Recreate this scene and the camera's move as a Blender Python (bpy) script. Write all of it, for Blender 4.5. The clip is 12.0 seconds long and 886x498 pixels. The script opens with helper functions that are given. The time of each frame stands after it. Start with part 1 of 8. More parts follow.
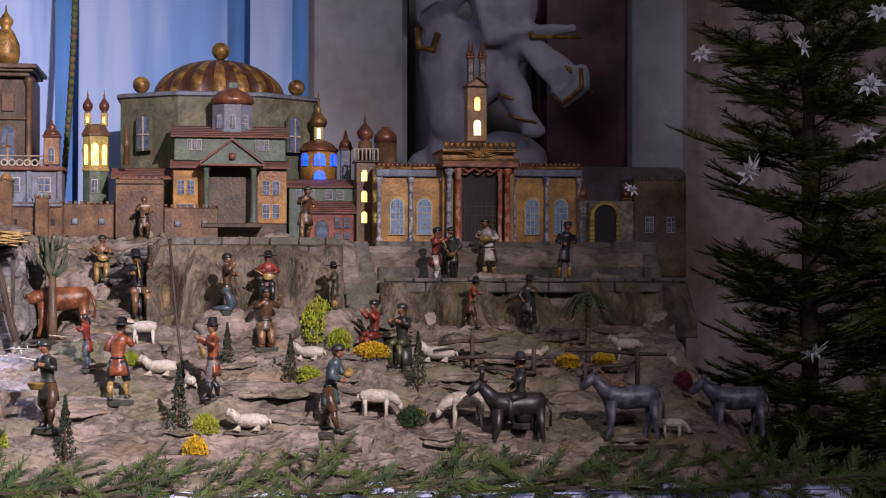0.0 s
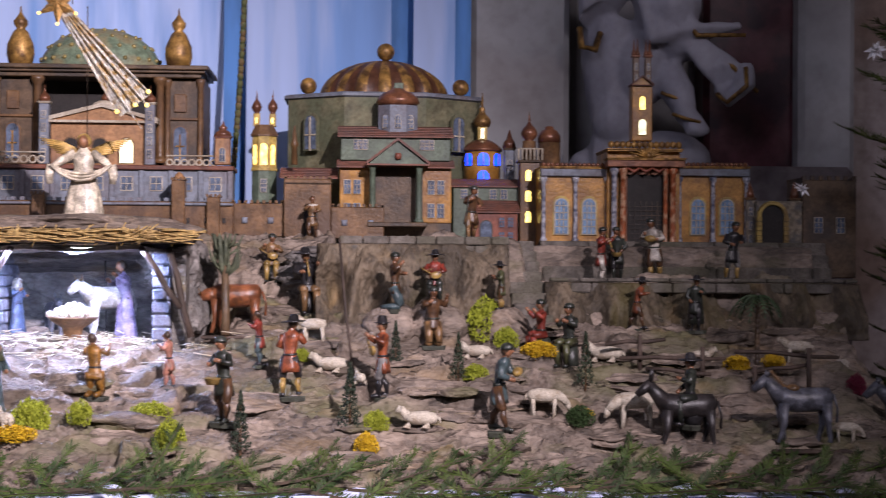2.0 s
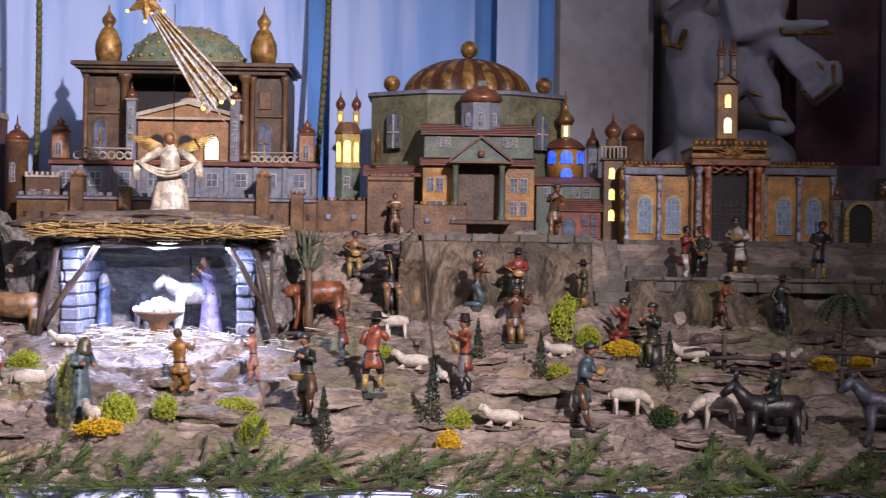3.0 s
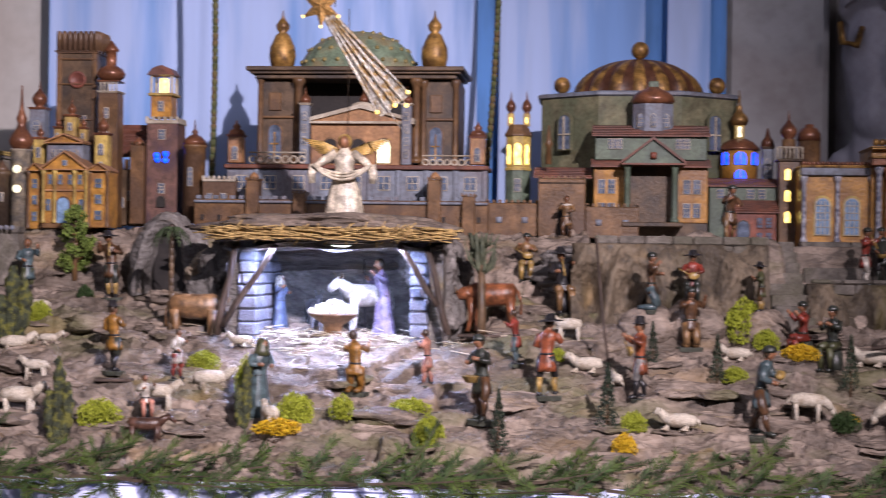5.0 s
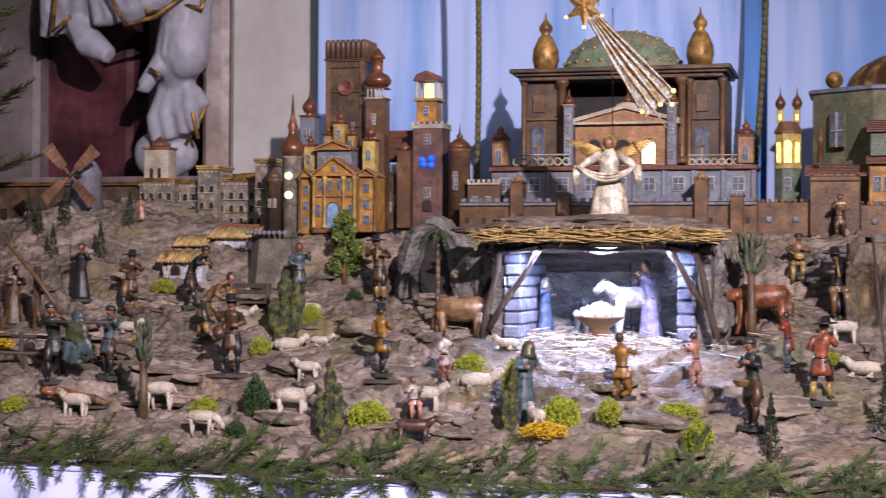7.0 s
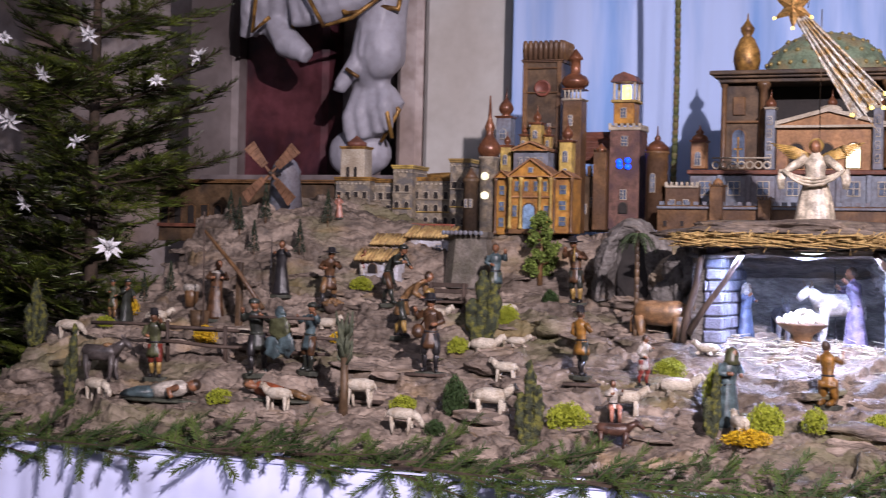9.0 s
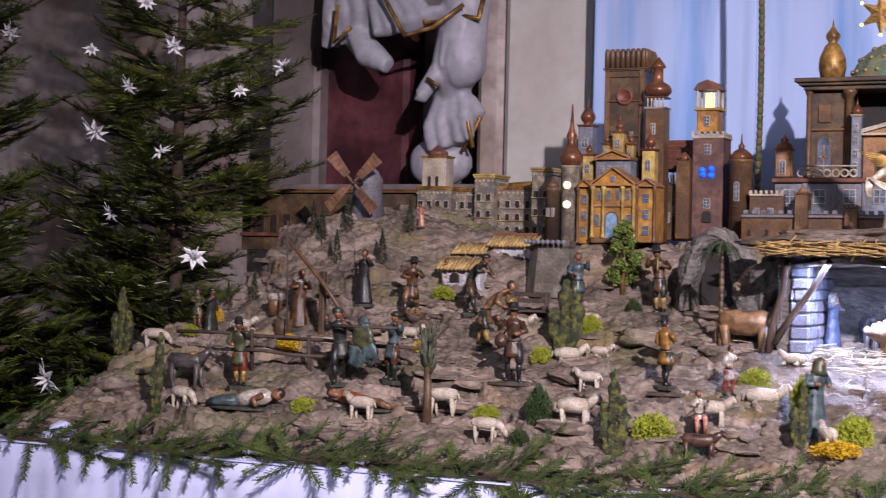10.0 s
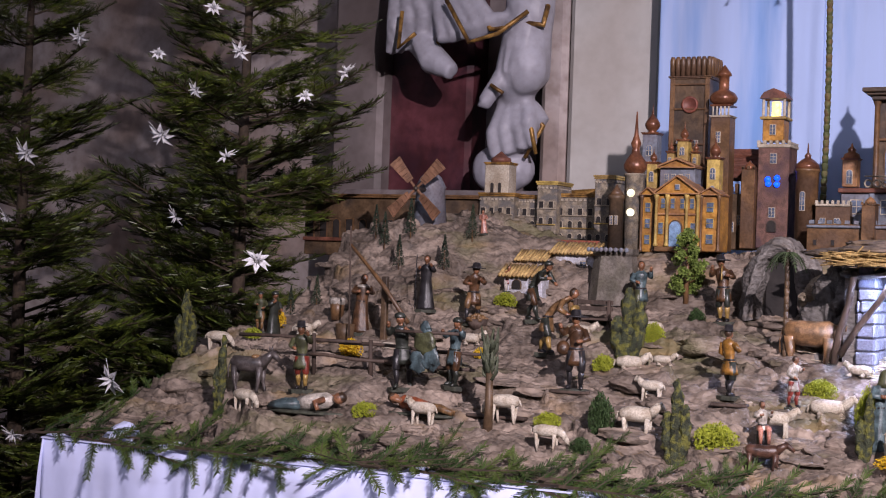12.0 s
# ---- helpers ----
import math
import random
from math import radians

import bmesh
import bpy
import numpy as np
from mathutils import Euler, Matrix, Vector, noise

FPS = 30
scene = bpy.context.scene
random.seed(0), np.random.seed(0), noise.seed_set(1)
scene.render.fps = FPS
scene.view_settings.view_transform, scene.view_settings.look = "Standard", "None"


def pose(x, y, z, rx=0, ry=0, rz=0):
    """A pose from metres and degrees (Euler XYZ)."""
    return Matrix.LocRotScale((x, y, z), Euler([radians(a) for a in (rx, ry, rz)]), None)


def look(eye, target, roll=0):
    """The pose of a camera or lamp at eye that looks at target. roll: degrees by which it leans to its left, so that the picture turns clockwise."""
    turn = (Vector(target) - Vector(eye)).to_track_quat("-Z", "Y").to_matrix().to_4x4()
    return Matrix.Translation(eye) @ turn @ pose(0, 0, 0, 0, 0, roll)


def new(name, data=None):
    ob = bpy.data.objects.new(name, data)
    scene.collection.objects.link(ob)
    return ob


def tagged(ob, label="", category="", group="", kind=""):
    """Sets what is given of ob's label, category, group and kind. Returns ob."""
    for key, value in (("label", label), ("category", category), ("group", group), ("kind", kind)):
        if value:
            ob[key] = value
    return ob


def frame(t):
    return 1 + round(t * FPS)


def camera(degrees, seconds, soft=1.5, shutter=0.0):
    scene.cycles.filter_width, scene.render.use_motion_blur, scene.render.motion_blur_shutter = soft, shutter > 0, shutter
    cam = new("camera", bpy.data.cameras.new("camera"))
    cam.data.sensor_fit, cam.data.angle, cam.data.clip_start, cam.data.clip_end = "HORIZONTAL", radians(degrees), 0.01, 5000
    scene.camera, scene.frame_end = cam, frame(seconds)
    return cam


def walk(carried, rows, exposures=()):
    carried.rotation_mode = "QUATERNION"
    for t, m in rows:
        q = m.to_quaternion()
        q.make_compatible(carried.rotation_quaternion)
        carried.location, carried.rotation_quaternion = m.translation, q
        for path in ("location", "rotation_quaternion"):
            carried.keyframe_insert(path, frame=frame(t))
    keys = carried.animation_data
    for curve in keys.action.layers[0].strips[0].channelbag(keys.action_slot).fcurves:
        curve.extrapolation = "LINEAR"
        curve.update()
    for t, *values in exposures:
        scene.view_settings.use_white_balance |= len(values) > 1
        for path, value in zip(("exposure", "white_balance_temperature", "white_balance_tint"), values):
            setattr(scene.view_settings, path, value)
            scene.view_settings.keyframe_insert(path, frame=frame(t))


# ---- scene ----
# camera and walk: a slow pan to the left from one standpoint
cam = camera(32.0, 12.0, soft=1.1, shutter=0.6)
ROWS = [
    (0.0, 0.0000, 0.0000, 1.5000, -8.691, 0.403, 0.109),
    (0.5, -0.0024, -0.0070, 1.5011, -8.618, 0.424, -0.009),
    (1.0, -0.0222, -0.0044, 1.4998, -7.169, 0.478, 0.039),
    (1.5, -0.0362, -0.0011, 1.4996, -5.157, 0.493, 0.260),
    (2.0, -0.0455, -0.0017, 1.4997, -3.235, 0.362, 0.409),
    (2.5, -0.0498, 0.0000, 1.4982, -1.589, 0.282, 0.597),
    (4.5, -0.0732, 0.0027, 1.4991, 3.524, 0.260, 0.984),
    (5.0, -0.0828, 0.0099, 1.4949, 5.644, 0.324, 0.793),
    (5.5, -0.0871, 0.0229, 1.4949, 8.554, 0.284, 0.549),
    (6.0, -0.0853, 0.0271, 1.4956, 11.147, 0.248, 0.107),
    (6.5, -0.0841, 0.0323, 1.4938, 13.683, 0.332, -0.028),
    (7.0, -0.0900, 0.0347, 1.4926, 15.409, 0.345, 0.359),
    (9.0, -0.1489, 0.0215, 1.4943, 21.826, 0.258, 1.368),
    (9.5, -0.1534, 0.0190, 1.4939, 23.427, 0.368, 1.370),
    (10.0, -0.1613, 0.0157, 1.4958, 24.689, 0.505, 1.344),
    (10.5, -0.1677, 0.0122, 1.4991, 25.546, 0.623, 1.591),
    (11.0, -0.1664, 0.0123, 1.4985, 26.293, 0.708, 1.612),
    (11.5, -0.1723, 0.0101, 1.4957, 26.690, 0.718, 1.828),
    (12.0, -0.1706, 0.0129, 1.4950, 26.878, 0.680, 2.052),
]
walk(cam, [(t, pose(x, y, z, 90 + pitch, 0, yaw) @ pose(0, 0, 0, 0, 0, roll)) for t, x, y, z, yaw, pitch, roll in ROWS])
EXPOSURE = -0.1
scene.view_settings.exposure = EXPOSURE

# light: the dim church air, one high spotlight in front, three added fill lamps, the strip in the stable
world = bpy.data.worlds.new("world")
world.use_nodes = True
scene.world = world
world.node_tree.nodes["Background"].inputs[0].default_value = (0.55, 0.6, 1.0, 1)
world.node_tree.nodes["Background"].inputs[1].default_value = 0.022


def lamp(name, kind, m, energy, colour, size=0.3, size_y=0, cone=0, blend=0.5):
    data = bpy.data.lights.new(name, kind)
    data.energy, data.color = energy, colour
    if kind == "AREA":
        data.size = size
        if size_y:
            data.shape, data.size_y = "RECTANGLE", size_y
    else:
        data.shadow_soft_size = size
    if cone:
        data.spot_size, data.spot_blend = radians(cone), blend
    ob = new(name, data)
    ob.matrix_world = m
    return ob


lamp("spotlight", "SPOT", look((1.15, -0.3, 3.3), (-1.16, 3.58, 1.42)), 1500, (1.0, 0.866, 0.965), 0.035, cone=55, blend=1.0)
# added soft fill from the front, not a lamp of the church
lamp("church_fill", "AREA", look((-1.6, -1.6, 4.2), (-1.2, 3.8, 1.4)), 50, (0.76, 0.74, 1.0), 1.4)

# made-up fill that brightens the hill's right end and the fir there
lamp("right_fill", "AREA", look((2.6, -1.5, 4.0), (1.4, 4.1, 1.5)), 58, (0.90, 0.80, 0.93), 0.8)
# fill with no real source, added to lift the left wall and firs
lamp("left_fill", "AREA", look((-4.2, -1.2, 4.0), (-3.4, 4.6, 2.0)), 13, (0.86, 0.82, 1.0), 0.8)


def sstep(a, b, x):
    t = min(1.0, max(0.0, (x - a) / (b - a)))
    return t * t * (3 - 2 * t)


# ---- materials ----
def mat(name, base, rough=0.6, var=0.3, scale=25.0, bump=0.2, metal=0.0, other=None, mix_scale=8.0, fine=5.0, stretch=(1, 1, 1), dist=0.003, spec=0.4, emit=0.0, grain=0.75):
    """A worn painted surface: two sizes of tone, patches of a second colour, fine relief."""
    m = bpy.data.materials.new(name)
    m.use_nodes = True
    nt = m.node_tree
    b = nt.nodes["Principled BSDF"]
    b.inputs["Roughness"].default_value, b.inputs["Metallic"].default_value = rough, metal
    b.inputs["Specular IOR Level"].default_value = spec
    co = nt.nodes.new("ShaderNodeTexCoord")
    mp = nt.nodes.new("ShaderNodeMapping")
    mp.inputs["Scale"].default_value = stretch
    nt.links.new(co.outputs["Object"], mp.inputs["Vector"])

    def tex(s, detail):
        n = nt.nodes.new("ShaderNodeTexNoise")
        n.inputs["Scale"].default_value, n.inputs["Detail"].default_value = s, detail
        nt.links.new(mp.outputs[0], n.inputs["Vector"])
        return n

    def mixer(kind, fac, a, c):
        n = nt.nodes.new("ShaderNodeMix")
        n.data_type, n.blend_type = "RGBA", kind
        for sock, v in ((n.inputs[0], fac), (n.inputs[6], a), (n.inputs[7], c)):
            if isinstance(v, (int, float)):
                sock.default_value = v
            elif isinstance(v, tuple):
                sock.default_value = (*v, 1)
            else:
                nt.links.new(v, sock)
        return n.outputs[2]

    def ramp(src, lo, hi):
        n = nt.nodes.new("ShaderNodeMapRange")
        n.inputs[1].default_value, n.inputs[2].default_value = lo, hi
        nt.links.new(src, n.inputs[0])
        return n.outputs[0]

    lo, hi = tex(scale, 4), tex(scale * fine, 5)
    col = mixer("MIX", ramp(lo.outputs[0], 0.35, 0.65), tuple(c * (1 - var) for c in base), tuple(min(1, c * (1 + var)) for c in base))
    if other:
        patch = tex(mix_scale, 5)
        col = mixer("MIX", ramp(patch.outputs[0], 0.46, 0.62), col, other)
    col = mixer("MULTIPLY", grain, col, mixer("MIX", ramp(hi.outputs[0], 0.3, 0.6), (0.55, 0.5, 0.46), (1.0, 1.0, 1.0)))
    nt.links.new(col, b.inputs["Base Color"])
    bp = nt.nodes.new("ShaderNodeBump")
    bp.inputs["Strength"].default_value, bp.inputs["Distance"].default_value = bump, dist
    nt.links.new(hi.outputs[0], bp.inputs["Height"])
    nt.links.new(bp.outputs[0], b.inputs["Normal"])
    rr = nt.nodes.new("ShaderNodeMapRange")
    rr.inputs[3].default_value, rr.inputs[4].default_value = rough * 0.75, min(1, rough * 1.2)
    nt.links.new(lo.outputs[0], rr.inputs[0])
    nt.links.new(rr.outputs[0], b.inputs["Roughness"])
    if emit:
        nt.links.new(col, b.inputs["Emission Color"])
        b.inputs["Emission Strength"].default_value = emit
    return m


def glow(name, colour, strength):
    m = mat(name, colour, 0.4, 0.35, 60, 0.1, emit=strength)
    return m


def rock_mat(name, pale, dark, crack, moss, moss_at=0.56, stretch=(0.5, 1.1, 1.0)):
    """Carved bark-like rock: flaky streaks, dark cracks, patches of moss, pale worn ridges."""
    m = mat(name, pale, 0.7, 0.4, 19, 1.0, other=dark, mix_scale=9, fine=5, dist=0.009, stretch=stretch, spec=0.5)
    nt = m.node_tree
    b = nt.nodes["Principled BSDF"]
    src = b.inputs["Base Color"].links[0].from_socket
    mp = next(n for n in nt.nodes if n.type == "MAPPING")
    for k, (scale, col, lo, hi, ridged) in enumerate(((9.0, crack, 0.0, 0.022, True), (31.0, crack, 0.0, 0.045, True), (5.5, moss, moss_at, moss_at + 0.13, False), (11.0, (0.32, 0.20, 0.075), 0.57, 0.74, False), (16.0, tuple(min(1, 1.55 * c) for c in pale), 0.57, 0.70, False))):
        n = nt.nodes.new("ShaderNodeTexNoise")
        n.inputs["Scale"].default_value, n.inputs["Detail"].default_value, n.inputs["Distortion"].default_value = scale, 9.0, 0.35
        nt.links.new(mp.outputs[0], n.inputs["Vector"])
        v = n.outputs[0]
        if ridged:
            sub = nt.nodes.new("ShaderNodeMath")
            sub.operation = "SUBTRACT"
            sub.inputs[1].default_value = 0.5
            nt.links.new(v, sub.inputs[0])
            ab = nt.nodes.new("ShaderNodeMath")
            ab.operation = "ABSOLUTE"
            nt.links.new(sub.outputs[0], ab.inputs[0])
            v = ab.outputs[0]
        r = nt.nodes.new("ShaderNodeMapRange")
        r.inputs[1].default_value, r.inputs[2].default_value = lo, hi
        if ridged:
            r.inputs[3].default_value, r.inputs[4].default_value = (0.55, 0.4)[k], 0.0
        else:
            r.inputs[3].default_value, r.inputs[4].default_value = 0.0, (0, 0, 0.7, 0.5, 0.6)[k]
        nt.links.new(v, r.inputs[0])
        x = nt.nodes.new("ShaderNodeMix")
        x.data_type = "RGBA"
        nt.links.new(r.outputs[0], x.inputs[0])
        nt.links.new(src, x.inputs[6])
        x.inputs[7].default_value = (*col, 1)
        src = x.outputs[2]
    nt.links.new(src, b.inputs["Base Color"])
    return m


ROCK = rock_mat("carved_rock", (0.258, 0.203, 0.160), (0.138, 0.107, 0.081), (0.028, 0.022, 0.019), (0.13, 0.125, 0.05), 0.52)
ROCK_GREY = rock_mat("grey_rock", (0.22, 0.20, 0.185), (0.13, 0.12, 0.11), (0.035, 0.03, 0.027), (0.16, 0.14, 0.08), 0.6)
MORTAR = mat("bank_stone", (0.145, 0.128, 0.108), 0.85, 0.4, 30, 0.6, other=(0.11, 0.10, 0.07), dist=0.004)
CLOTH = mat("white_cloth", (0.66, 0.70, 0.97), 0.9, 0.03, 6, 0.1, dist=0.004, grain=0.08)
BLUE = mat("pale_blue_cloth", (0.34, 0.45, 0.72), 0.92, 0.14, 3, 0.15, stretch=(1, 1, 0.2), dist=0.003)
BLUE_DEEP = mat("deep_blue_cloth", (0.11, 0.27, 0.60), 0.92, 0.2, 3, 0.15, stretch=(1, 1, 0.2))
PLASTER = mat("grey_plaster", (0.42, 0.42, 0.42), 0.9, 0.12, 4, 0.2, other=(0.36, 0.34, 0.33), mix_scale=2.5, grain=0.4)
PLASTER_WARM = mat("pinkish_plaster", (0.44, 0.38, 0.36), 0.9, 0.15, 4, 0.2, other=(0.30, 0.22, 0.18), mix_scale=2.5)
MARBLE_RED = mat("dark_red_marble", (0.11, 0.034, 0.042), 0.4, 0.5, 5, 0.1, other=(0.04, 0.016, 0.024), mix_scale=6)
STATUE = mat("white_stucco", (0.36, 0.355, 0.40), 0.5, 0.1, 9, 0.15, grain=0.25)
GOLD = mat("worn_gold", (0.38, 0.215, 0.06), 0.45, 0.4, 35, 0.3, metal=0.4, other=(0.14, 0.075, 0.03), mix_scale=30)
GREY_STONE = mat("church_stone", (0.30, 0.28, 0.27), 0.9, 0.2, 3, 0.3)


# ---- mesh helpers ----
def place(bm, verts, m):
    bmesh.ops.transform(bm, matrix=m, verts=verts)


def box(bm, x, y, z, w, d, h, mi=0, bevel=0.0):
    """A box from its middle in x and y and its foot z."""
    r = bmesh.ops.create_cube(bm, size=1, matrix=Matrix.Translation((x, y, z + h / 2)) @ Matrix.Diagonal((w, d, h, 1)))
    vs = r["verts"]
    fs = {f for v in vs for f in v.link_faces}
    if bevel:
        es = list({e for v in vs for e in v.link_edges})
        out = bmesh.ops.bevel(bm, geom=es, offset=bevel, segments=1, affect="EDGES")
        fs = {f for f in fs if f.is_valid} | set(out["faces"])
    for f in fs:
        f.material_index = mi
    return vs


def lathe(bm, x, y, z, profile, seg=16, mi=0, squash=1.0, turn=0.0, smooth=True):
    """A turned shape from (radius, height) pairs, bottom to top."""
    rings = []
    for r, h in profile:
        rings.append([bm.verts.new((x + r * math.cos(turn + 2 * math.pi * i / seg), y + squash * r * math.sin(turn + 2 * math.pi * i / seg), z + h)) for i in range(seg)])
    fs = []
    for a, b in zip(rings, rings[1:]):
        for i in range(seg):
            fs.append(bm.faces.new((a[i], a[(i + 1) % seg], b[(i + 1) % seg], b[i])))
    fs.append(bm.faces.new(rings[0][::-1]))
    fs.append(bm.faces.new(rings[-1]))
    for f in fs:
        f.material_index, f.smooth = mi, smooth
    return [v for r in rings for v in r]


def tube(bm, pts, radii, seg=8, mi=0, flat=1.0):
    """A round bar through points, with a radius at each."""
    pts = [Vector(p) for p in pts]
    rings = []
    side = None
    for i, p in enumerate(pts):
        d = (pts[min(i + 1, len(pts) - 1)] - pts[max(i - 1, 0)]).normalized()
        ref = Vector((0, 0, 1)) if abs(d.z) < 0.9 else Vector((0, 1, 0))
        u = d.cross(ref).normalized() if side is None else (side - d * side.dot(d)).normalized()
        side = u
        w = d.cross(u)
        r = radii[i] if not isinstance(radii, (int, float)) else radii
        rings.append([bm.verts.new(p + r * (math.cos(a) * u + flat * math.sin(a) * w)) for a in (2 * math.pi * k / seg for k in range(seg))])
    fs = []
    for a, b in zip(rings, rings[1:]):
        for k in range(seg):
            fs.append(bm.faces.new((a[k], a[(k + 1) % seg], b[(k + 1) % seg], b[k])))
    fs += [bm.faces.new(rings[0][::-1]), bm.faces.new(rings[-1])]
    for f in fs:
        f.material_index, f.smooth = mi, True
    return [v for r in rings for v in r]


def ball(bm, c, r, mi=0, seg=12, scale=(1, 1, 1)):
    out = bmesh.ops.create_uvsphere(bm, u_segments=seg, v_segments=max(6, seg * 2 // 3), radius=r, matrix=Matrix.Translation(c) @ Matrix.Diagonal((*scale, 1)))
    for f in {f for v in out["verts"] for f in v.link_faces}:
        f.material_index, f.smooth = mi, True
    return out["verts"]


def prism(bm, pts, y0, y1, mi=0):
    """An outline in x and z, pushed from y0 to y1."""
    a = [bm.verts.new((x, y0, z)) for x, z in pts]
    b = [bm.verts.new((x, y1, z)) for x, z in pts]
    n = len(pts)
    fs = [bm.faces.new(a), bm.faces.new(b[::-1])]
    for i in range(n):
        fs.append(bm.faces.new((a[i], b[i], b[(i + 1) % n], a[(i + 1) % n])))
    for f in fs:
        f.material_index = mi
    return a + b


def finish(bm, name, mats):
    bmesh.ops.recalc_face_normals(bm, faces=bm.faces)
    me = bpy.data.meshes.new(name)
    bm.to_mesh(me)
    bm.free()
    for m in mats if isinstance(mats, (list, tuple)) else [mats]:
        me.materials.append(m)
    return me


def thing(name, at, label, category, group="", kind=""):
    ob = new(name)
    ob.empty_display_size = 0.02
    ob.location = at
    return tagged(ob, label, category, group, kind)


def part(name, bm, mats, parent, label=""):
    ob = new(name, finish(bm, name, mats))
    ob.parent = parent
    ob.matrix_parent_inverse = Matrix.Translation(-parent.location)
    return tagged(ob, label)


def solid(name, bm, mats, label, category, group="", kind=""):
    return tagged(new(name, finish(bm, name, mats)), label, category, group, kind)


# ---- the hillside and its table ----
def ground_base(x, y):
    """The carved hillside's height: a slope, a terraced bank on the right, a knoll at the left end."""
    z = 1.068 + 0.37 * max(0.0, y - 2.95)
    z += 0.10 * math.exp(-((x + 2.25) / 0.28) ** 2 - ((y - 3.88) / 0.22) ** 2)
    z += 0.035 * math.exp(-((x + 2.3) / 0.35) ** 2 - ((y - 3.3) / 0.10) ** 2)
    z += 0.085 * sstep(3.86, 3.99, y)
    z = min(z, 1.54 + 0.1 * math.exp(-((x + 2.25) / 0.3) ** 2))
    if x > -0.2:
        bank = sstep(3.755, 3.80, y + 0.02 * math.sin(9 * x))
        top = 1.545 - 0.092 * sstep(0.36, 0.38, x) * (1 - sstep(3.92, 3.93, y))
        z += (top - z) * bank * sstep(-0.2, -0.1, x)
    z -= 0.10 * sstep(1.02, 1.24, x) * sstep(2.98, 3.1, y) * (1 - sstep(3.5, 3.65, y))
    k = sstep(-1.0, -0.96, x) * (1 - sstep(-0.36, -0.32, x)) * (1 - sstep(3.86, 3.92, y))
    return z + (min(z, 1.292) - z) * k


def ground(x, y):
    """The hillside with its carved ledges, ridges and cracks."""
    z = ground_base(x, y)
    if x > -0.1 and y > 3.80:
        return z - 0.010 + 0.003 * noise.noise(Vector((x * 30, y * 30, 0.7)))
    p = Vector((x * 4, y * 7, 0.3))
    n1 = noise.noise(p)
    ledge = (y * 9.0 + 1.6 * n1 + 1.1 * noise.noise(Vector((x * 2.2, y * 2, 4.1)))) % 1.0
    z += 0.05 * (sstep(0.0, 0.07, ledge) - ledge) * (0.55 + 0.6 * noise.noise(Vector((x * 3, y * 4, 9.0))))
    z -= 0.009
    q = Vector((x * 13 + 2 * n1, y * 26, 1.7))
    z += 0.020 * (0.7 - abs(noise.noise(q)) * 2.0) * 0.6
    z += 0.011 * noise.noise(Vector((x * 30 + n1, y * 58, 2.2))) + 0.005 * (0.5 - 2 * abs(noise.noise(Vector((x * 36, y * 90 + 2 * n1, 6.1))))) + 0.005 * noise.noise(Vector((x * 95, y * 150, 5.2)))
    return z


def sheet(name, x0, x1, y0, y1, nx, ny, height, skirt):
    xs, ys = np.linspace(x0, x1, nx), np.linspace(y0, y1, ny)
    verts = [(x, y, height(x, y)) for y in ys for x in xs]
    faces = [(j * nx + i, j * nx + i + 1, (j + 1) * nx + i + 1, (j + 1) * nx + i) for j in range(ny - 1) for i in range(nx - 1)]
    rim = list(range(nx)) + [j * nx + nx - 1 for j in range(1, ny)] + [(ny - 1) * nx + i for i in range(nx - 2, -1, -1)] + [j * nx for j in range(ny - 2, 0, -1)]
    base = len(verts)
    for k in rim:
        verts.append((verts[k][0], verts[k][1], skirt))
    for a in range(len(rim)):
        b = (a + 1) % len(rim)
        faces.append((rim[a], base + a, base + b, rim[b]))
    me = bpy.data.meshes.new(name)
    me.from_pydata(verts, [], faces)
    me.polygons.foreach_set("use_smooth", [True] * len(faces))
    return me


TABLE_Z = 1.045
XL, XR, YF, YB = -2.66, 1.235, 2.93, 4.52


def hill(x, y):
    left = XL + 0.16 * sstep(3.1, 4.2, y) + 0.02 * math.sin(14 * y)
    right = XR - 0.06 * sstep(3.2, 3.6, y) + 0.02 * math.sin(17 * y)
    z = ground(x, y)
    edge = min(1.0, max(0.0, min(x - left, right - x) / 0.03))
    return TABLE_Z + (z - TABLE_Z) * max(0.02, edge) if edge < 1 else z


me = sheet("ground", XL - 0.02, XR + 0.02, YF, YB, 880, 380, hill, TABLE_Z - 0.02)
me.materials.append(ROCK)
tagged(new("ground", me), "brown carved rocky hillside with mossy ledges and paths", "ground", kind="structure")

bm = bmesh.new()
box(bm, (XL + XR) / 2, 3.72, TABLE_Z - 0.05, XR - XL, 1.64, 0.03, bevel=0.004)
table = thing("display_table", ((XL + XR) / 2, 3.7, 0), "long wooden display table under a white cloth", "table")
WOOD_DARK = mat("dark_wood", (0.075, 0.045, 0.03), 0.6, 0.4, 20, 0.4, stretch=(1, 1, 0.15))
part("tabletop", bm, WOOD_DARK, table)
for lx in (XL + 0.1, -0.7, XR - 0.1):
    for ly in (3.05, 4.4):
        bm = bmesh.new()
        box(bm, lx, ly, 0, 0.07, 0.07, TABLE_Z - 0.05, bevel=0.005)
        part("leg", bm, WOOD_DARK, table)


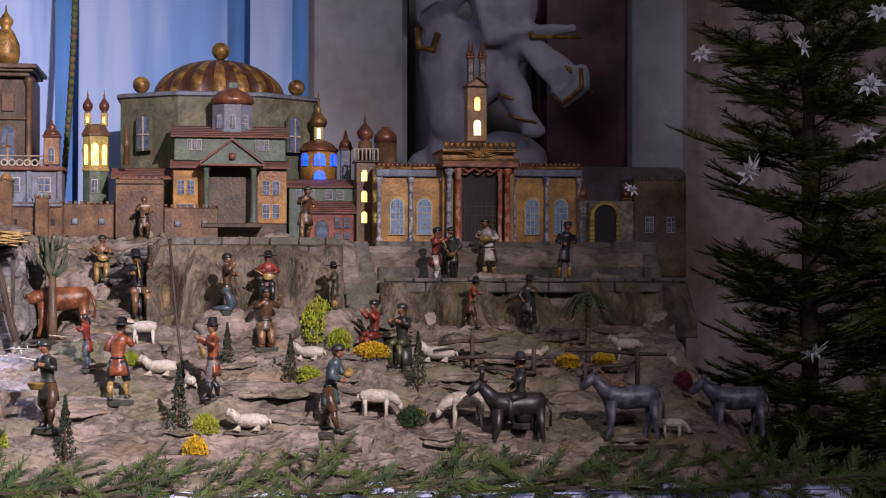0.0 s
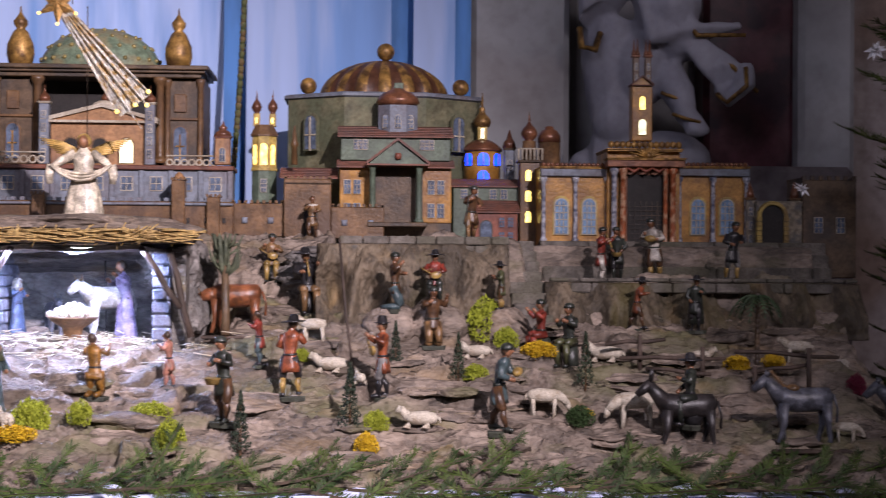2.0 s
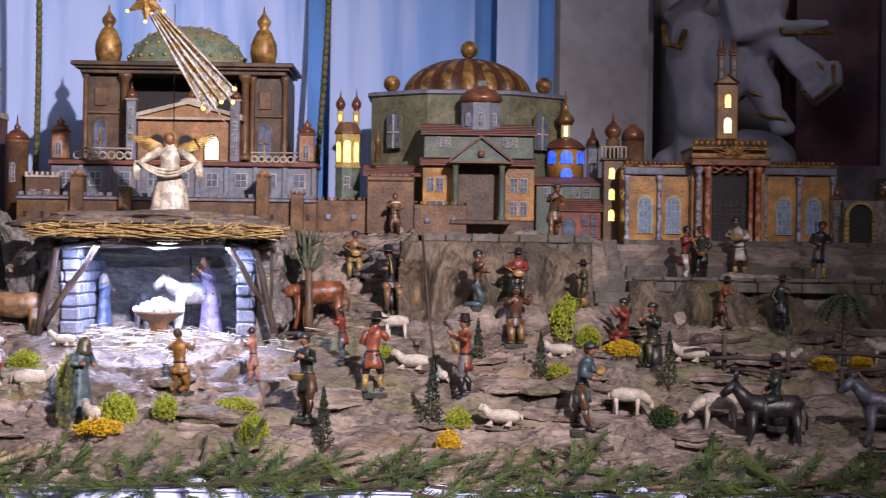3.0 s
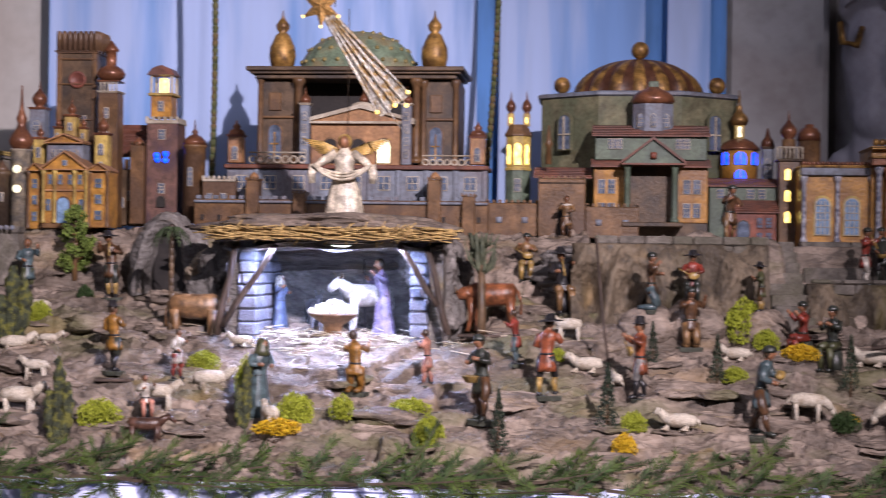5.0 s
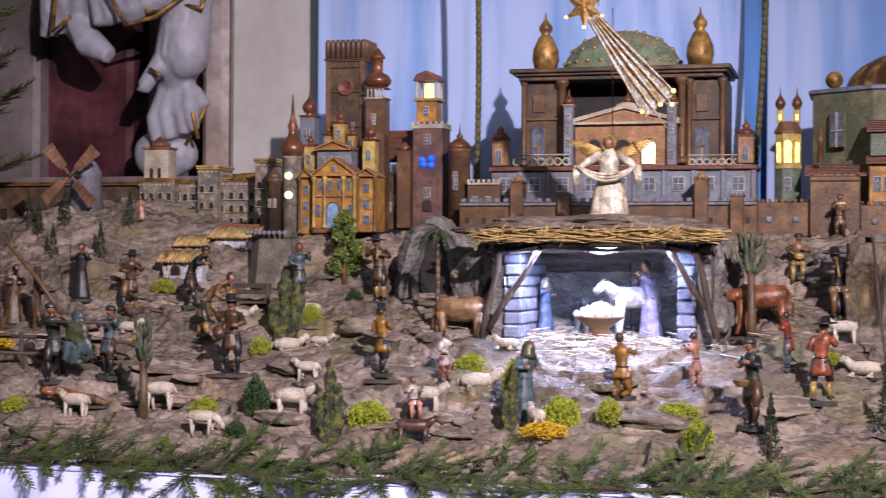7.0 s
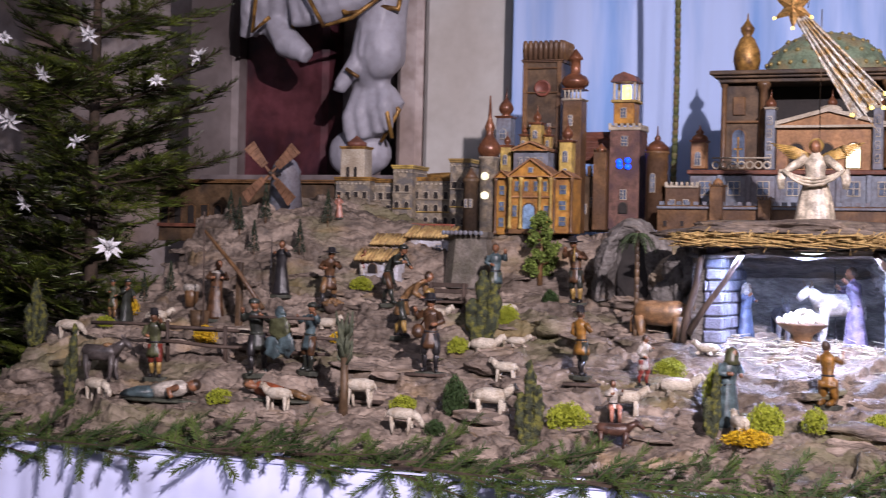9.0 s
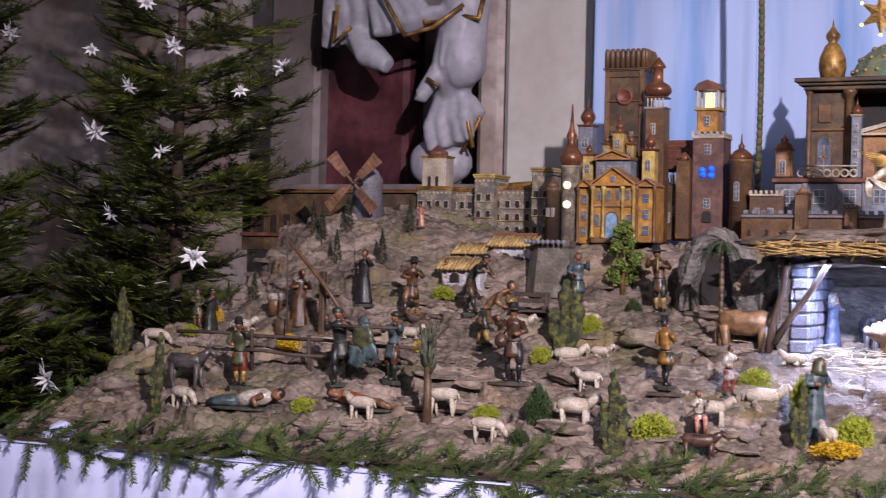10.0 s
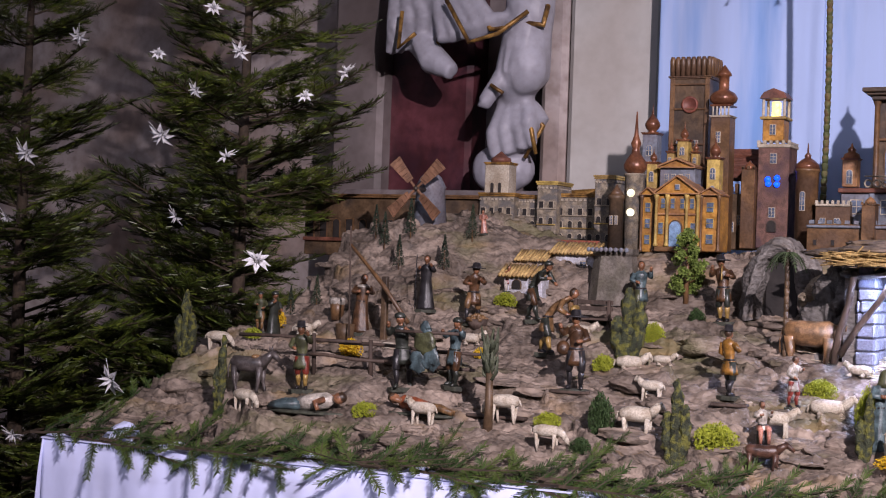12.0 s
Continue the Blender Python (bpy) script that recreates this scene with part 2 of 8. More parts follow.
def cloth_strip(x0, y0, x1, y1, z0, z1, n, seed, depth=0.03):
    """A hanging cloth with uneven folds, given thickness."""
    d = Vector((x1 - x0, y1 - y0, 0))
    length = d.length
    d.normalize()
    out = Vector((d.y, -d.x, 0))
    verts, faces = [], []
    rows = 14
    for j in range(rows + 1):
        f = j / rows
        for i in range(n + 1):
            s = length * i / n
            w = noise.noise(Vector((s * 9, seed, 0.4 * f))) + 0.5 * noise.noise(Vector((s * 24, seed + 3, 0.8 * f)))
            p = Vector((x0, y0, z0 + (z1 - z0) * f)) + d * s + out * (depth * w * (1.25 - 0.55 * f) * (1 - f ** 14) + 0.03 * (1 - f) - 0.004 * f ** 14)
            verts.append(p)
    for j in range(rows):
        for i in range(n):
            a = j * (n + 1) + i
            faces.append((a, a + 1, a + n + 2, a + n + 1))
    me = bpy.data.meshes.new("cloth")
    me.from_pydata(verts, [], faces)
    me.polygons.foreach_set("use_smooth", [True] * len(faces))
    return me


table_cloth = thing("table_cloth", ((XL + XR) / 2, 2.9, 0.02), "white tablecloth hanging in loose folds to the floor", "tablecloth")
for a in ((XL - 0.02, 2.88, XR + 0.02, 2.88), (XL - 0.02, 4.5, XL - 0.02, 2.88), (XR + 0.02, 2.88, XR + 0.02, 4.5)):
    me = cloth_strip(*a, 0.02, TABLE_Z + 0.012, 420, 2.0 + a[0])
    me.materials.append(CLOTH)
    ob = new("cloth_side", me)
    ob.parent = table_cloth
    ob.matrix_parent_inverse = Matrix.Translation(-table_cloth.location)
    mod = ob.modifiers.new("thickness", "SOLIDIFY")
    mod.thickness = 0.002
bm = bmesh.new()
bmesh.ops.create_grid(bm, x_segments=240, y_segments=8, size=0.5, matrix=Matrix.Translation(((XL + XR) / 2, 2.934, TABLE_Z + 0.012)) @ Matrix.Diagonal((XR - XL + 0.04, 0.11, 1, 1)))
for v in bm.verts:
    rise = min(1.0, max(0.0, (v.co.y - 2.879) / 0.035))
    v.co.z += rise * (0.055 * max(0.0, noise.noise(Vector((v.co.x * 11, v.co.y * 12, 2))) - 0.12) + 0.006 * noise.noise(Vector((v.co.x * 34, v.co.y * 30, 5))))
bmesh.ops.solidify(bm, geom=bm.faces[:], thickness=0.003)
part("cloth_top", bm, CLOTH, table_cloth)

# ---- the church round it ----
bm = bmesh.new()
box(bm, -0.7, 1.5, -0.1, 12, 13, 0.1)
solid("floor", bm, GREY_STONE, "grey stone church floor", "floor", kind="structure")
bm = bmesh.new()
box(bm, -0.7, 1.5, 7, 12, 13, 0.1)
solid("ceiling", bm, PLASTER, "pale plaster church ceiling", "ceiling", kind="structure")
for name, a in (("wall_west", (-6.8, 1.5, 0, 0.2, 13, 7)), ("wall_east", (5.4, 1.5, 0, 0.2, 13, 7)), ("wall_south", (-0.7, -5.1, 0, 12, 0.2, 7)), ("wall_north", (-0.7, 5.75, 0, 12, 0.3, 7))):
    bm = bmesh.new()
    box(bm, *a)
    solid(name, bm, PLASTER_WARM if "north" in name else PLASTER, "plain plastered church wall", "wall", kind="structure")


def curtain(name, x0, x1, y, z0, z1, n, seed, m, depth, label):
    verts, faces = [], []
    for j in range(25):
        f = j / 24
        for i in range(n + 1):
            x = x0 + (x1 - x0) * i / n
            w = noise.noise(Vector((x * 4.5, seed, 0.35 * f))) + 0.45 * noise.noise(Vector((x * 12, seed, 0.5 * f)))
            verts.append((x + 0.02 * w, y - depth * w, z0 + (z1 - z0) * f))
    for j in range(24):
        for i in range(n):
            a = j * (n + 1) + i
            faces.append((a, a + 1, a + n + 2, a + n + 1))
    me = bpy.data.meshes.new(name)
    me.from_pydata(verts, [], faces)
    me.polygons.foreach_set("use_smooth", [True] * len(faces))
    me.materials.append(m)
    ob = tagged(new(name, me), label, "curtain")
    mod = ob.modifiers.new("thickness", "SOLIDIFY")
    mod.thickness = 0.003
    return ob



# ---- the model town ----
OCHRE = mat("ochre_painted_wood", (0.43, 0.215, 0.045), 0.36, 0.3, 30, 0.25, other=(0.26, 0.13, 0.05), mix_scale=14)
BROWN = mat("brown_painted_wood", (0.165, 0.09, 0.04), 0.42, 0.35, 26, 0.3, other=(0.11, 0.065, 0.04), mix_scale=12)
UMBER = mat("dark_umber_wood", (0.105, 0.066, 0.036), 0.5, 0.4, 26, 0.3, other=(0.055, 0.04, 0.03), mix_scale=10)
MOSSY = mat("mossy_painted_stone", (0.165, 0.155, 0.09), 0.7, 0.35, 22, 0.4, other=(0.12, 0.13, 0.075), mix_scale=12)
SAGE = mat("sage_green_paint", (0.115, 0.15, 0.105), 0.55, 0.3, 25, 0.25, other=(0.10, 0.13, 0.10), mix_scale=12)
SLATE = mat("grey_blue_paint", (0.18, 0.20, 0.24), 0.55, 0.25, 22, 0.25, other=(0.17, 0.16, 0.18), mix_scale=10)
PINKISH = mat("pink_brown_paint", (0.36, 0.19, 0.085), 0.5, 0.3, 25, 0.25, other=(0.22, 0.12, 0.075), mix_scale=12)
CREAM = mat("cream_paint", (0.52, 0.46, 0.36), 0.6, 0.2, 40, 0.2, other=(0.36, 0.30, 0.22), mix_scale=20)
YELLOW = mat("yellow_paint", (0.50, 0.36, 0.10), 0.55, 0.3, 30, 0.25, other=(0.30, 0.20, 0.07), mix_scale=14)
RED_WALL = mat("red_brown_paint", (0.27, 0.085, 0.05), 0.55, 0.3, 30, 0.25, other=(0.16, 0.055, 0.04), mix_scale=14)
ROOF_RED = mat("russet_roof_paint", (0.165, 0.062, 0.038), 0.55, 0.35, 30, 0.4, other=(0.13, 0.06, 0.045), mix_scale=12)
COPPER = mat("copper_brown_lacquer", (0.22, 0.09, 0.045), 0.33, 0.35, 30, 0.15, metal=0.2, other=(0.12, 0.05, 0.03), mix_scale=16)
GREEN_DOME = mat("verdigris_dome", (0.17, 0.23, 0.15), 0.6, 0.35, 30, 0.4, other=(0.25, 0.22, 0.12), mix_scale=20)
# near-black that puts the shade of openings into the colour
BLACKISH = mat("black_brown_opening_shade", (0.022, 0.018, 0.016), 0.7, 0.3, 20, 0.2)
PANE = mat("painted_window_glass", (0.11, 0.14, 0.20), 0.25, 0.35, 60, 0.1)
PANE_PALE = mat("pale_blue_window_glass", (0.20, 0.31, 0.46), 0.25, 0.25, 60, 0.1)
STONEWORK = mat("speckled_grey_stonework", (0.28, 0.235, 0.17), 0.85, 0.4, 70, 0.6, other=(0.15, 0.14, 0.13), mix_scale=40)
MARBLED = mat("marbled_column_paint", (0.34, 0.10, 0.04), 0.3, 0.4, 40, 0.1, other=(0.55, 0.33, 0.20), mix_scale=60)
MARBLED_BLUE = mat("blue_grey_marbled_paint", (0.46, 0.46, 0.50), 0.3, 0.3, 40, 0.1, other=(0.12, 0.13, 0.19), mix_scale=70)
WARM_GLOW = glow("lamp_lit_window", (1.0, 0.62, 0.18), 3.0)
WHITE_GLOW = glow("white_lit_window", (0.95, 0.82, 0.55), 1.7)
BLUE_GLOW = glow("blue_lit_window", (0.003, 0.055, 1.0), 3.6)


def wall(b, x, y, z, w, h, d, m, name="wall", label="", bevel=0.002):
    bm = bmesh.new()
    box(bm, x, y + d / 2, z, w, d, h, bevel=bevel)
    return part(name, bm, m, b, label)


def cornice(b, x, y, z, w, d, m, t=0.008, over=0.008, name="cornice"):
    bm = bmesh.new()
    box(bm, x, y + d / 2, z, w + over, d + over, t * 0.5, bevel=0.001)
    box(bm, x, y + d / 2, z + t * 0.5, w + 2 * over, d + 2 * over, t * 0.5, bevel=0.001)
    return part(name, bm, m, b)


def outline(x, z, w, h, arch):
    if not arch:
        return [(x - w / 2, z), (x + w / 2, z), (x + w / 2, z + h), (x - w / 2, z + h)]
    r = w / 2
    return [(x - r, z), (x + r, z)] + [(x + r * math.cos(a), z + h - r + r * math.sin(a)) for a in (math.pi * k / 8 for k in range(9))]


def window(b, x, y, z, w, h, arch=False, pane=None, frame_m=None, bars=(1, 2), name="window"):
    """A small framed window set 3 mm proud of the wall at y."""
    frame_m, pane = frame_m or CREAM, pane or PANE
    e = max(0.0016, 0.09 * w)
    bm = bmesh.new()
    prism(bm, outline(x, z - e, w + 2 * e, h + 2 * e, arch), y - 0.003, y + 0.003)
    for k in range(1, bars[0] + 1):
        box(bm, x - w / 2 + w * k / (bars[0] + 1), y - 0.0045, z, e * 0.7, 0.003, h * (0.93 if arch else 1))
    for k in range(1, bars[1] + 1):
        box(bm, x, y - 0.0045, z + h * k / (bars[1] + 1) - e * 0.3, w, 0.003, e * 0.7)
    f = part(name, bm, frame_m, b)
    bm = bmesh.new()
    prism(bm, outline(x, z, w, h, arch), y - 0.0045, y - 0.0032)
    part("pane", bm, pane, f)
    return f


def opening(b, x, y, z, w, h, arch=True, m=None, trim=None, name="doorway"):
    bm = bmesh.new()
    e = 0.12 * w
    prism(bm, outline(x, z, w + 2 * e, h + e, arch), y - 0.004, y + 0.003)
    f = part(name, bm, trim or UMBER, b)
    # flat panel proud of the wall; BLACKISH paints in the doorway's shade
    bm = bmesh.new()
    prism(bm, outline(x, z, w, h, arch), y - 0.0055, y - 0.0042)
    part("painted_recess", bm, m or BLACKISH, f)
    return f


def battlement(b, x, y, z, w, d, m, n, h=0.012, name="battlement"):
    bm = bmesh.new()
    s = w / (2 * n - 1)
    for k in range(n):
        box(bm, x - w / 2 + s * (2 * k + 0.5), y + 0.004, z, s, 0.008, h, bevel=0.001)
    for k in range(2):
        box(bm, x + (k * 2 - 1) * (w / 2 - 0.004), y + d / 2, z, 0.008, d, h * 0.6)
    return part(name, bm, m, b)


def gable(b, x, y, z, w, h, d, m, trim=None, over=0.006, name="pediment"):
    bm = bmesh.new()
    prism(bm, [(x - w / 2, z), (x + w / 2, z), (x, z + h)], y, y + d)
    p = part(name, bm, m, b)
    bm = bmesh.new()
    for s in (-1, 1):
        prism(bm, [(x + s * (w / 2 + over), z - over * 0.3), (x, z + h), (x, z + h + over * 1.3), (x + s * (w / 2 + over), z + over)], y - 0.010, y + d)
    prism(bm, [(x - w / 2 - over, z - over * 0.8), (x + w / 2 + over, z - over * 0.8), (x + w / 2 + over, z), (x - w / 2 - over, z)], y - 0.010, y + d)
    part("cornice", bm, trim or ROOF_RED, b)
    return p


def shed_roof(b, x, y, z, w, h, d, m, over=0.008, name="roof"):
    """A roof that slopes up to the back, with rows of tile edges."""
    bm = bmesh.new()
    n = 6
    for k in range(n):
        y0, y1 = y - over + (d + over) * k / n, y - over + (d + over) * (k + 1.25) / n
        z0 = z + h * k / n
        vs = [bm.verts.new(c) for s in (-1, 1) for c in ((x + s * (w / 2 + over), y0, z0), (x + s * (w / 2 + over), y1, z0 + h / n * 0.9), (x + s * (w / 2 + over), y1, z0 + h / n * 0.9 - 0.004), (x + s * (w / 2 + over), y0, z0 - 0.004))]
        for q in ((0, 1, 5, 4), (3, 7, 6, 2), (0, 4, 7, 3), (1, 2, 6, 5), (0, 3, 2, 1), (4, 5, 6, 7)):
            bm.faces.new([vs[i] for i in q])
    return part(name, bm, m, b)


ONION = ((0.55, 0), (0.62, 0.04), (0.5, 0.08), (0.82, 0.16), (1.0, 0.27), (0.96, 0.36), (0.72, 0.47), (0.4, 0.56), (0.2, 0.64), (0.13, 0.70), (0.2, 0.73), (0.13, 0.76), (0.07, 0.86), (0.02, 1.0))


def onion(b, x, y, z, r, h, m=None, name="onion_dome"):
    bm = bmesh.new()
    lathe(bm, x, y, z, [(r * a, h * c) for a, c in ONION], 14)
    return part(name, bm, m or COPPER, b)


def turned(b, x, y, z, profile, m, name, seg=16, squash=1.0, label="", turn=0.0, smooth=True):
    bm = bmesh.new()
    lathe(bm, x, y, z, profile, seg, squash=squash, turn=turn, smooth=smooth)
    return part(name, bm, m, b, label)


def column(b, x, y, z, r, h, m, name="column"):
    return turned(b, x, y, z, [(1.5 * r, 0), (1.5 * r, 0.04 * h), (1.1 * r, 0.06 * h), (r, 0.1 * h), (0.9 * r, 0.9 * h), (1.2 * r, 0.92 * h), (1.6 * r, 0.96 * h), (1.6 * r, h)], m, name, 10)


def tower(b, x, y, z, w, h, d, m, cap=None, rows=2, lit=None, name="tower", arch=True):
    """A square tower with a cornice and rows of windows."""
    t = wall(b, x, y, z, w, h, d, m, name)
    cornice(b, x, y, z + h, w, d, cap or m, 0.006, 0.004)
    for k in range(rows):
        window(b, x, y, z + h * (0.12 + 0.84 * k / rows), w * 0.34, h * 0.5 / rows, arch, lit or PANE, bars=(0, 1) if lit else (1, 1))
    return t


def ball_finial(b, x, y, z, r, m=None):
    bm = bmesh.new()
    ball(bm, (x, y, z + r), r)
    return part("ball_finial", bm, m or GOLD, b)


# the great ribbed dome with the playhouse before it
def ribbed_dome():
    x, y, z, w, h = 0.034, 4.52, 1.545, 0.551, 0.409
    b = thing("domed_hall", (x, y, 1.5), "mossy green octagonal hall with a ribbed golden dome", "model building")
    r = w / 2 / math.cos(math.pi / 8)
    turned(b, x, y, z, [(r, 0), (r, h)], MOSSY, "wall", 8, 0.72, turn=math.pi / 8, smooth=False)
    turned(b, x, y, z + h - 0.004, [(r * 1.0, 0), (r * 1.04, 0.004), (r * 1.04, 0.012), (r * 1.0, 0.016)], SLATE, "cornice", 8, 0.72, turn=math.pi / 8, smooth=False)
    zd = z + h + 0.012
    R, H = 0.18, 0.111
    bm = bmesh.new()
    seg, rings = 64, 12
    grid = []
    for j in range(rings + 1):
        a = math.pi / 2 * j / rings
        grid.append([])
        for i in range(seg):
            t = 2 * math.pi * i / seg
            rib = 1 + 0.05 * math.cos(16 * t)
            grid[-1].append(bm.verts.new((x + R * rib * max(0.04, math.cos(a)) * math.cos(t), y + 0.75 * R * rib * max(0.04, math.cos(a)) * math.sin(t), zd + H * math.sin(a))))
    for j in range(rings):
        for i in range(seg):
            f = bm.faces.new((grid[j][i], grid[j][(i + 1) % seg], grid[j + 1][(i + 1) % seg], grid[j + 1][i]))
            f.smooth = True
            f.material_index = 0 if i % 4 in (0, 3) else 1
    part("dome", bm, [GOLD, mat("brown_dome_stripe", (0.085, 0.035, 0.018), 0.45, 0.3, 40, 0.2)], b, "golden dome with dark brown stripes")
    ball_finial(b, x + 0.004, y, zd + H, 0.026)
    for px in (-1, 1):
        ball_finial(b, x + px * w * 0.395, y - 0.1, z + h + 0.012, 0.024)
    for s in (-1, 1):
        bm = bmesh.new()
        ww, hh = 0.038, 0.095
        prism(bm, outline(0, -hh / 2, ww + 0.012, hh + 0.012, True), -0.004, 0.004)
        box(bm, 0, -0.006, -hh / 2, 0.004, 0.006, hh, 1)
        box(bm, 0, -0.006, -0.005, ww, 0.006, 0.004, 1)
        prism(bm, outline(0, -hh / 2 + 0.004, ww, hh, True), -0.0055, -0.0045, 2)
        m = Matrix.Translation((x + s * w * 0.375, y - 0.72 * w * 0.39 - 0.002, z + h - 0.105)) @ Matrix.Rotation(s * radians(36), 4, "Z")
        place(bm, bm.verts, m)
        part("arched_window", bm, [MOSSY, CREAM, PANE], b)


ribbed_dome()


def playhouse():
    Y = 4.16
    x, y, z, w, h = 0.061, 4.16, 1.545, 0.302, 0.211
    b = thing("playhouse", (x, y, z), "ochre and green playhouse with a pillared porch and red roofs", "model building")
    bz = 1.596
    wall(b, x, Y, z, w, bz - z, 0.2, UMBER, "plinth")
    wall(b, x, Y + 0.01, bz, w, 1.747 - bz, 0.18, OCHRE)
    z1 = 1.747
    shed_roof(b, x, Y, z1, w, 0.022, 0.05, ROOF_RED)
    z2 = z1 + 0.018
    wall(b, x, Y + 0.03, z2, w * 0.985, 1.831 - z2, 0.16, SAGE)
    z3 = 1.831
    shed_roof(b, x, Y + 0.025, z3, w * 0.99, 0.036, 0.1, ROOF_RED)
    for k, dx in enumerate((-0.108, -0.095, -0.082, 0.072, 0.085, 0.098)):
        window(b, x + dx, Y + 0.03, z2 + 0.03, 0.009, 0.026)
    for dx in (-0.13, -0.104, 0.096, 0.122):
        for dz in (0.015, 0.078):
            window(b, x + dx, Y + 0.01, bz + dz, 0.017, 0.036)
    xc, gz = 0.065, 1.751
    gable(b, xc, Y - 0.06, gz, 0.155, 0.062, 0.1, SAGE)
    bm = bmesh.new()
    lathe(bm, xc, Y - 0.062, gz + 0.02, [(0.008, -0.008), (0.009, 0), (0.008, 0.008)], 10)
    part("crest", bm, RED_WALL, b)
    opening(b, xc, Y + 0.01, bz, 0.112, gz - bz - 0.01, False, UMBER)
    for px in (-0.002, 0.122):
        column(b, px, Y - 0.045, bz, 0.0085, gz - bz, SAGE)
    wall(b, xc, Y - 0.065, bz - 0.012, 0.16, 0.012, 0.08, UMBER, "porch_step")
    # attic with its lacquered onion
    ax, ay, az, aw, ah = 0.068, 4.24, 1.844, 0.108, 0.077
    turned(b, ax, ay + 0.03, az, [(aw / 2 * 1.08, 0), (aw / 2 * 1.08, ah)], SLATE, "attic", 8, 0.8, turn=math.pi / 8, smooth=False)
    for dx in (-0.034, 0.0, 0.034):
        window(b, ax + dx, ay + 0.03 - 0.8 * aw / 2 * (1.0 if dx == 0 else 0.8), az + 0.014, 0.014, 0.034, True)
    r = 0.055
    turned(b, ax, ay + 0.03, az + ah, [(r * 0.9, 0), (r * 1.1, 0.008), (r * 1.02, 0.022), (r * 0.75, 0.035), (r * 0.4, 0.043), (r * 0.3, 0.048)], COPPER, "onion_dome", 20, 0.9)
    wall(b, ax + 0.002, ay + 0.02, az + ah + 0.046, 0.026, 0.018, 0.02, SAGE, "lantern")


playhouse()


def twin_spire_tower():
    Y = 4.28
    x, y, z, w, h = -0.301, 4.28, 1.652, 0.067, 0.184
    b = thing("lantern_tower", (x, Y, z), "yellow model tower with lit windows and twin spires", "model building")
    r = w / 2 * 1.08
    turned(b, x, Y + 0.04, z, [(r, 0), (r, h * 0.48)], SAGE, "lower_storey", 8, turn=math.pi / 8, smooth=False)
    turned(b, x, Y + 0.04, z + h * 0.48, [(r * 1.08, 0), (r * 1.08, 0.006), (r, 0.008), (r, h * 0.52)], YELLOW, "upper_storey", 8, turn=math.pi / 8, smooth=False)
    turned(b, x, Y + 0.04, z + h, [(r * 1.12, 0), (r * 1.12, 0.005), (r * 0.75, 0.03), (r * 0.7, 0.032)], BROWN, "roof", 8, turn=math.pi / 8, smooth=False)
    yf = Y + 0.04 - r * 0.924
    window(b, x, yf, z + h * 0.56, 0.019, h * 0.33, True, WARM_GLOW, YELLOW, (0, 0))
    for s in (-1, 1):
        bm = bmesh.new()
        prism(bm, outline(0, 0, 0.012, h * 0.3, True), -0.003, 0.0)
        place(bm, bm.verts, Matrix.Translation((x + s * r * 0.654, Y + 0.04 - r * 0.654 - 0.001, z + h * 0.57)) @ Matrix.Rotation(s * radians(45), 4, "Z"))
        part("side_window", bm, WARM_GLOW, b)
    window(b, x, yf, z + h * 0.16, 0.014, 0.034)
    for s in (-1, 1):
        xs = x + s * w * 0.33
        wall(b, xs, Y + 0.03, z + h + 0.028, 0.018, 0.036, 0.018, YELLOW, "spire_base")
        window(b, xs, Y + 0.03, z + h + 0.036, 0.006, 0.016, True, WARM_GLOW, YELLOW, (0, 0))
        onion(b, xs, Y + 0.039, z + h + 0.062, 0.014, 0.068)


twin_spire_tower()


def town_wall():
    Y = 4.1
    b = thing("town_wall", (-0.169, Y, 1.5), "low brown crenellated town wall with a gate tower", "model wall")
    for x, y, z, w, h in ((-0.306, 4.12, 1.555, 0.138, 0.088), (-0.041, 4.1, 1.552, 0.14, 0.083)):
        wall(b, x, y, z, w, h, 0.04, BROWN)
        battlement(b, x, y, z + h, w, 0.04, BROWN, 9, 0.009)
        for s in (-0.25, 0.25):
            turned(b, x + s * w, y - 0.001, z + h * 0.4, [(0.008, 0), (0.008, 0.016)], SLATE, "round_panel", 8, 0.3)
    x, y, z, w, h = -0.174, 4.1, 1.555, 0.124, 0.153
    wall(b, x, y, z, w, h, 0.1, BROWN, "gate_tower")
    battlement(b, x, y, z + h, w, 0.1, BROWN, 8, 0.008)
    cornice(b, x, y, z + h - 0.014, w, 0.1, UMBER, 0.005, 0.003)
    opening(b, x + 0.008, y, z, 0.034, h * 0.55)
    shed_roof(b, x, y + 0.1, z + h + 0.01, w * 1.15, 0.03, 0.06, ROOF_RED)
    x, y, z, w, h = -0.213, 4.2, 1.752, 0.015, 0.106
    turned(b, x, y, z, [(w * 0.6, 0), (w * 0.5, h * 0.45), (w * 0.8, h * 0.5), (w * 0.5, h * 0.6), (0.002, h)], BROWN, "pinnacle", 10)


town_wall()


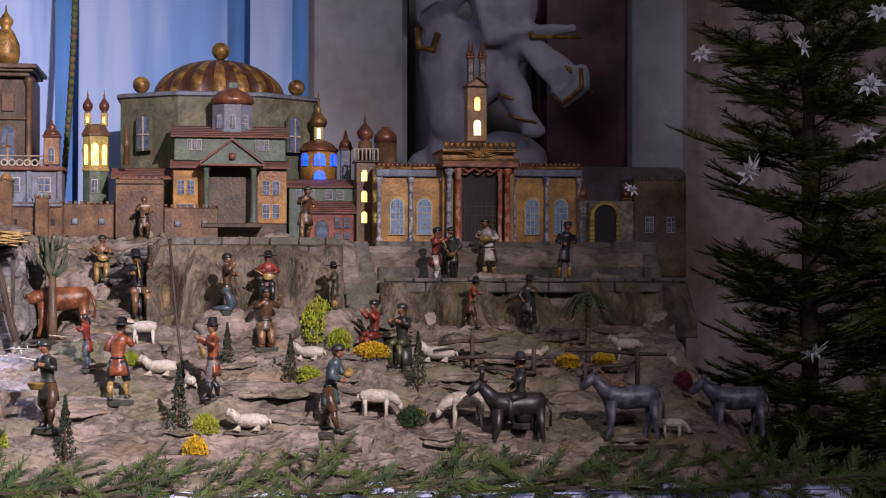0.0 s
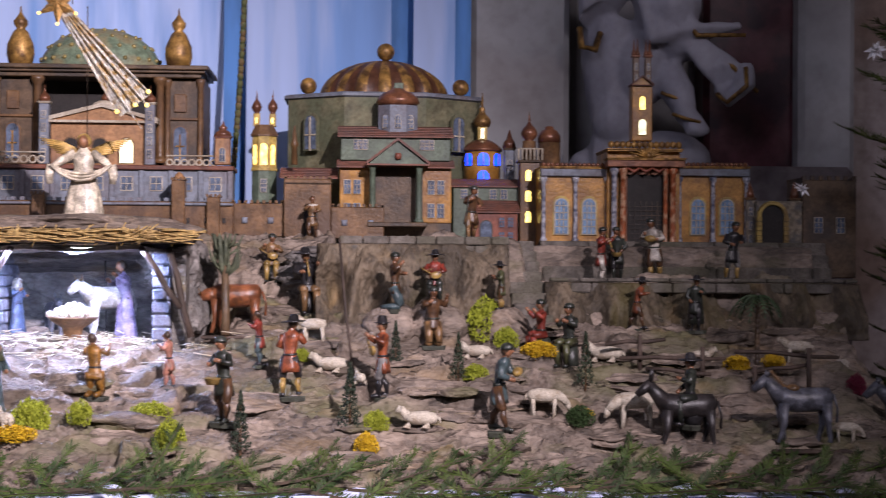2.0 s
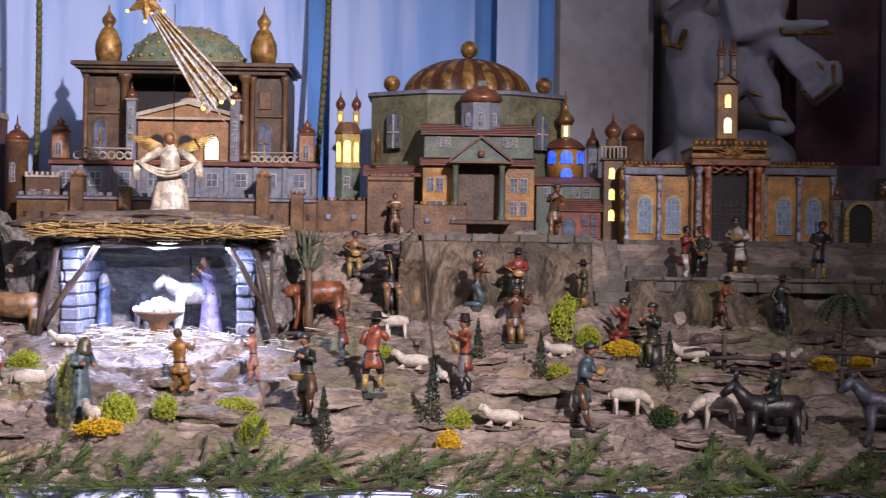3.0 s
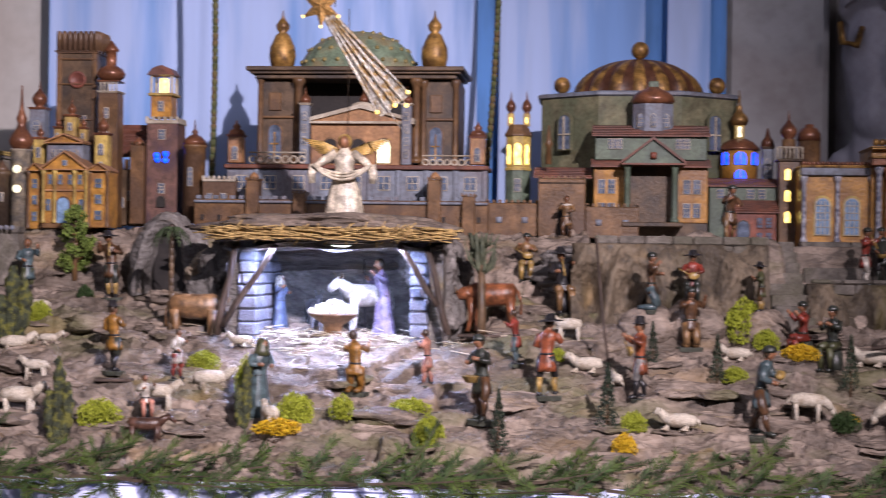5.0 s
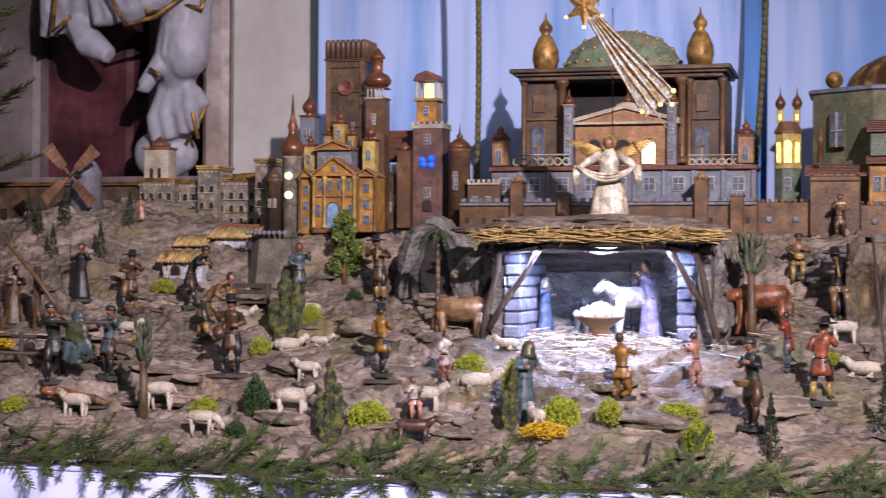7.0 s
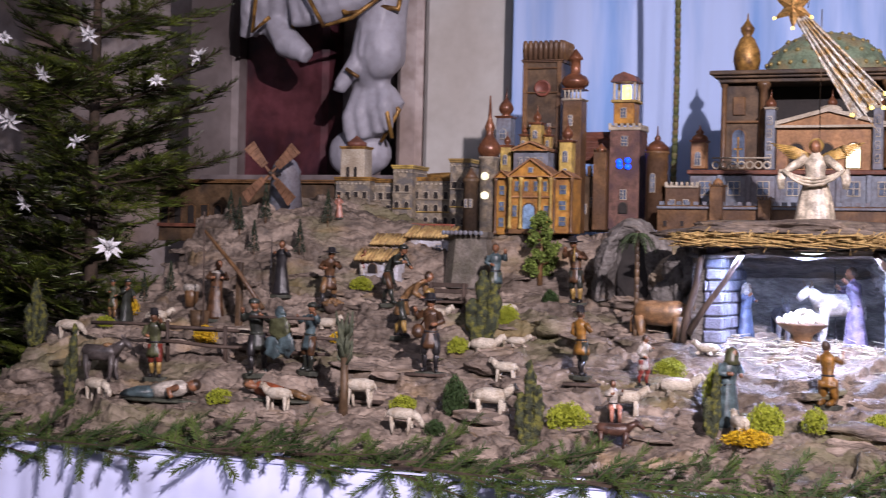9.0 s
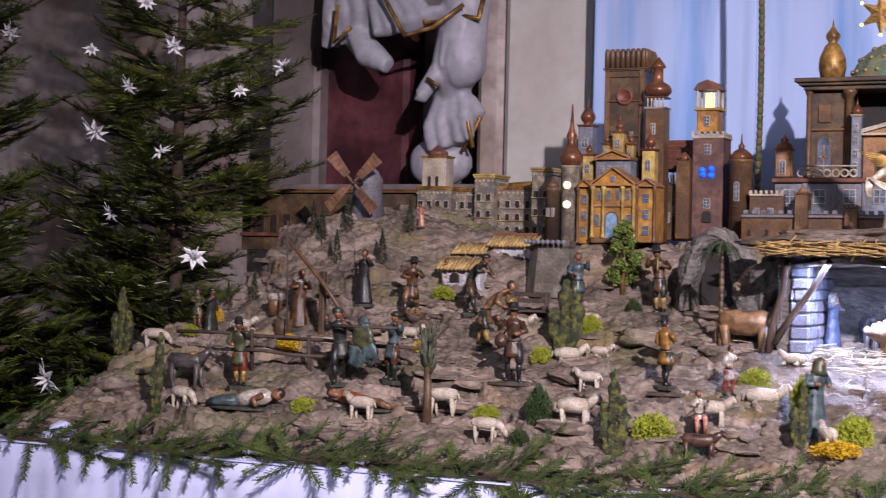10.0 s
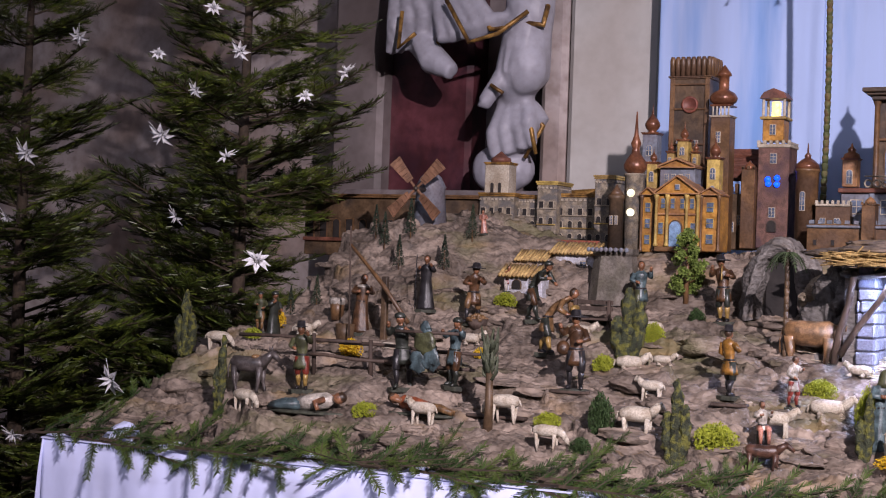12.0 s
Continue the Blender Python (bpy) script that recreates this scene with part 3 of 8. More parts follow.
def blue_tower():
    Y = 4.36
    x, y, z, w, h = 0.312, 4.36, 1.54, 0.105, 0.266
    b = thing("round_tower", (x, Y, z), "round model tower with blue-lit windows and a copper cupola", "model building")
    r = w / 2
    zb = 1.72
    turned(b, x, Y + 0.03, z, [(r * 1.1, 0), (r * 1.1, zb - z)], RED_WALL, "lower_storey", 12)
    turned(b, x, Y + 0.03, zb, [(r, 0), (r, z + h - zb)], OCHRE, "drum", 12)
    for a in (-50, 0, 50):
        for zz, hh in ((z + h - 0.042, 0.036), (zb + 0.004, 0.026)):
            if zz < zb + 0.02 and a:
                continue
            bm = bmesh.new()
            ww = 0.032 if a == 0 else 0.022
            prism(bm, outline(0, 0, ww, hh, True), -0.004, 0.003, 0)
            box(bm, 0, -0.005, 0, 0.0025, 0.003, hh, 1)
            place(bm, bm.verts, Matrix.Translation((x + r * math.sin(radians(a)), Y + 0.03 - r * math.cos(radians(a)), zz)) @ Matrix.Rotation(radians(a), 4, "Z"))
            part("lit_window", bm, [BLUE_GLOW, OCHRE], b)
    turned(b, x, Y + 0.03, z + h, [(r * 1.12, 0), (r * 1.1, 0.006), (r * 0.8, 0.022), (r * 0.42, 0.032)], COPPER, "cupola", 16)
    wall(b, x, Y + 0.014, z + h + 0.03, 0.026, 0.042, 0.03, YELLOW, "lantern")
    window(b, x, Y + 0.014, z + h + 0.036, 0.011, 0.03, True, WHITE_GLOW, YELLOW, (0, 0))
    turned(b, x, Y + 0.03, z + h + 0.07, [(0.02, 0), (0.026, 0.012), (0.024, 0.022), (0.012, 0.036), (0.007, 0.044), (0.009, 0.05), (0.004, 0.058), (0.001, 0.098)], GOLD, "onion_dome", 14)


blue_tower()


def red_house():
    x, y, z, w, h = 0.311, 4.22, 1.537, 0.179, 0.164
    b = thing("gabled_house", (x, y, z), "green and red model house with red roofs", "model house")
    wall(b, x, y + 0.02, z, w, h, 0.14, SAGE)
    shed_roof(b, x, y + 0.02, z + h, w, 0.024, 0.08, ROOF_RED)
    for dx in (-0.06, -0.03, 0.02, 0.05):
        window(b, x + dx, y + 0.02, z + h - 0.035, 0.016, 0.024)
    x, y, z, w, h = 0.333, 4.19, 1.537, 0.123, 0.092
    wall(b, x, y, z, w, h, 0.05, RED_WALL, "front_bay")
    shed_roof(b, x, y, z + h, w, 0.034, 0.05, ROOF_RED, name="bay_roof")
    opening(b, x - 0.025, y, z, 0.03, h * 0.72, True, PANE)
    for dx in (0.018, 0.042):
        for dz in (0.01, 0.05):
            window(b, x + dx, y, z + dz, 0.014, 0.026, False, PANE, RED_WALL)


red_house()


def minaret(px, base, top, w, yy, m, label, lit=None, rail=False):
    pass


def slim_towers():
    x, y, z, w, h = 0.429, 4.2, 1.537, 0.054, 0.228
    b = thing("minaret", (x, y, z), "slim brown model tower with lit windows and a balcony", "model building")
    wall(b, x, y, z, w, h, w, BROWN)
    for k in range(3):
        window(b, x - 0.005, y, z + h * (0.28 + 0.25 * k), 0.015, 0.03, True, WARM_GLOW, YELLOW, (0, 0))
    wall(b, x, y - 0.006, z + h, w * 1.25, 0.006, w * 1.25, UMBER, "balcony_floor")
    for k in range(7):
        turned(b, x + (k - 3) * w * 0.2, y - 0.004, z + h + 0.006, [(0.003, 0), (0.002, 0.016), (0.003, 0.03)], CREAM, "baluster", 6)
    wall(b, x, y - 0.007, z + h + 0.035, w * 1.3, 0.004, 0.006, CREAM, "railing")
    turned(b, x, y + 0.028, z + h, [(0.02, 0), (0.018, 0.06)], BROWN, "upper_drum", 10)
    onion(b, x, y + 0.028, z + h + 0.056, 0.023, 0.085)
    x, y, z, w, h = 0.502, 4.34, 1.538, 0.064, 0.294
    b = thing("domed_tower", (x, y, z), "brown model tower with a blunt copper dome", "model building")
    turned(b, x, y + 0.03, z, [(w / 2, 0), (w / 2, h)], BROWN, "wall", 14)
    turned(b, x, y + 0.03, z + h, [(w * 0.52, 0), (w * 0.5, 0.02), (w * 0.36, 0.034), (w * 0.2, 0.038), (w * 0.2, 0.045), (0.004, 0.047)], COPPER, "dome", 14)
    x, y, z, w, h = 0.385, 4.32, 1.538, 0.029, 0.269
    b = thing("watch_turret", (x, y, z), "narrow grey model turret with a pointed roof", "model building")
    tower(b, x, y, z, w, h, w, SLATE, UMBER, 5)
    turned(b, x, y + w / 2, z + h + 0.005, [(w * 0.7, 0), (w * 0.55, 0.018), (w * 0.3, 0.026), (0.002, 0.052)], COPPER, "spire", 10)


slim_towers()


def palace():
    Y = 4.08
    x, y, z, w, h = 0.724, 4.08, 1.535, 0.555, 0.211
    b = thing("palace", (x, y, z), "orange model palace with arched windows, marbled columns and gilt trim", "model palace")
    for name, a in (("left_wing", (0.536, 4.08, 1.535, 0.181, 0.206)), ("right_wing", (0.905, 4.08, 1.536, 0.192, 0.209))):
        xx, yy, zz, ww, hh = a
        wall(b, xx, yy, zz, ww, hh, 0.16, OCHRE, name)
        wall(b, xx, yy - 0.006, zz, ww, 0.012, 0.02, BROWN, "plinth")
        wall(b, xx, yy - 0.012, zz + hh - 0.02, ww + 0.006, 0.02, 0.03, SLATE, "entablature")
        cornice(b, xx, yy - 0.012, zz + hh, ww, 0.16, GOLD, 0.006, 0.004)
        bm = bmesh.new()
        n = 15
        for k in range(n):
            ball(bm, (xx - ww / 2 + ww * (k + 0.5) / n, yy, zz + hh + 0.011), ww / n * 0.5, seg=8, scale=(1, 0.6, 1))
        part("roof_cresting", bm, COPPER, b)
        for dx in (-0.215, 0.215):
            wx = xx + dx * ww * 0.95
            bm = bmesh.new()
            prism(bm, outline(wx, zz + 0.03, 0.046, 0.105, True), yy - 0.003, yy + 0.002)
            part("window_surround", bm, YELLOW, b)
            window(b, wx, yy - 0.003, zz + 0.034, 0.033, 0.092, True, PANE_PALE, CREAM, (2, 4))
        for dx in (-0.47, 0.0, 0.47):
            column(b, xx + dx * ww, yy - 0.008, zz + 0.012, 0.006, hh - 0.034, MARBLED_BLUE)
    xc, yy, zz, ww, hh = 0.714, 4.02, 1.535, 0.194, 0.261
    wall(b, xc, yy + 0.03, zz, ww, hh, 0.18, OCHRE, "centre_block")
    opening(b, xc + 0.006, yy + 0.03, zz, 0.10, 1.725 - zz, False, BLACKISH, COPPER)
    bm = bmesh.new()
    for k in range(7):
        box(bm, xc + 0.006 + (k - 3) * 0.015, yy + 0.022, zz, 0.0014, 0.0014, 0.12)
    for k in range(9):
        box(bm, xc + 0.006, yy + 0.022, zz + 0.012 * k + 0.01, 0.096, 0.0014, 0.0014)
    part("door_lattice", bm, UMBER, b)
    zc = 1.744
    for px, m, r in ((0.632, MARBLED_BLUE, 0.0075), (0.656, MARBLED, 0.0085), (0.788, MARBLED, 0.0085), (0.768, MARBLED, 0.006)):
        column(b, px, yy + 0.008, zz, r, zc - zz, m)
    wall(b, xc, yy - 0.012, zc, ww + 0.012, 0.018, 0.06, COPPER, "entablature")
    cornice(b, xc, yy - 0.012, zc + 0.018, ww + 0.01, 0.06, GOLD, 0.006, 0.004)
    cornice(b, xc, yy + 0.01, zz + hh - 0.01, ww, 0.19, GOLD, 0.008, 0.005)
    bm = bmesh.new()
    for k in range(13):
        ball(bm, (xc - ww / 2 + ww * (k + 0.5) / 13, yy + 0.012, zz + hh + 0.008), 0.0085, seg=8, scale=(1, 0.7, 1.1))
    part("roof_cresting", bm, GOLD, b)
    # drapery swags over the door and the gilt trophy above it
    bm = bmesh.new()
    for s in (-0.033, 0.0, 0.033):
        tube(bm, [(xc + s - 0.017, yy - 0.004, zc - 0.002), (xc + s, yy - 0.008, zc - 0.012), (xc + s + 0.017, yy - 0.004, zc - 0.002)], [0.003, 0.005, 0.003], 6)
    part("swag", bm, RED_WALL, b, "red painted swags")
    bm = bmesh.new()
    for a in range(-75, 76, 15):
        d = Vector((math.sin(radians(a)), 0, math.cos(radians(a))))
        c = Vector((xc + 0.006, yy - 0.004, zc + 0.026))
        tube(bm, [c, c + d * (0.045 if a % 30 else 0.034) * (1.15 if abs(a) > 50 else 0.8)], [0.004, 0.0015], 6)
    ball(bm, (xc + 0.006, yy - 0.006, zc + 0.03), 0.010, seg=10)
    part("trophy_ornament", bm, GOLD, b, "gilt trophy ornament")
    # bell tower
    tx, ty, tz, tw, th = 0.726, 4.14, 1.823, 0.055, 0.151
    wall(b, tx, ty, tz, tw, th, 0.05, OCHRE, "bell_tower")
    window(b, tx, ty, 1.839, 0.02, 0.042, True, WHITE_GLOW, YELLOW, (0, 0))
    window(b, tx, ty, 1.907, 0.015, 0.036, True, WARM_GLOW, YELLOW, (0, 0))
    gable(b, tx, ty, tz + th, tw, 0.022, 0.05, OCHRE, ROOF_RED, 0.003)
    for s in (-1, 1):
        xs = tx + s * 0.0165
        tower(b, xs, ty + 0.005, tz + th, 0.017, 0.075, 0.017, BROWN, COPPER, 2)
        for k in (-0.005, 0.005):
            turned(b, xs + k, ty + 0.014, tz + th + 0.08, [(0.0065, 0), (0.0075, 0.008), (0.004, 0.014), (0.0008, 0.045)], COPPER, "spirelet", 8)


palace()


def ruined_arch():
    Y = 4.04
    x, y, z, w, h = 1.056, 4.04, 1.532, 0.103, 0.137
    b = thing("stone_arch_gate", (x, y, z), "grey model gatehouse with an arch of yellow stones", "model gate")
    wall(b, x + 0.02, y, z, w * 1.2, h * 0.93, 0.12, STONEWORK)
    r = 0.036
    zc = z + h - r - 0.016
    for k in range(11):
        a = math.pi * k / 10
        bm = bmesh.new()
        box(bm, 0, 0, -0.006, 0.010, 0.018, 0.012, bevel=0.0015)
        place(bm, bm.verts, Matrix.Translation((x + r * math.cos(a), y - 0.006, zc + r * math.sin(a))) @ Matrix.Rotation(-a, 4, "Y"))
        part("arch_stone", bm, YELLOW, b)
    for s in (-1, 1):
        for k in range(6):
            bm = bmesh.new()
            box(bm, x + s * r, y - 0.006, zc - 0.0125 * (k + 1), 0.013, 0.018, 0.0115, bevel=0.0015)
            part("arch_stone", bm, YELLOW, b)
    opening(b, x, y, z, 0.058, zc + r - z - 0.006, True, BLACKISH, STONEWORK)
    for px, top in ((1.004, 0.0), (1.125, 0.01)):
        tower(b, px, y + 0.02, z, 0.024, h * 0.95, 0.024, STONEWORK, BROWN, 3)
        turned(b, px, y + 0.032, z + h * 0.95 + 0.005, [(0.014, 0), (0.012, 0.014), (0.001, 0.045)], COPPER, "spire", 8)
    x, y, z, w, h = 1.214, 4.05, 1.456, 0.146, 0.26
    b = thing("dark_gatehouse", (x, y, z), "shadowed dark grey model house at the town's end", "model house")
    wall(b, x, y, z, w, h, 0.15, UMBER)
    battlement(b, x, y, z + h, w, 0.15, UMBER, 7, 0.012)
    window(b, x - 0.03, y, z + 0.12, 0.02, 0.04)
    window(b, x + 0.03, y, z + 0.12, 0.02, 0.04)


ruined_arch()


# the green-domed church in the middle
def church():
    Y = 4.26
    x, y, z, w, h = -0.753, 4.26, 1.755, 0.553, 0.234
    b = thing("domed_church", (x, Y, 1.5), "brown model church with a studded green dome and golden finials", "model church")
    for name, a in (("left_tower", (-0.969, 4.26, 1.75, 0.119, 0.248)), ("right_tower", (-0.517, 4.26, 1.745, 0.081, 0.241))):
        xx, yy, zz, ww, hh = a
        ww = max(ww, 0.105)
        wall(b, xx, yy, zz, ww, hh, 0.2, UMBER, name)
        opening(b, xx - 0.01, yy, zz + 0.015, 0.034, 0.095, True, PANE, BROWN, "arched_window")
        bm = bmesh.new()
        box(bm, xx - 0.01, yy - 0.007, zz + 0.02, 0.004, 0.003, 0.07)
        box(bm, xx - 0.01, yy - 0.007, zz + 0.055, 0.024, 0.003, 0.004)
        part("gilt_cross", bm, GOLD, b)
        for s in (-1, 1):
            column(b, xx + s * (ww / 2 - 0.008), yy - 0.006, zz, 0.008, hh, BROWN)
        wall(b, xx, yy - 0.008, zz + 0.128, ww, 0.007, 0.012, BROWN, "string_course")
        wall(b, xx - 0.01, yy - 0.006, zz + 0.15, 0.034, 0.05, 0.008, BROWN, "relief_panel")
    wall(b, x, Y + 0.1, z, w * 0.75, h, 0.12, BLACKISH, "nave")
    for px in (-0.911, -0.581):
        column(b, px, Y - 0.012, z, 0.012, h, BROWN)
    zt = 1.987
    bm = bmesh.new()
    for k, (o, t) in enumerate(((0.0, 0.012), (0.012, 0.008), (0.022, 0.012))):
        box(bm, x + 0.002, Y + 0.09, zt + (0, 0.012, 0.02)[k], w * 1.0 + 2 * o + 0.01, 0.23 + 2 * o, t, bevel=0.002)
    part("cornice", bm, UMBER, b, "heavy dark cornice")
    zd = zt + 0.032
    R, H = 0.17, 0.122
    xd = -0.767
    turned(b, xd, 4.4, zd, [(R * math.cos(a), H * math.sin(a)) for a in (math.pi / 2 * k / 14 for k in range(14))] + [(0.004, H)], GREEN_DOME, "dome", 36, 0.7)
    bm = bmesh.new()
    for row in range(4):
        a = radians(14 + 18 * row)
        n = 24 - 4 * row
        for k in range(n):
            t = 2 * math.pi * (k + 0.5 * (row % 2)) / n
            ball(bm, (xd + R * math.cos(a) * math.cos(t), 4.4 + 0.7 * R * math.cos(a) * math.sin(t), zd + H * math.sin(a)), 0.0065, 0, 7)
    part("dome_studs", bm, mat("dull_gold_stud", (0.30, 0.24, 0.09), 0.4, 0.3, 40, 0.2, metal=0.3), b)
    for px in (-0.969, -0.538):
        u = 0.038
        turned(b, px, 4.3, zd, [(u * 0.8, 0), (u, u * 0.9), (u * 0.95, u * 1.6), (u * 0.55, u * 2.5), (u * 0.3, u * 2.75), (u * 0.48, u * 3.05), (u * 0.52, u * 3.3), (u * 0.3, u * 3.6), (u * 0.1, u * 3.9), (u * 0.03, u * 4.4)], GOLD, "golden_finial", 18, label="golden pear-shaped finial")
    # temple front
    x, y, z, w, h = -0.729, 4.2, 1.745, 0.274, 0.12
    wall(b, x, y, z, w, h, 0.1, PINKISH, "temple_front")
    gable(b, x, y - 0.006, z + h, w * 1.03, 0.036, 0.1, PINKISH, CREAM, 0.008)
    bm = bmesh.new()
    for s in (-1, 0, 1):
        ball(bm, (x + s * 0.045, y + 0.03, z + h + (0.026 if s else 0.044)), 0.02, seg=10, scale=(1.6, 0.5, 0.7))
    part("scroll_ornament", bm, CREAM, b)
    for dx, lit in ((-0.30, False), (-0.02, False), (0.24, True)):
        opening(b, x + dx * w, y, z + 0.006, 0.036, 0.066, True, WHITE_GLOW if lit else BLACKISH, BROWN, "arched_opening")
    for px in (-0.881, -0.6):
        tower(b, px, 4.18, 1.746, 0.026, 0.162, 0.026, SLATE, CREAM, 4, name="slender_tower", arch=False)
        onion(b, px, 4.193, 1.906, 0.015, 0.055)
    onion(b, x, y + 0.06, 1.915, 0.013, 0.052)


church()


def long_wing():
    Y = 4.15
    x, y, z, w, h = -0.733, 4.15, 1.655, 0.71, 0.076
    b = thing("cloister_wing", (x, Y, z), "long grey-blue model cloister with a red eave and balustrade", "model building")
    wall(b, x, Y, z - 0.06, w, h + 0.06, 0.12, SLATE)
    wall(b, x, Y - 0.012, z + h, w + 0.012, 0.012, 0.14, ROOF_RED, "eave")
    for a in ((-0.951, 4.16, 1.747, 0.16, 0.023), (-0.485, 4.16, 1.742, 0.136, 0.022)):
        xx, yy, zz, ww, hh = a
        n = 7
        for k in range(n):
            bm = bmesh.new()
            xr = xx - ww / 2 + ww * (k + 0.5) / n
            pts = [Vector((xr + ww / n * 0.42 * math.cos(t), yy, zz + 0.010 + ww / n * 0.42 * math.sin(t))) for t in (2 * math.pi * q / 10 for q in range(11))]
            tube(bm, pts, 0.0028, 5)
            part("balustrade_ring", bm, CREAM, b)
        wall(b, xx, yy - 0.004, zz + hh + 0.004, ww, 0.004, 0.008, CREAM, "balustrade_rail")
    for k in range(9):
        wx = x - w * 0.44 + w * 0.11 * k
        window(b, wx, Y, z + 0.022, 0.028, 0.034, False, PANE, CREAM, (1, 1))
        wall(b, wx + w * 0.055, Y - 0.006, z - 0.05, 0.014, h + 0.05, 0.008, SLATE, "pilaster")
    for px in (-1.067, -0.403):
        zz = 1.747
        tower(b, px, 4.15, zz, 0.04, 0.071, 0.04, PINKISH, ROOF_RED, 1, name="corner_turret")
        turned(b, px, 4.17, zz + 0.071 + 0.005, [(0.024, 0), (0.02, 0.012), (0.009, 0.018), (0.012, 0.024), (0.004, 0.032), (0.001, 0.042)], COPPER, "turret_roof", 12)


long_wing()


def city_wall():
    Y = 4.06
    x, y, z, w, h = -0.76, 4.06, 1.558, 0.788, 0.086
    b = thing("city_wall", (x, Y, z), "long brown model city wall with towers and loopholes", "model wall")
    wall(b, x, Y, z - 0.03, w, h + 0.03, 0.04, BROWN)
    n = 34
    for k in range(n):
        bm = bmesh.new()
        box(bm, x - w / 2 + w * (k + 0.5) / n, Y + 0.004, z + h, w / n * 0.55, 0.01, 0.010, bevel=0.001)
        part("merlon", bm, SLATE, b)
    wall(b, x, Y - 0.008, z + h - 0.010, w, 0.007, 0.01, SLATE, "string_course")
    for k in range(17):
        window(b, x - w / 2 + w * (k + 0.5) / 17, Y, z + h * 0.35, 0.008, 0.014, False, BLACKISH, BROWN, (0, 0), "loophole")
    for px, dz in ((-0.993, 0.05), (-0.507, 0.055), (-0.866, 0.016), (-0.416, 0.012)):
        wall(b, px, Y - 0.02, z - 0.03, 0.034, h + 0.03 + dz, 0.05, BROWN, "wall_tower")
        battlement(b, px, Y - 0.022, z + h + dz, 0.038, 0.054, BROWN, 4, 0.008)
        if dz > 0.03:
            turned(b, px, Y + 0.005, z + h + dz + 0.003, [(0.014, 0), (0.014, 0.006), (0.009, 0.014), (0.001, 0.02)], PINKISH, "tower_roof", 10)


city_wall()


# the castle at the left
def castle():
    Y = 4.2
    x, y, z, w, h = -1.537, 4.22, 1.565, 0.116, 0.489
    b = thing("clock_tower", (x, Y, z), "tall dark model tower with a palisaded crown and red clock", "model building")
    wall(b, x, y, z, w, h, 0.095, UMBER)
    cornice(b, x, y, z + h, w, 0.095, BROWN, 0.008, 0.006)
    for s in (-1, 1):
        wall(b, x + s * (w / 2 - 0.007), y - 0.005, z, 0.014, h, 0.008, BROWN, "pilaster")
    for dz in (0.30, 0.40, 0.47):
        wall(b, x, y - 0.006, z + dz, w, 0.005, 0.009, BROWN, "string_course")
    n = 8
    for k in range(n):
        for yy in (y - 0.002, y + 0.095):
            bm = bmesh.new()
            lathe(bm, x - w / 2 + (w + 0.006) * (k + 0.4) / n, yy, z + h + 0.008, [(0.0075, 0), (0.008, 0.045), (0.005, 0.054)], 7)
            part("palisade_post", bm, BROWN, b)
    for k in range(5):
        bm = bmesh.new()
        lathe(bm, x + w / 2 + 0.002, y + 0.095 * (k + 0.5) / 5, z + h + 0.008, [(0.0075, 0), (0.008, 0.045), (0.005, 0.054)], 7)
        part("palisade_post", bm, BROWN, b)
    bm = bmesh.new()
    lathe(bm, 0, 0, 0, [(0.024, 0), (0.024, 0.006), (0.019, 0.007), (0.018, 0.005)], 20)
    place(bm, bm.verts, Matrix.Translation((x + 0.002, y, 1.98)) @ Matrix.Rotation(radians(90), 4, "X"))
    part("clock_face", bm, RED_WALL, b, "round red clock face")
    opening(b, x - 0.004, y, 1.797, 0.04, 0.07, True, OCHRE, BROWN, "niche")
    for s in (-0.25, 0.2):
        window(b, x + s * w, y, z + h * 0.58, 0.008, 0.03)

    x, y, z, w, h = -1.428, 4.16, 1.567, 0.055, 0.371
    b = thing("bell_tower", (x, y, z), "brown model bell tower with white balustrade and onion dome", "model building")
    wall(b, x, y, z, w, h, w, BROWN)
    for k in range(3):
        window(b, x - 0.004, y, z + h * (0.45 + 0.18 * k), 0.01, 0.028)
    cornice(b, x, y, z + h, w, w, CREAM, 0.005, 0.004)
    for k in range(5):
        turned(b, x + (k - 2) * w * 0.2, y + 0.003, z + h + 0.005, [(0.003, 0), (0.002, 0.014), (0.003, 0.026)], CREAM, "baluster", 6)
    wall(b, x, y - 0.002, z + h + 0.03, w * 1.12, 0.005, w * 1.05, COPPER, "balcony_roof")
    r = 0.035
    turned(b, x, y + w / 2, z + h + 0.035, [(r * 0.7, 0), (r * 1.05, r * 0.3), (r * 1.12, r * 0.6), (r * 0.9, r * 0.95), (r * 0.45, r * 1.2), (r * 0.4, r * 1.25), (r * 0.4, r * 2.3), (r * 0.6, r * 2.35), (r * 0.55, r * 2.55), (r * 0.28, r * 2.9), (r * 0.05, r * 3.2)], COPPER, "onion_dome", 16)

    # golden gate church
    x, y, z, w, h = -1.489, 4, 1.559, 0.123, 0.158
    b = thing("gate_church", (x, y, z), "golden ochre model church with a lit arched doorway", "model church")
    wall(b, x, y, z, w, h, 0.12, OCHRE)
    gable(b, x, y - 0.004, z + h, w * 0.98, 0.044, 0.1, OCHRE, PINKISH, 0.004)
    wall(b, x, y - 0.006, z + h * 0.62, w, 0.006, 0.012, PINKISH, "string_course")
    wall(b, x, y - 0.008, z, w, 0.014, 0.012, BROWN, "plinth")
    for dx in (-0.058, -0.027, 0.027, 0.058):
        column(b, x + dx, y - 0.006, z + 0.014, 0.0045, h - 0.018, YELLOW)
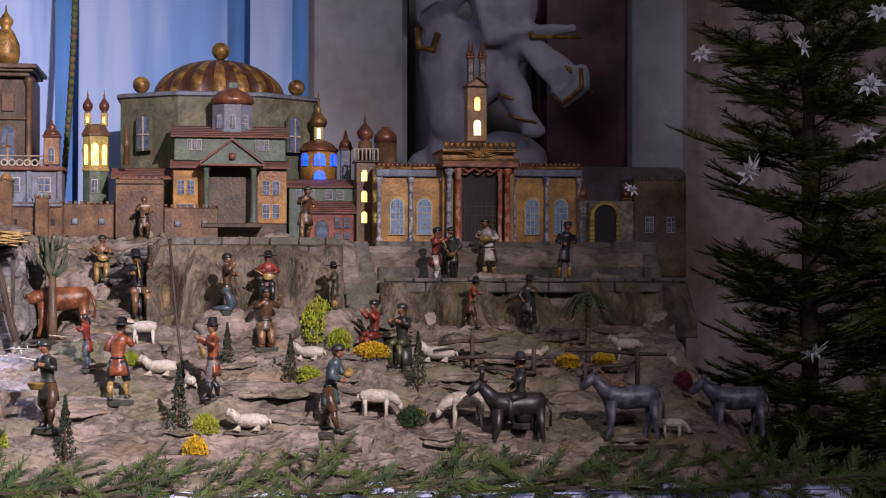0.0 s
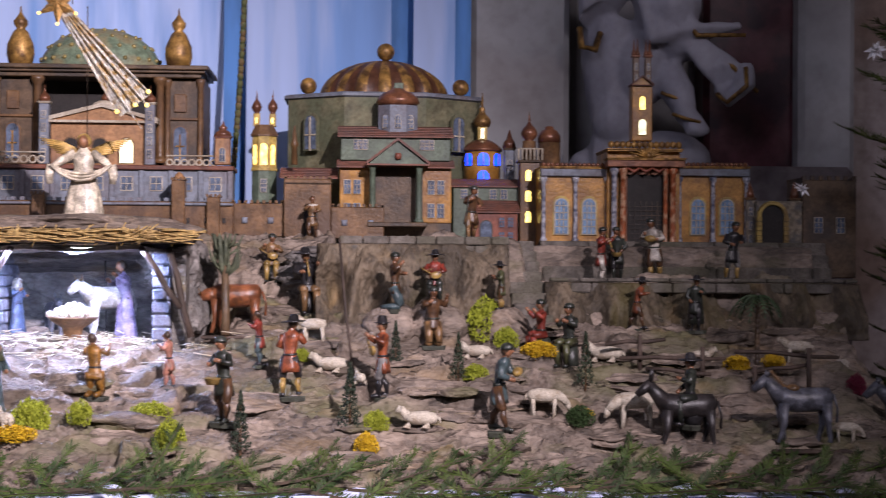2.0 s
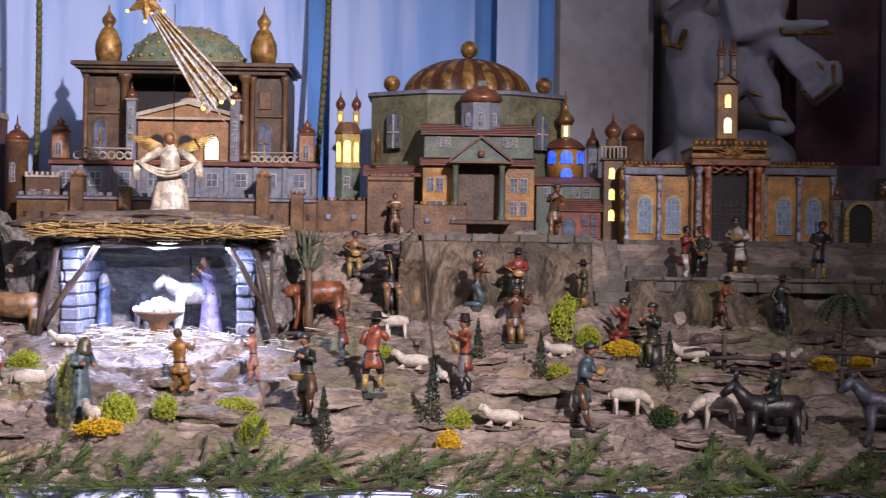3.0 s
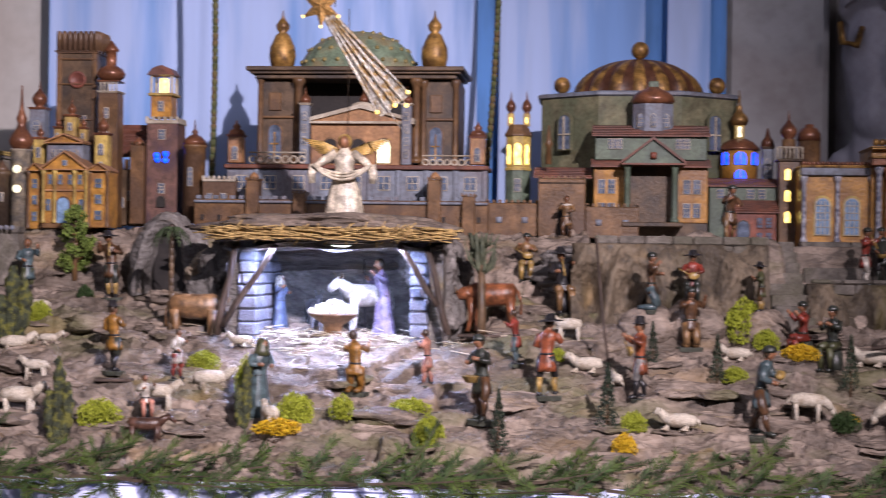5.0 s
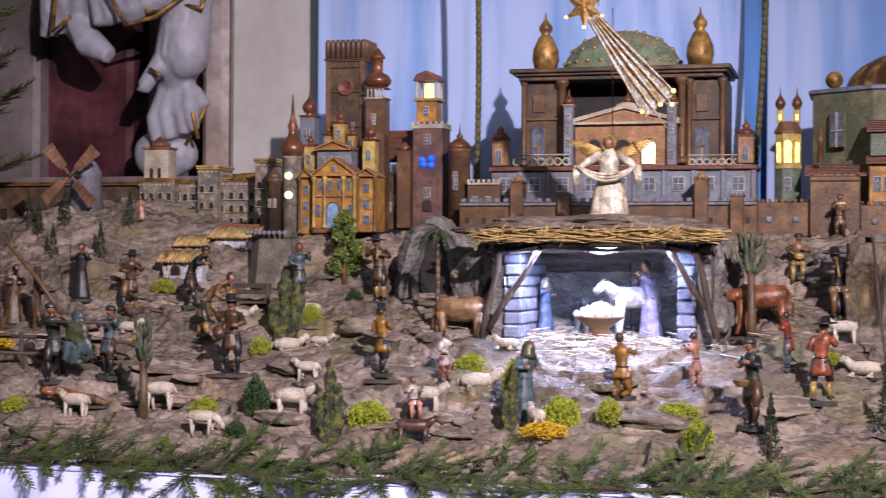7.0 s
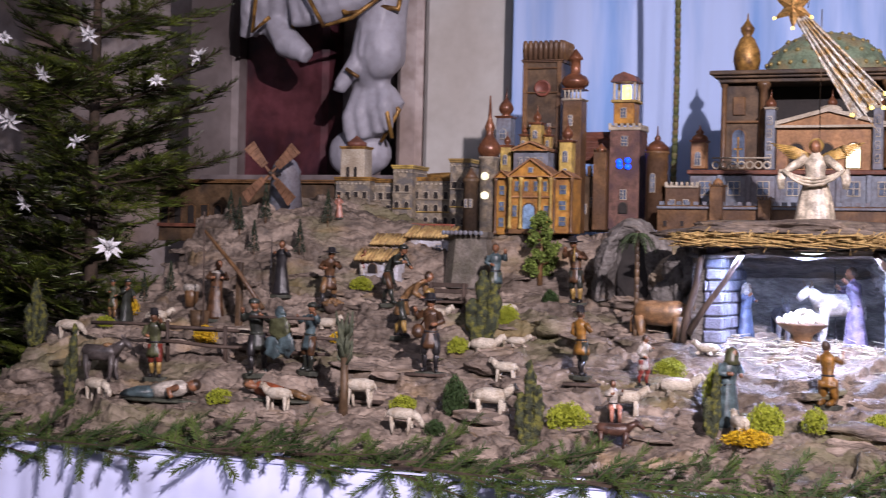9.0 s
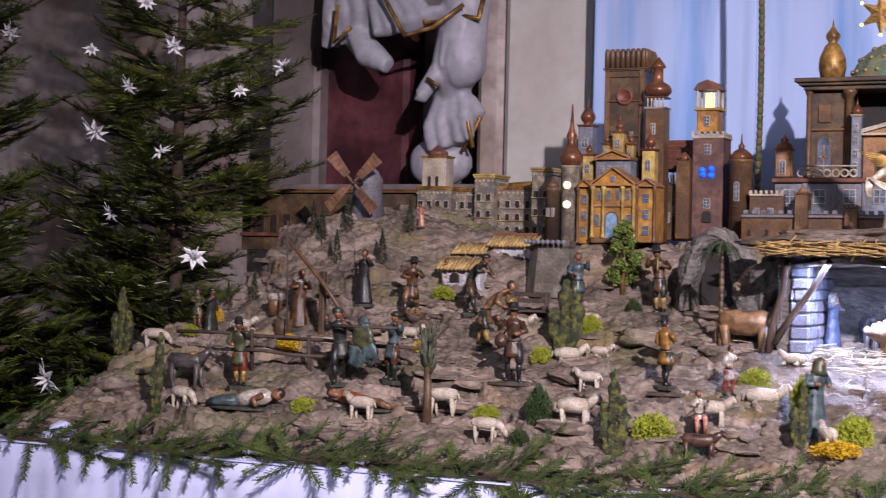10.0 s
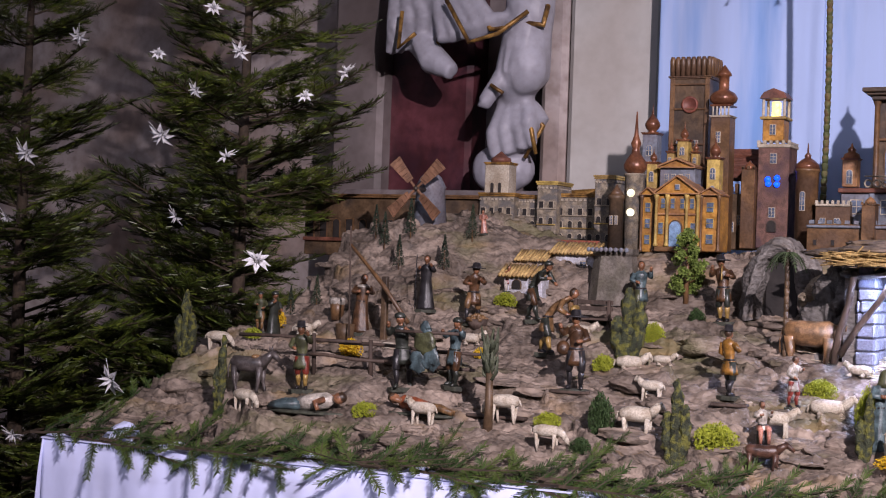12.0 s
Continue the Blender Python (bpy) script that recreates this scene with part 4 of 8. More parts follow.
    opening(b, x - 0.004, y, z + 0.008, 0.032, 0.074, True, PANE_PALE, UMBER)
    for dx in (-0.04, -0.013, 0.014, 0.041):
        window(b, x + dx, y, z + h * 0.74, 0.010, 0.026, False, PANE, YELLOW, (0, 1))
    window(b, x, y - 0.006, z + h + 0.01, 0.010, 0.012, False, PANE, CREAM, (0, 0))
    for dx in (-0.045, 0.045):
        window(b, x + dx, y, z + h * 0.3, 0.012, 0.03, False, PANE, YELLOW, (0, 1))
    for a, rows in (((-1.579, 4.02, 1.557, 0.039, 0.156), 3), ((-1.401, 4.01, 1.562, 0.053, 0.152), 3)):
        xx, yy, zz, ww, hh = a
        wall(b, xx, yy, zz, ww, hh, 0.08, OCHRE, "side_tower")
        for k in range(rows):
            window(b, xx, yy, zz + hh * (0.14 + 0.28 * k), ww * 0.34, 0.024, False, PANE, YELLOW, (0, 1))
        gable(b, xx, yy - 0.003, zz + hh, ww * 1.05, 0.018, 0.08, OCHRE, PINKISH, 0.002)
        for dx in (-0.46, 0.46):
            column(b, xx + dx * ww, yy - 0.003, zz, 0.004, hh, BROWN)
    x2, y2, z2, w2, h2 = -1.513, 4.06, 1.721, 0.1, 0.071
    wall(b, x2, y2, z2 - 0.02, w2, h2 + 0.02, 0.08, SLATE, "attic")
    for dx in (-0.03, -0.01, 0.01, 0.03):
        window(b, x2 + dx, y2, z2 + 0.03, 0.009, 0.02)
    gable(b, x2, y2 - 0.003, z2 + h2, w2, 0.02, 0.08, OCHRE, PINKISH, 0.004)
    for a, r in (((-1.514, 4.1, 1.804, 0.032, 0.062), 0.012), ((-1.413, 4.06, 1.717, 0.036, 0.096), 0.015), ((-1.594, 4.08, 1.716, 0.03, 0.086), 0.010), ((-1.478, 4.1, 1.795, 0.019, 0.037), 0.008), ((-1.549, 4.1, 1.795, 0.02, 0.038), 0.008)):
        xx, yy, zz, ww, hh = a
        tower(b, xx, yy, zz - 0.02, ww, hh + 0.02, ww, YELLOW, COPPER, 2, name="turret")
        onion(b, xx, yy + ww / 2, zz + hh + 0.005, r, 4.2 * r)

    # tower with the red onion
    x, y, z, w, h = -1.63, 4.02, 1.556, 0.056, 0.208
    b = thing("onion_tower", (x, y, z), "stone model tower with a big copper-red onion dome", "model building")
    turned(b, x, y + w / 2, z, [(w / 2, 0), (w / 2, h), (w * 0.56, h + 0.003), (w * 0.56, h + 0.008)], STONEWORK, "wall", 12)
    for dz, lit in ((0.045, WHITE_GLOW), (0.098, WHITE_GLOW)):
        bm = bmesh.new()
        lathe(bm, 0, 0, 0, [(0.011, 0), (0.011, 0.004)], 14)
        place(bm, bm.verts, Matrix.Translation((x, y + 0.001, 1.664 + (dz - 0.045) * 1.0)) @ Matrix.Rotation(radians(90), 4, "X"))
        part("round_lit_window", bm, lit, b)
    r = 0.033
    turned(b, x, y + w / 2, z + h + 0.008, [(r * 0.7, 0), (r * 0.95, r * 0.4), (r, r * 0.7), (r * 0.8, r * 1.15), (r * 0.4, r * 1.7), (r * 0.3, r * 2.1), (r * 0.45, r * 2.5), (r * 0.3, r * 2.9), (r * 0.18, r * 3.3), (r * 0.05, r * 5.2)], COPPER, "onion_dome", 18)
    x, y, z, w, h = -1.652, 4.22, 1.562, 0.044, 0.335
    b = thing("grey_turret", (x, y, z), "grey model turret with a brown onion cap", "model building")
    tower(b, x, y, z, w, h, w, SLATE, COPPER, 6)
    onion(b, x, y + w / 2, z + h + 0.004, 0.022, 0.085)
    x, y, z, w, h = -1.672, 4, 1.564, 0.044, 0.147
    b = thing("squat_turret", (x, y, z), "umber model turret with a pointed cap", "model building")
    turned(b, x, y + w / 2, z, [(w * 0.5, 0), (w * 0.46, h * 0.9), (w * 0.56, h * 0.93), (w * 0.56, h)], UMBER, "wall", 10)
    turned(b, x, y + w / 2, z + h, [(w * 0.5, 0), (w * 0.3, 0.012), (0.001, 0.03)], BROWN, "cap", 10)
    for dx in (-0.006, 0.008):
        window(b, x + dx, y + 0.001, z + h * 0.45, 0.006, 0.022)

    # lantern tower with the blue lights
    x, y, z, w, h = -1.291, 4.22, 1.58, 0.087, 0.284
    b = thing("lantern_tower", (x, y, z), "brick-brown model tower with blue lights and a lit belvedere", "model building")
    wall(b, x, y, z, w, h, w, mat("dark_brick_paint", (0.16, 0.085, 0.065), 0.7, 0.4, 60, 0.5, other=(0.09, 0.05, 0.05), mix_scale=30))
    wall(b, x, y - 0.004, z + h - 0.006, w * 1.08, 0.01, w * 1.08, CREAM, "parapet")
    battlement(b, x, y - 0.004, z + h + 0.004, w * 1.08, w, CREAM, 6, 0.010)
    for dx, dz in ((-0.014, 0), (0.012, 0.004), (0.012, -0.014), (-0.012, -0.012)):
        bm = bmesh.new()
        lathe(bm, 0, 0, 0, [(0.0085, 0), (0.008, 0.006), (0.004, 0.009)], 10)
        place(bm, bm.verts, Matrix.Translation((x + dx, y, 1.77 + dz)) @ Matrix.Rotation(radians(90), 4, "X"))
        part("blue_bulb", bm, BLUE_GLOW, b, "glowing blue bulb")
    for dz in (0.235, 0.085):
        window(b, x, y, z + dz, 0.016, 0.026)
    opening(b, x, y, z + 0.045, 0.022, 0.03)
    x1, y1, z1, w1, h1 = -1.298, 4.23, 1.877, 0.059, 0.06
    wall(b, x1, y1, z1, w1, h1, w1, OCHRE, "upper_stage")
    window(b, x1, y1, z1 + 0.018, 0.014, 0.026)
    wall(b, x1, y1 - 0.006, z1 + h1, w1 * 1.25, 0.008, w1 * 1.25, YELLOW, "gallery")
    zt = z1 + h1 + 0.008
    for s in (-1, 1):
        for q in (0, 1):
            wall(b, x1 + s * w1 * 0.5, y1 + q * w1 * 0.85, zt, 0.007, 0.05, 0.007, CREAM, "post")
    wall(b, x1, y1 + 0.02, zt, 0.022, 0.044, 0.02, WARM_GLOW, "lamp", "glowing lamp")
    bm = bmesh.new()
    prism(bm, [(x1 - w1 * 0.66, zt + 0.05), (x1 + w1 * 0.66, zt + 0.05), (x1 + w1 * 0.45, zt + 0.068), (x1, zt + 0.078), (x1 - w1 * 0.45, zt + 0.068)], y1 - 0.008, y1 + w1)
    part("roof", bm, ROOF_RED, b)

    # curtain walls, keep roof and the round tower beside it
    x, y, z, w, h = -1.388, 4.24, 1.574, 0.1, 0.209
    b = thing("keep", (x, y, z), "dark model keep with stepped battlements and a brown roof", "model building")
    wall(b, x, y, z, w, h * 0.75, 0.1, UMBER)
    for k in range(6):
        wall(b, x - w / 2 + w * (k + 0.5) / 6, y - 0.006, z + h * 0.75, w / 9, 0.012 + 0.008 * k, 0.012, BROWN, "merlon")
    shed_roof(b, x, y + 0.05, 1.772, w * 1.1, 0.095, 0.06, ROOF_RED)
    for k in range(3):
        window(b, x - 0.02 + 0.02 * k, y, z + 0.05 + 0.02 * (k % 2), 0.008, 0.026)
    xx, yy, zz, ww, hh = -1.356, 4.2, 1.577, 0.038, 0.219
    wall(b, xx, yy, zz, ww, hh, ww, BROWN, "stair_tower")
    battlement(b, xx, yy, zz + hh, ww, ww, BROWN, 3, 0.010)
    turned(b, xx, yy + ww / 2, zz + hh, [(ww * 0.4, 0), (ww * 0.4, 0.01), (0.001, 0.026)], COPPER, "cap", 8)
    x, y, z, w, h = -1.184, 4.14, 1.58, 0.061, 0.205
    b = thing("round_tower", (x, y, z), "round brown model tower with a domed copper roof", "model building")
    turned(b, x, y + w / 2, z, [(w / 2, 0), (w / 2, h), (w * 0.56, h + 0.004), (w * 0.56, h + 0.010)], BROWN, "wall", 16)
    turned(b, x, y + w / 2, z + h + 0.01, [(w * 0.55, 0), (w * 0.5, 0.012), (w * 0.3, 0.024), (w * 0.12, 0.03), (w * 0.16, 0.036), (w * 0.05, 0.044), (0.001, 0.07)], COPPER, "dome", 14)
    window(b, x - 0.004, y + 0.001, z + h * 0.5, 0.012, 0.05, True, PANE, CREAM, (1, 3))
    x, y, z, w, h = -1.102, 4.12, 1.582, 0.092, 0.117
    b = thing("stepped_gallery", (x, y, z), "brown model gallery with cream battlements", "model building")
    wall(b, x, y, z, w, h, 0.08, BROWN)
    battlement(b, x, y - 0.004, z + h, w, 0.08, CREAM, 7, 0.010)
    wall(b, x, y - 0.006, z + h - 0.006, w, 0.006, 0.012, CREAM, "string_course")
    for dx in (-0.025, 0.012):
        window(b, x + dx, y, z + h * 0.45, 0.012, 0.026, False, PANE, CREAM, (1, 1))


castle()


# the grey row of houses behind the hill
def row_houses():
    b = thing("town_houses", (-2.05, 4.4, 1.5), "row of grey stone model houses with golden eaves", "model building")
    for a, tower_like in (((-2.194, 4.36, 1.581, 0.116, 0.14), 0), ((-2.114, 4.4, 1.584, 0.08, 0.133), 0), ((-2.025, 4.36, 1.582, 0.064, 0.176), 1), ((-1.945, 4.4, 1.585, 0.13, 0.138), 0), ((-1.815, 4.3, 1.582, 0.061, 0.191), 1)):
        x, y, z, w, h = a
        wall(b, x, y, z - 0.05, w, h + 0.05, 0.12, STONEWORK)
        cornice(b, x, y, z + h, w, 0.12, GOLD if not tower_like else YELLOW, 0.012, 0.005)
        battlement(b, x, y - 0.004, z + h - 0.012, w, 0.12, CREAM, 5 if tower_like else 9, 0.006)
        n = 2 if tower_like else max(3, int(w / 0.028))
        for k in range(n):
            for q in range(3):
                window(b, x - w / 2 + w * (k + 0.5) / n, y, z + 0.006 + q * h * 0.28, 0.013, 0.021, q < 2, BLACKISH, CREAM, (0, 0))
        for q in range(2):
            wall(b, x, y - 0.006, z + h * (0.30 + 0.28 * q), w, 0.004, 0.008, CREAM if q else YELLOW, "string_course")
    x, y, z, w, h = -2.215, 4.4, 1.72, 0.082, 0.103
    t = wall(b, x, y, z, w, h, 0.06, CREAM, "drum")
    for dx in (-0.013, 0.013):
        window(b, x + dx, y, z + 0.012, 0.010, 0.034, True, BLACKISH, CREAM, (0, 0))
    cornice(b, x, y, z + h, w, 0.06, GOLD, 0.008, 0.004)
    turned(b, x, y + 0.03, z + h + 0.008, [(w * 0.4, 0), (w * 0.38, 0.014), (w * 0.3, 0.016), (w * 0.1, 0.03), (0.001, 0.036)], ROOF_RED, "cap", 12)
    bm = bmesh.new()
    tube(bm, [(-2.049, 4.5, 1.736), (-1.842, 4.5, 1.75)], 0.012, 10)
    part("ridge", bm, GOLD, b)

    x, y, z, w, h = -2.58, 4.38, 1.573, 0.644, 0.139
    b = thing("arcaded_hall", (x, y, z), "dark brown model hall with arcades and gilt eaves", "model building")
    wall(b, x, y, z - 0.05, w, h + 0.05, 0.1, UMBER)
    cornice(b, x, y - 0.01, z + h, w, 0.11, BROWN, 0.012, 0.006)
    for k in range(13):
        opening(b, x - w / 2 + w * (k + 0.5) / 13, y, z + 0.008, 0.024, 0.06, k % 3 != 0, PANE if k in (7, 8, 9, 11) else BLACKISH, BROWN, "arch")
    wall(b, x, y - 0.012, z - 0.004, w, 0.012, 0.02, ROOF_RED, "base_board")
    bm = bmesh.new()
    x, y, z, w, h = -1.913, 4.08, 1.569, 0.347, 0.016
    box(bm, x, y, z - 0.01, w, 0.012, h + 0.01, bevel=0.002)
    solid("low_wall", bm, RED_WALL, "low red-brown boarded garden wall", "wall")


row_houses()


def windmill():
    x, y, z = -2.269, 3.97, 1.721
    b = thing("windmill", (x, 4.05, 1.5), "wooden model windmill with four brown sails", "windmill")
    turned(b, x, y + 0.09, z - 0.14, [(0.055, 0), (0.042, 0.14), (0.046, 0.15), (0.03, 0.18), (0.004, 0.20)], SLATE, "mill_tower", 12)
    bm = bmesh.new()
    lathe(bm, 0, 0, 0, [(0.007, -0.06), (0.007, 0.0), (0.009, 0.004), (0.003, 0.012)], 10)
    place(bm, bm.verts, Matrix.Translation((x, y, z)) @ Matrix.Rotation(radians(90), 4, "X"))
    part("hub", bm, UMBER, b)
    sail_m = mat("weathered_sail_wood", (0.22, 0.115, 0.065), 0.65, 0.3, 20, 0.3)
    for k in range(4):
        bm = bmesh.new()
        box(bm, 0, 0.002, 0.0, 0.007, 0.007, 0.10, bevel=0.001)
        prism(bm, [(-0.010, 0.028), (0.012, 0.028), (0.019, 0.108), (-0.019, 0.108)], -0.004, 0.0)
        for q in range(5):
            box(bm, 0.0, -0.005, 0.036 + 0.016 * q, 0.024 + 0.003 * q, 0.003, 0.002)
        place(bm, bm.verts, Matrix.Translation((x, y - 0.004, z)) @ Matrix.Rotation(radians(48 + 90 * k), 4, "Y") @ Matrix.Rotation(radians(12), 4, "Z"))
        part("sail", bm, sail_m, b)


windmill()


STRAW = mat("straw", (0.52, 0.36, 0.14), 0.7, 0.35, 50, 0.5, stretch=(3, 1, 1), other=(0.36, 0.23, 0.09), mix_scale=30)
WHITEWASH = mat("whitewash", (0.55, 0.56, 0.62), 0.85, 0.2, 40, 0.5, other=(0.36, 0.34, 0.33), mix_scale=30)


def hut(x, y, z, w, h, d, label):
    b = thing("thatched_hut", (x, y, z), label, "model hut", "huts on the hill")
    wall(b, x, y, z - 0.03, w, h + 0.03, d, WHITEWASH)
    opening(b, x - w * 0.15, y, z, w * 0.2, h * 0.6, True)
    window(b, x + w * 0.25, y, z + h * 0.3, w * 0.14, h * 0.3)
    rnd = random.Random(int(x * 1000))
    n = 13
    for k in range(n):
        bm = bmesh.new()
        xx = x - w * 0.62 + w * 1.24 * (k + 0.5) / n
        o = rnd.uniform(-0.005, 0.004)
        tube(bm, [(xx, y - 0.016 + o, z + h - 0.006), (xx + rnd.uniform(-.003, .003), y + d * 0.75, z + h + 0.024)], [w * 0.05, w * 0.045], 6)
        part("thatch_bundle", bm, STRAW, b)


for a in (((-1.878, 3.93, 1.486, 0.08, 0.042), 0.05), ((-1.763, 3.95, 1.483, 0.113, 0.068), 0.06), ((-1.865, 3.84, 1.444, 0.113, 0.04), 0.05)):
    hut(*a[0], a[1], "small whitewashed model hut with a straw roof")


def bastion():
    x, y, z, w, h = -1.626, 3.86, 1.48, 0.118, 0.081
    b = thing("bastion", (x, y, z), "grey stone model bastion with a scalloped rim", "model bastion")
    turned(b, x, y + w * 0.4, z - 0.07, [(w * 0.6, 0), (w * 0.56, 0.05), (w * 0.48, h + 0.05), (w * 0.52, h + 0.056), (w * 0.52, h + 0.07)], MORTAR, "wall", 8, turn=math.pi / 8, smooth=False)
    bm = bmesh.new()
    for k in range(9):
        ball(bm, (x - w * 0.45 + w * 0.9 * k / 8, y - 0.03 * math.cos((k - 4) / 4), z + h - 0.004), w * 0.055, seg=8, scale=(1, 0.5, 1))
    part("scallops", bm, SLATE, b)


bastion()


# ---- backdrop, pillars and statues ----
bm = bmesh.new()
box(bm, (0.32 + -1.871) / 2, 4.97, 0, 0.32 - (-1.871), 0.03, 3.2)
solid("backdrop_board", bm, BLUE_DEEP, "deep blue painted board behind the curtains", "backdrop")
PALE = mat("streaked_pale_blue_cloth", (0.44, 0.56, 0.86), 0.92, 0.12, 3, 0.1, other=(0.21, 0.37, 0.72), mix_scale=7, stretch=(1, 1, 0.11), grain=0.2)
for k, (a, b) in enumerate(((0.124, 0.257), (-0.4, 0.065), (-1.313, -0.462), (-1.856, -1.317))):
    curtain("curtain", a, b, 4.88, 0.02, 3.3, 90, 3.0 + k, PALE, 0.011, "pale blue cloth panel hanging in soft folds behind the town")


def pillar(name, x0, x1, y, m, label, d=0.5):
    bm = bmesh.new()
    box(bm, (x0 + x1) / 2, y + d / 2, 0, x1 - x0, d, 6.99, bevel=0.02)
    return solid(name, bm, m, label, "pillar", kind="structure")


pillar("pillar_east", 0.324, 0.65, 5.02, PLASTER, "pale grey plastered pillar")
pillar("pillar_west", -2.243, -1.899, 5.02, mat("stained_pale_plaster", (0.50, 0.485, 0.45), 0.9, 0.06, 4, 0.15, other=(0.45, 0.42, 0.38), mix_scale=3, grain=0.2), "pale plastered pillar with faint cracks")
# darker base colour stands in for weaker light on west pilaster and niche
DIMMED_BROWN = mat("dimmed_grey_brown", (0.20, 0.17, 0.165), 0.5, 0.3, 4, 0.15, other=(0.13, 0.105, 0.10), mix_scale=3, grain=0.4)
pillar("trim_west", -2.351, -2.254, 5.03, PLASTER_WARM, "beige plaster pilaster strip")
pillar("niche_back_east", 0.699, 1.183, 5.35, PLASTER, "grey niche wall behind the statue", 0.3)
pillar("marble_east", 1.136, 1.461, 5.2, MARBLE_RED, "dark red marble panel", 0.3)
pillar("pilaster_east", 1.442, 1.635, 5.12, PLASTER, "pale plaster pilaster", 0.4)
pillar("niche_back_west", -2.779, -2.476, 5.34, DIMMED_BROWN, "grey niche wall behind the statue", 0.3)
pillar("marble_west", -3.084, -2.706, 5.2, MARBLE_RED, "dark red marble panel", 0.3)
pillar("pilaster_west", -3.266, -3.044, 5.12, DIMMED_BROWN, "pilaster darkened to grey-brown for the dim west side", 0.4)
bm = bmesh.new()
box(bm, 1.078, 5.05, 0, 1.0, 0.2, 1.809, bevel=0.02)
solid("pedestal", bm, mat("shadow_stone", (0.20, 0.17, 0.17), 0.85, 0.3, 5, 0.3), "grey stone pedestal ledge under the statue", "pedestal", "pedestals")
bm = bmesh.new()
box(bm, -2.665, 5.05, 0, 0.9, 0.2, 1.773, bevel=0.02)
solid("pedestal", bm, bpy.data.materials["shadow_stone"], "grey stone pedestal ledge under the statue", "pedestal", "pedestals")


def drapery(bm, a, b, c, r, mi=0, folds=5, spread=0.05):
    """Folds that hang from a over b to c."""
    folds, r, spread = int(folds * 1.8), r * 0.62, spread * 0.56
    for k in range(folds):
        o = Vector(((k - folds / 2) * spread, 0.012 * (k % 2), 0.3 * spread * (k - folds / 2)))
        tube(bm, [Vector(a) + o * 0.5, Vector(b) + o, Vector(c) + o * 1.1], [r * 0.8, r, r * 0.55], 10, mi)
    if mi == 0:
        o = Vector(((folds / 2) * spread * 0.9, -0.012, -0.01))
        tube(bm, [Vector(a) + o * 0.5, Vector(b) + o, Vector(c) + o * 1.1], [0.008, 0.009, 0.007], 6, 1)


def stucco(bm, label):
    """Melts the body's pieces into one smooth carved form and lays the gilt hems on it."""
    hems = bm.copy()
    bmesh.ops.delete(hems, geom=[f for f in hems.faces if f.material_index == 0], context="FACES")
    bmesh.ops.delete(bm, geom=[f for f in bm.faces if f.material_index == 1], context="FACES")
    rough = new("statue_body", finish(bm, "statue_body", STATUE))
    mod = rough.modifiers.new("melt", "REMESH")
    mod.mode, mod.voxel_size = "VOXEL", 0.009
    mod = rough.modifiers.new("soften", "SMOOTH")
    mod.factor, mod.iterations = 0.5, 4
    me = bpy.data.meshes.new_from_object(rough.evaluated_get(bpy.context.evaluated_depsgraph_get()))
    bpy.data.objects.remove(rough)
    body = bmesh.new()
    body.from_mesh(me)
    for v in body.verts:
        q = v.co
        fold = noise.noise(Vector((q.x * 16 + 2 * noise.noise(q * 5), q.y * 6, q.z * 5)))
        v.co += v.normal * (0.006 * (0.5 - 2 * abs(fold)))
    for f in body.faces:
        f.material_index, f.smooth = 0, True
    keep = bpy.data.meshes.new("hems")
    hems.to_mesh(keep)
    hems.free()
    body.from_mesh(keep)
    return solid("statue", body, [STATUE, GOLD], label, "statue", "church statues")


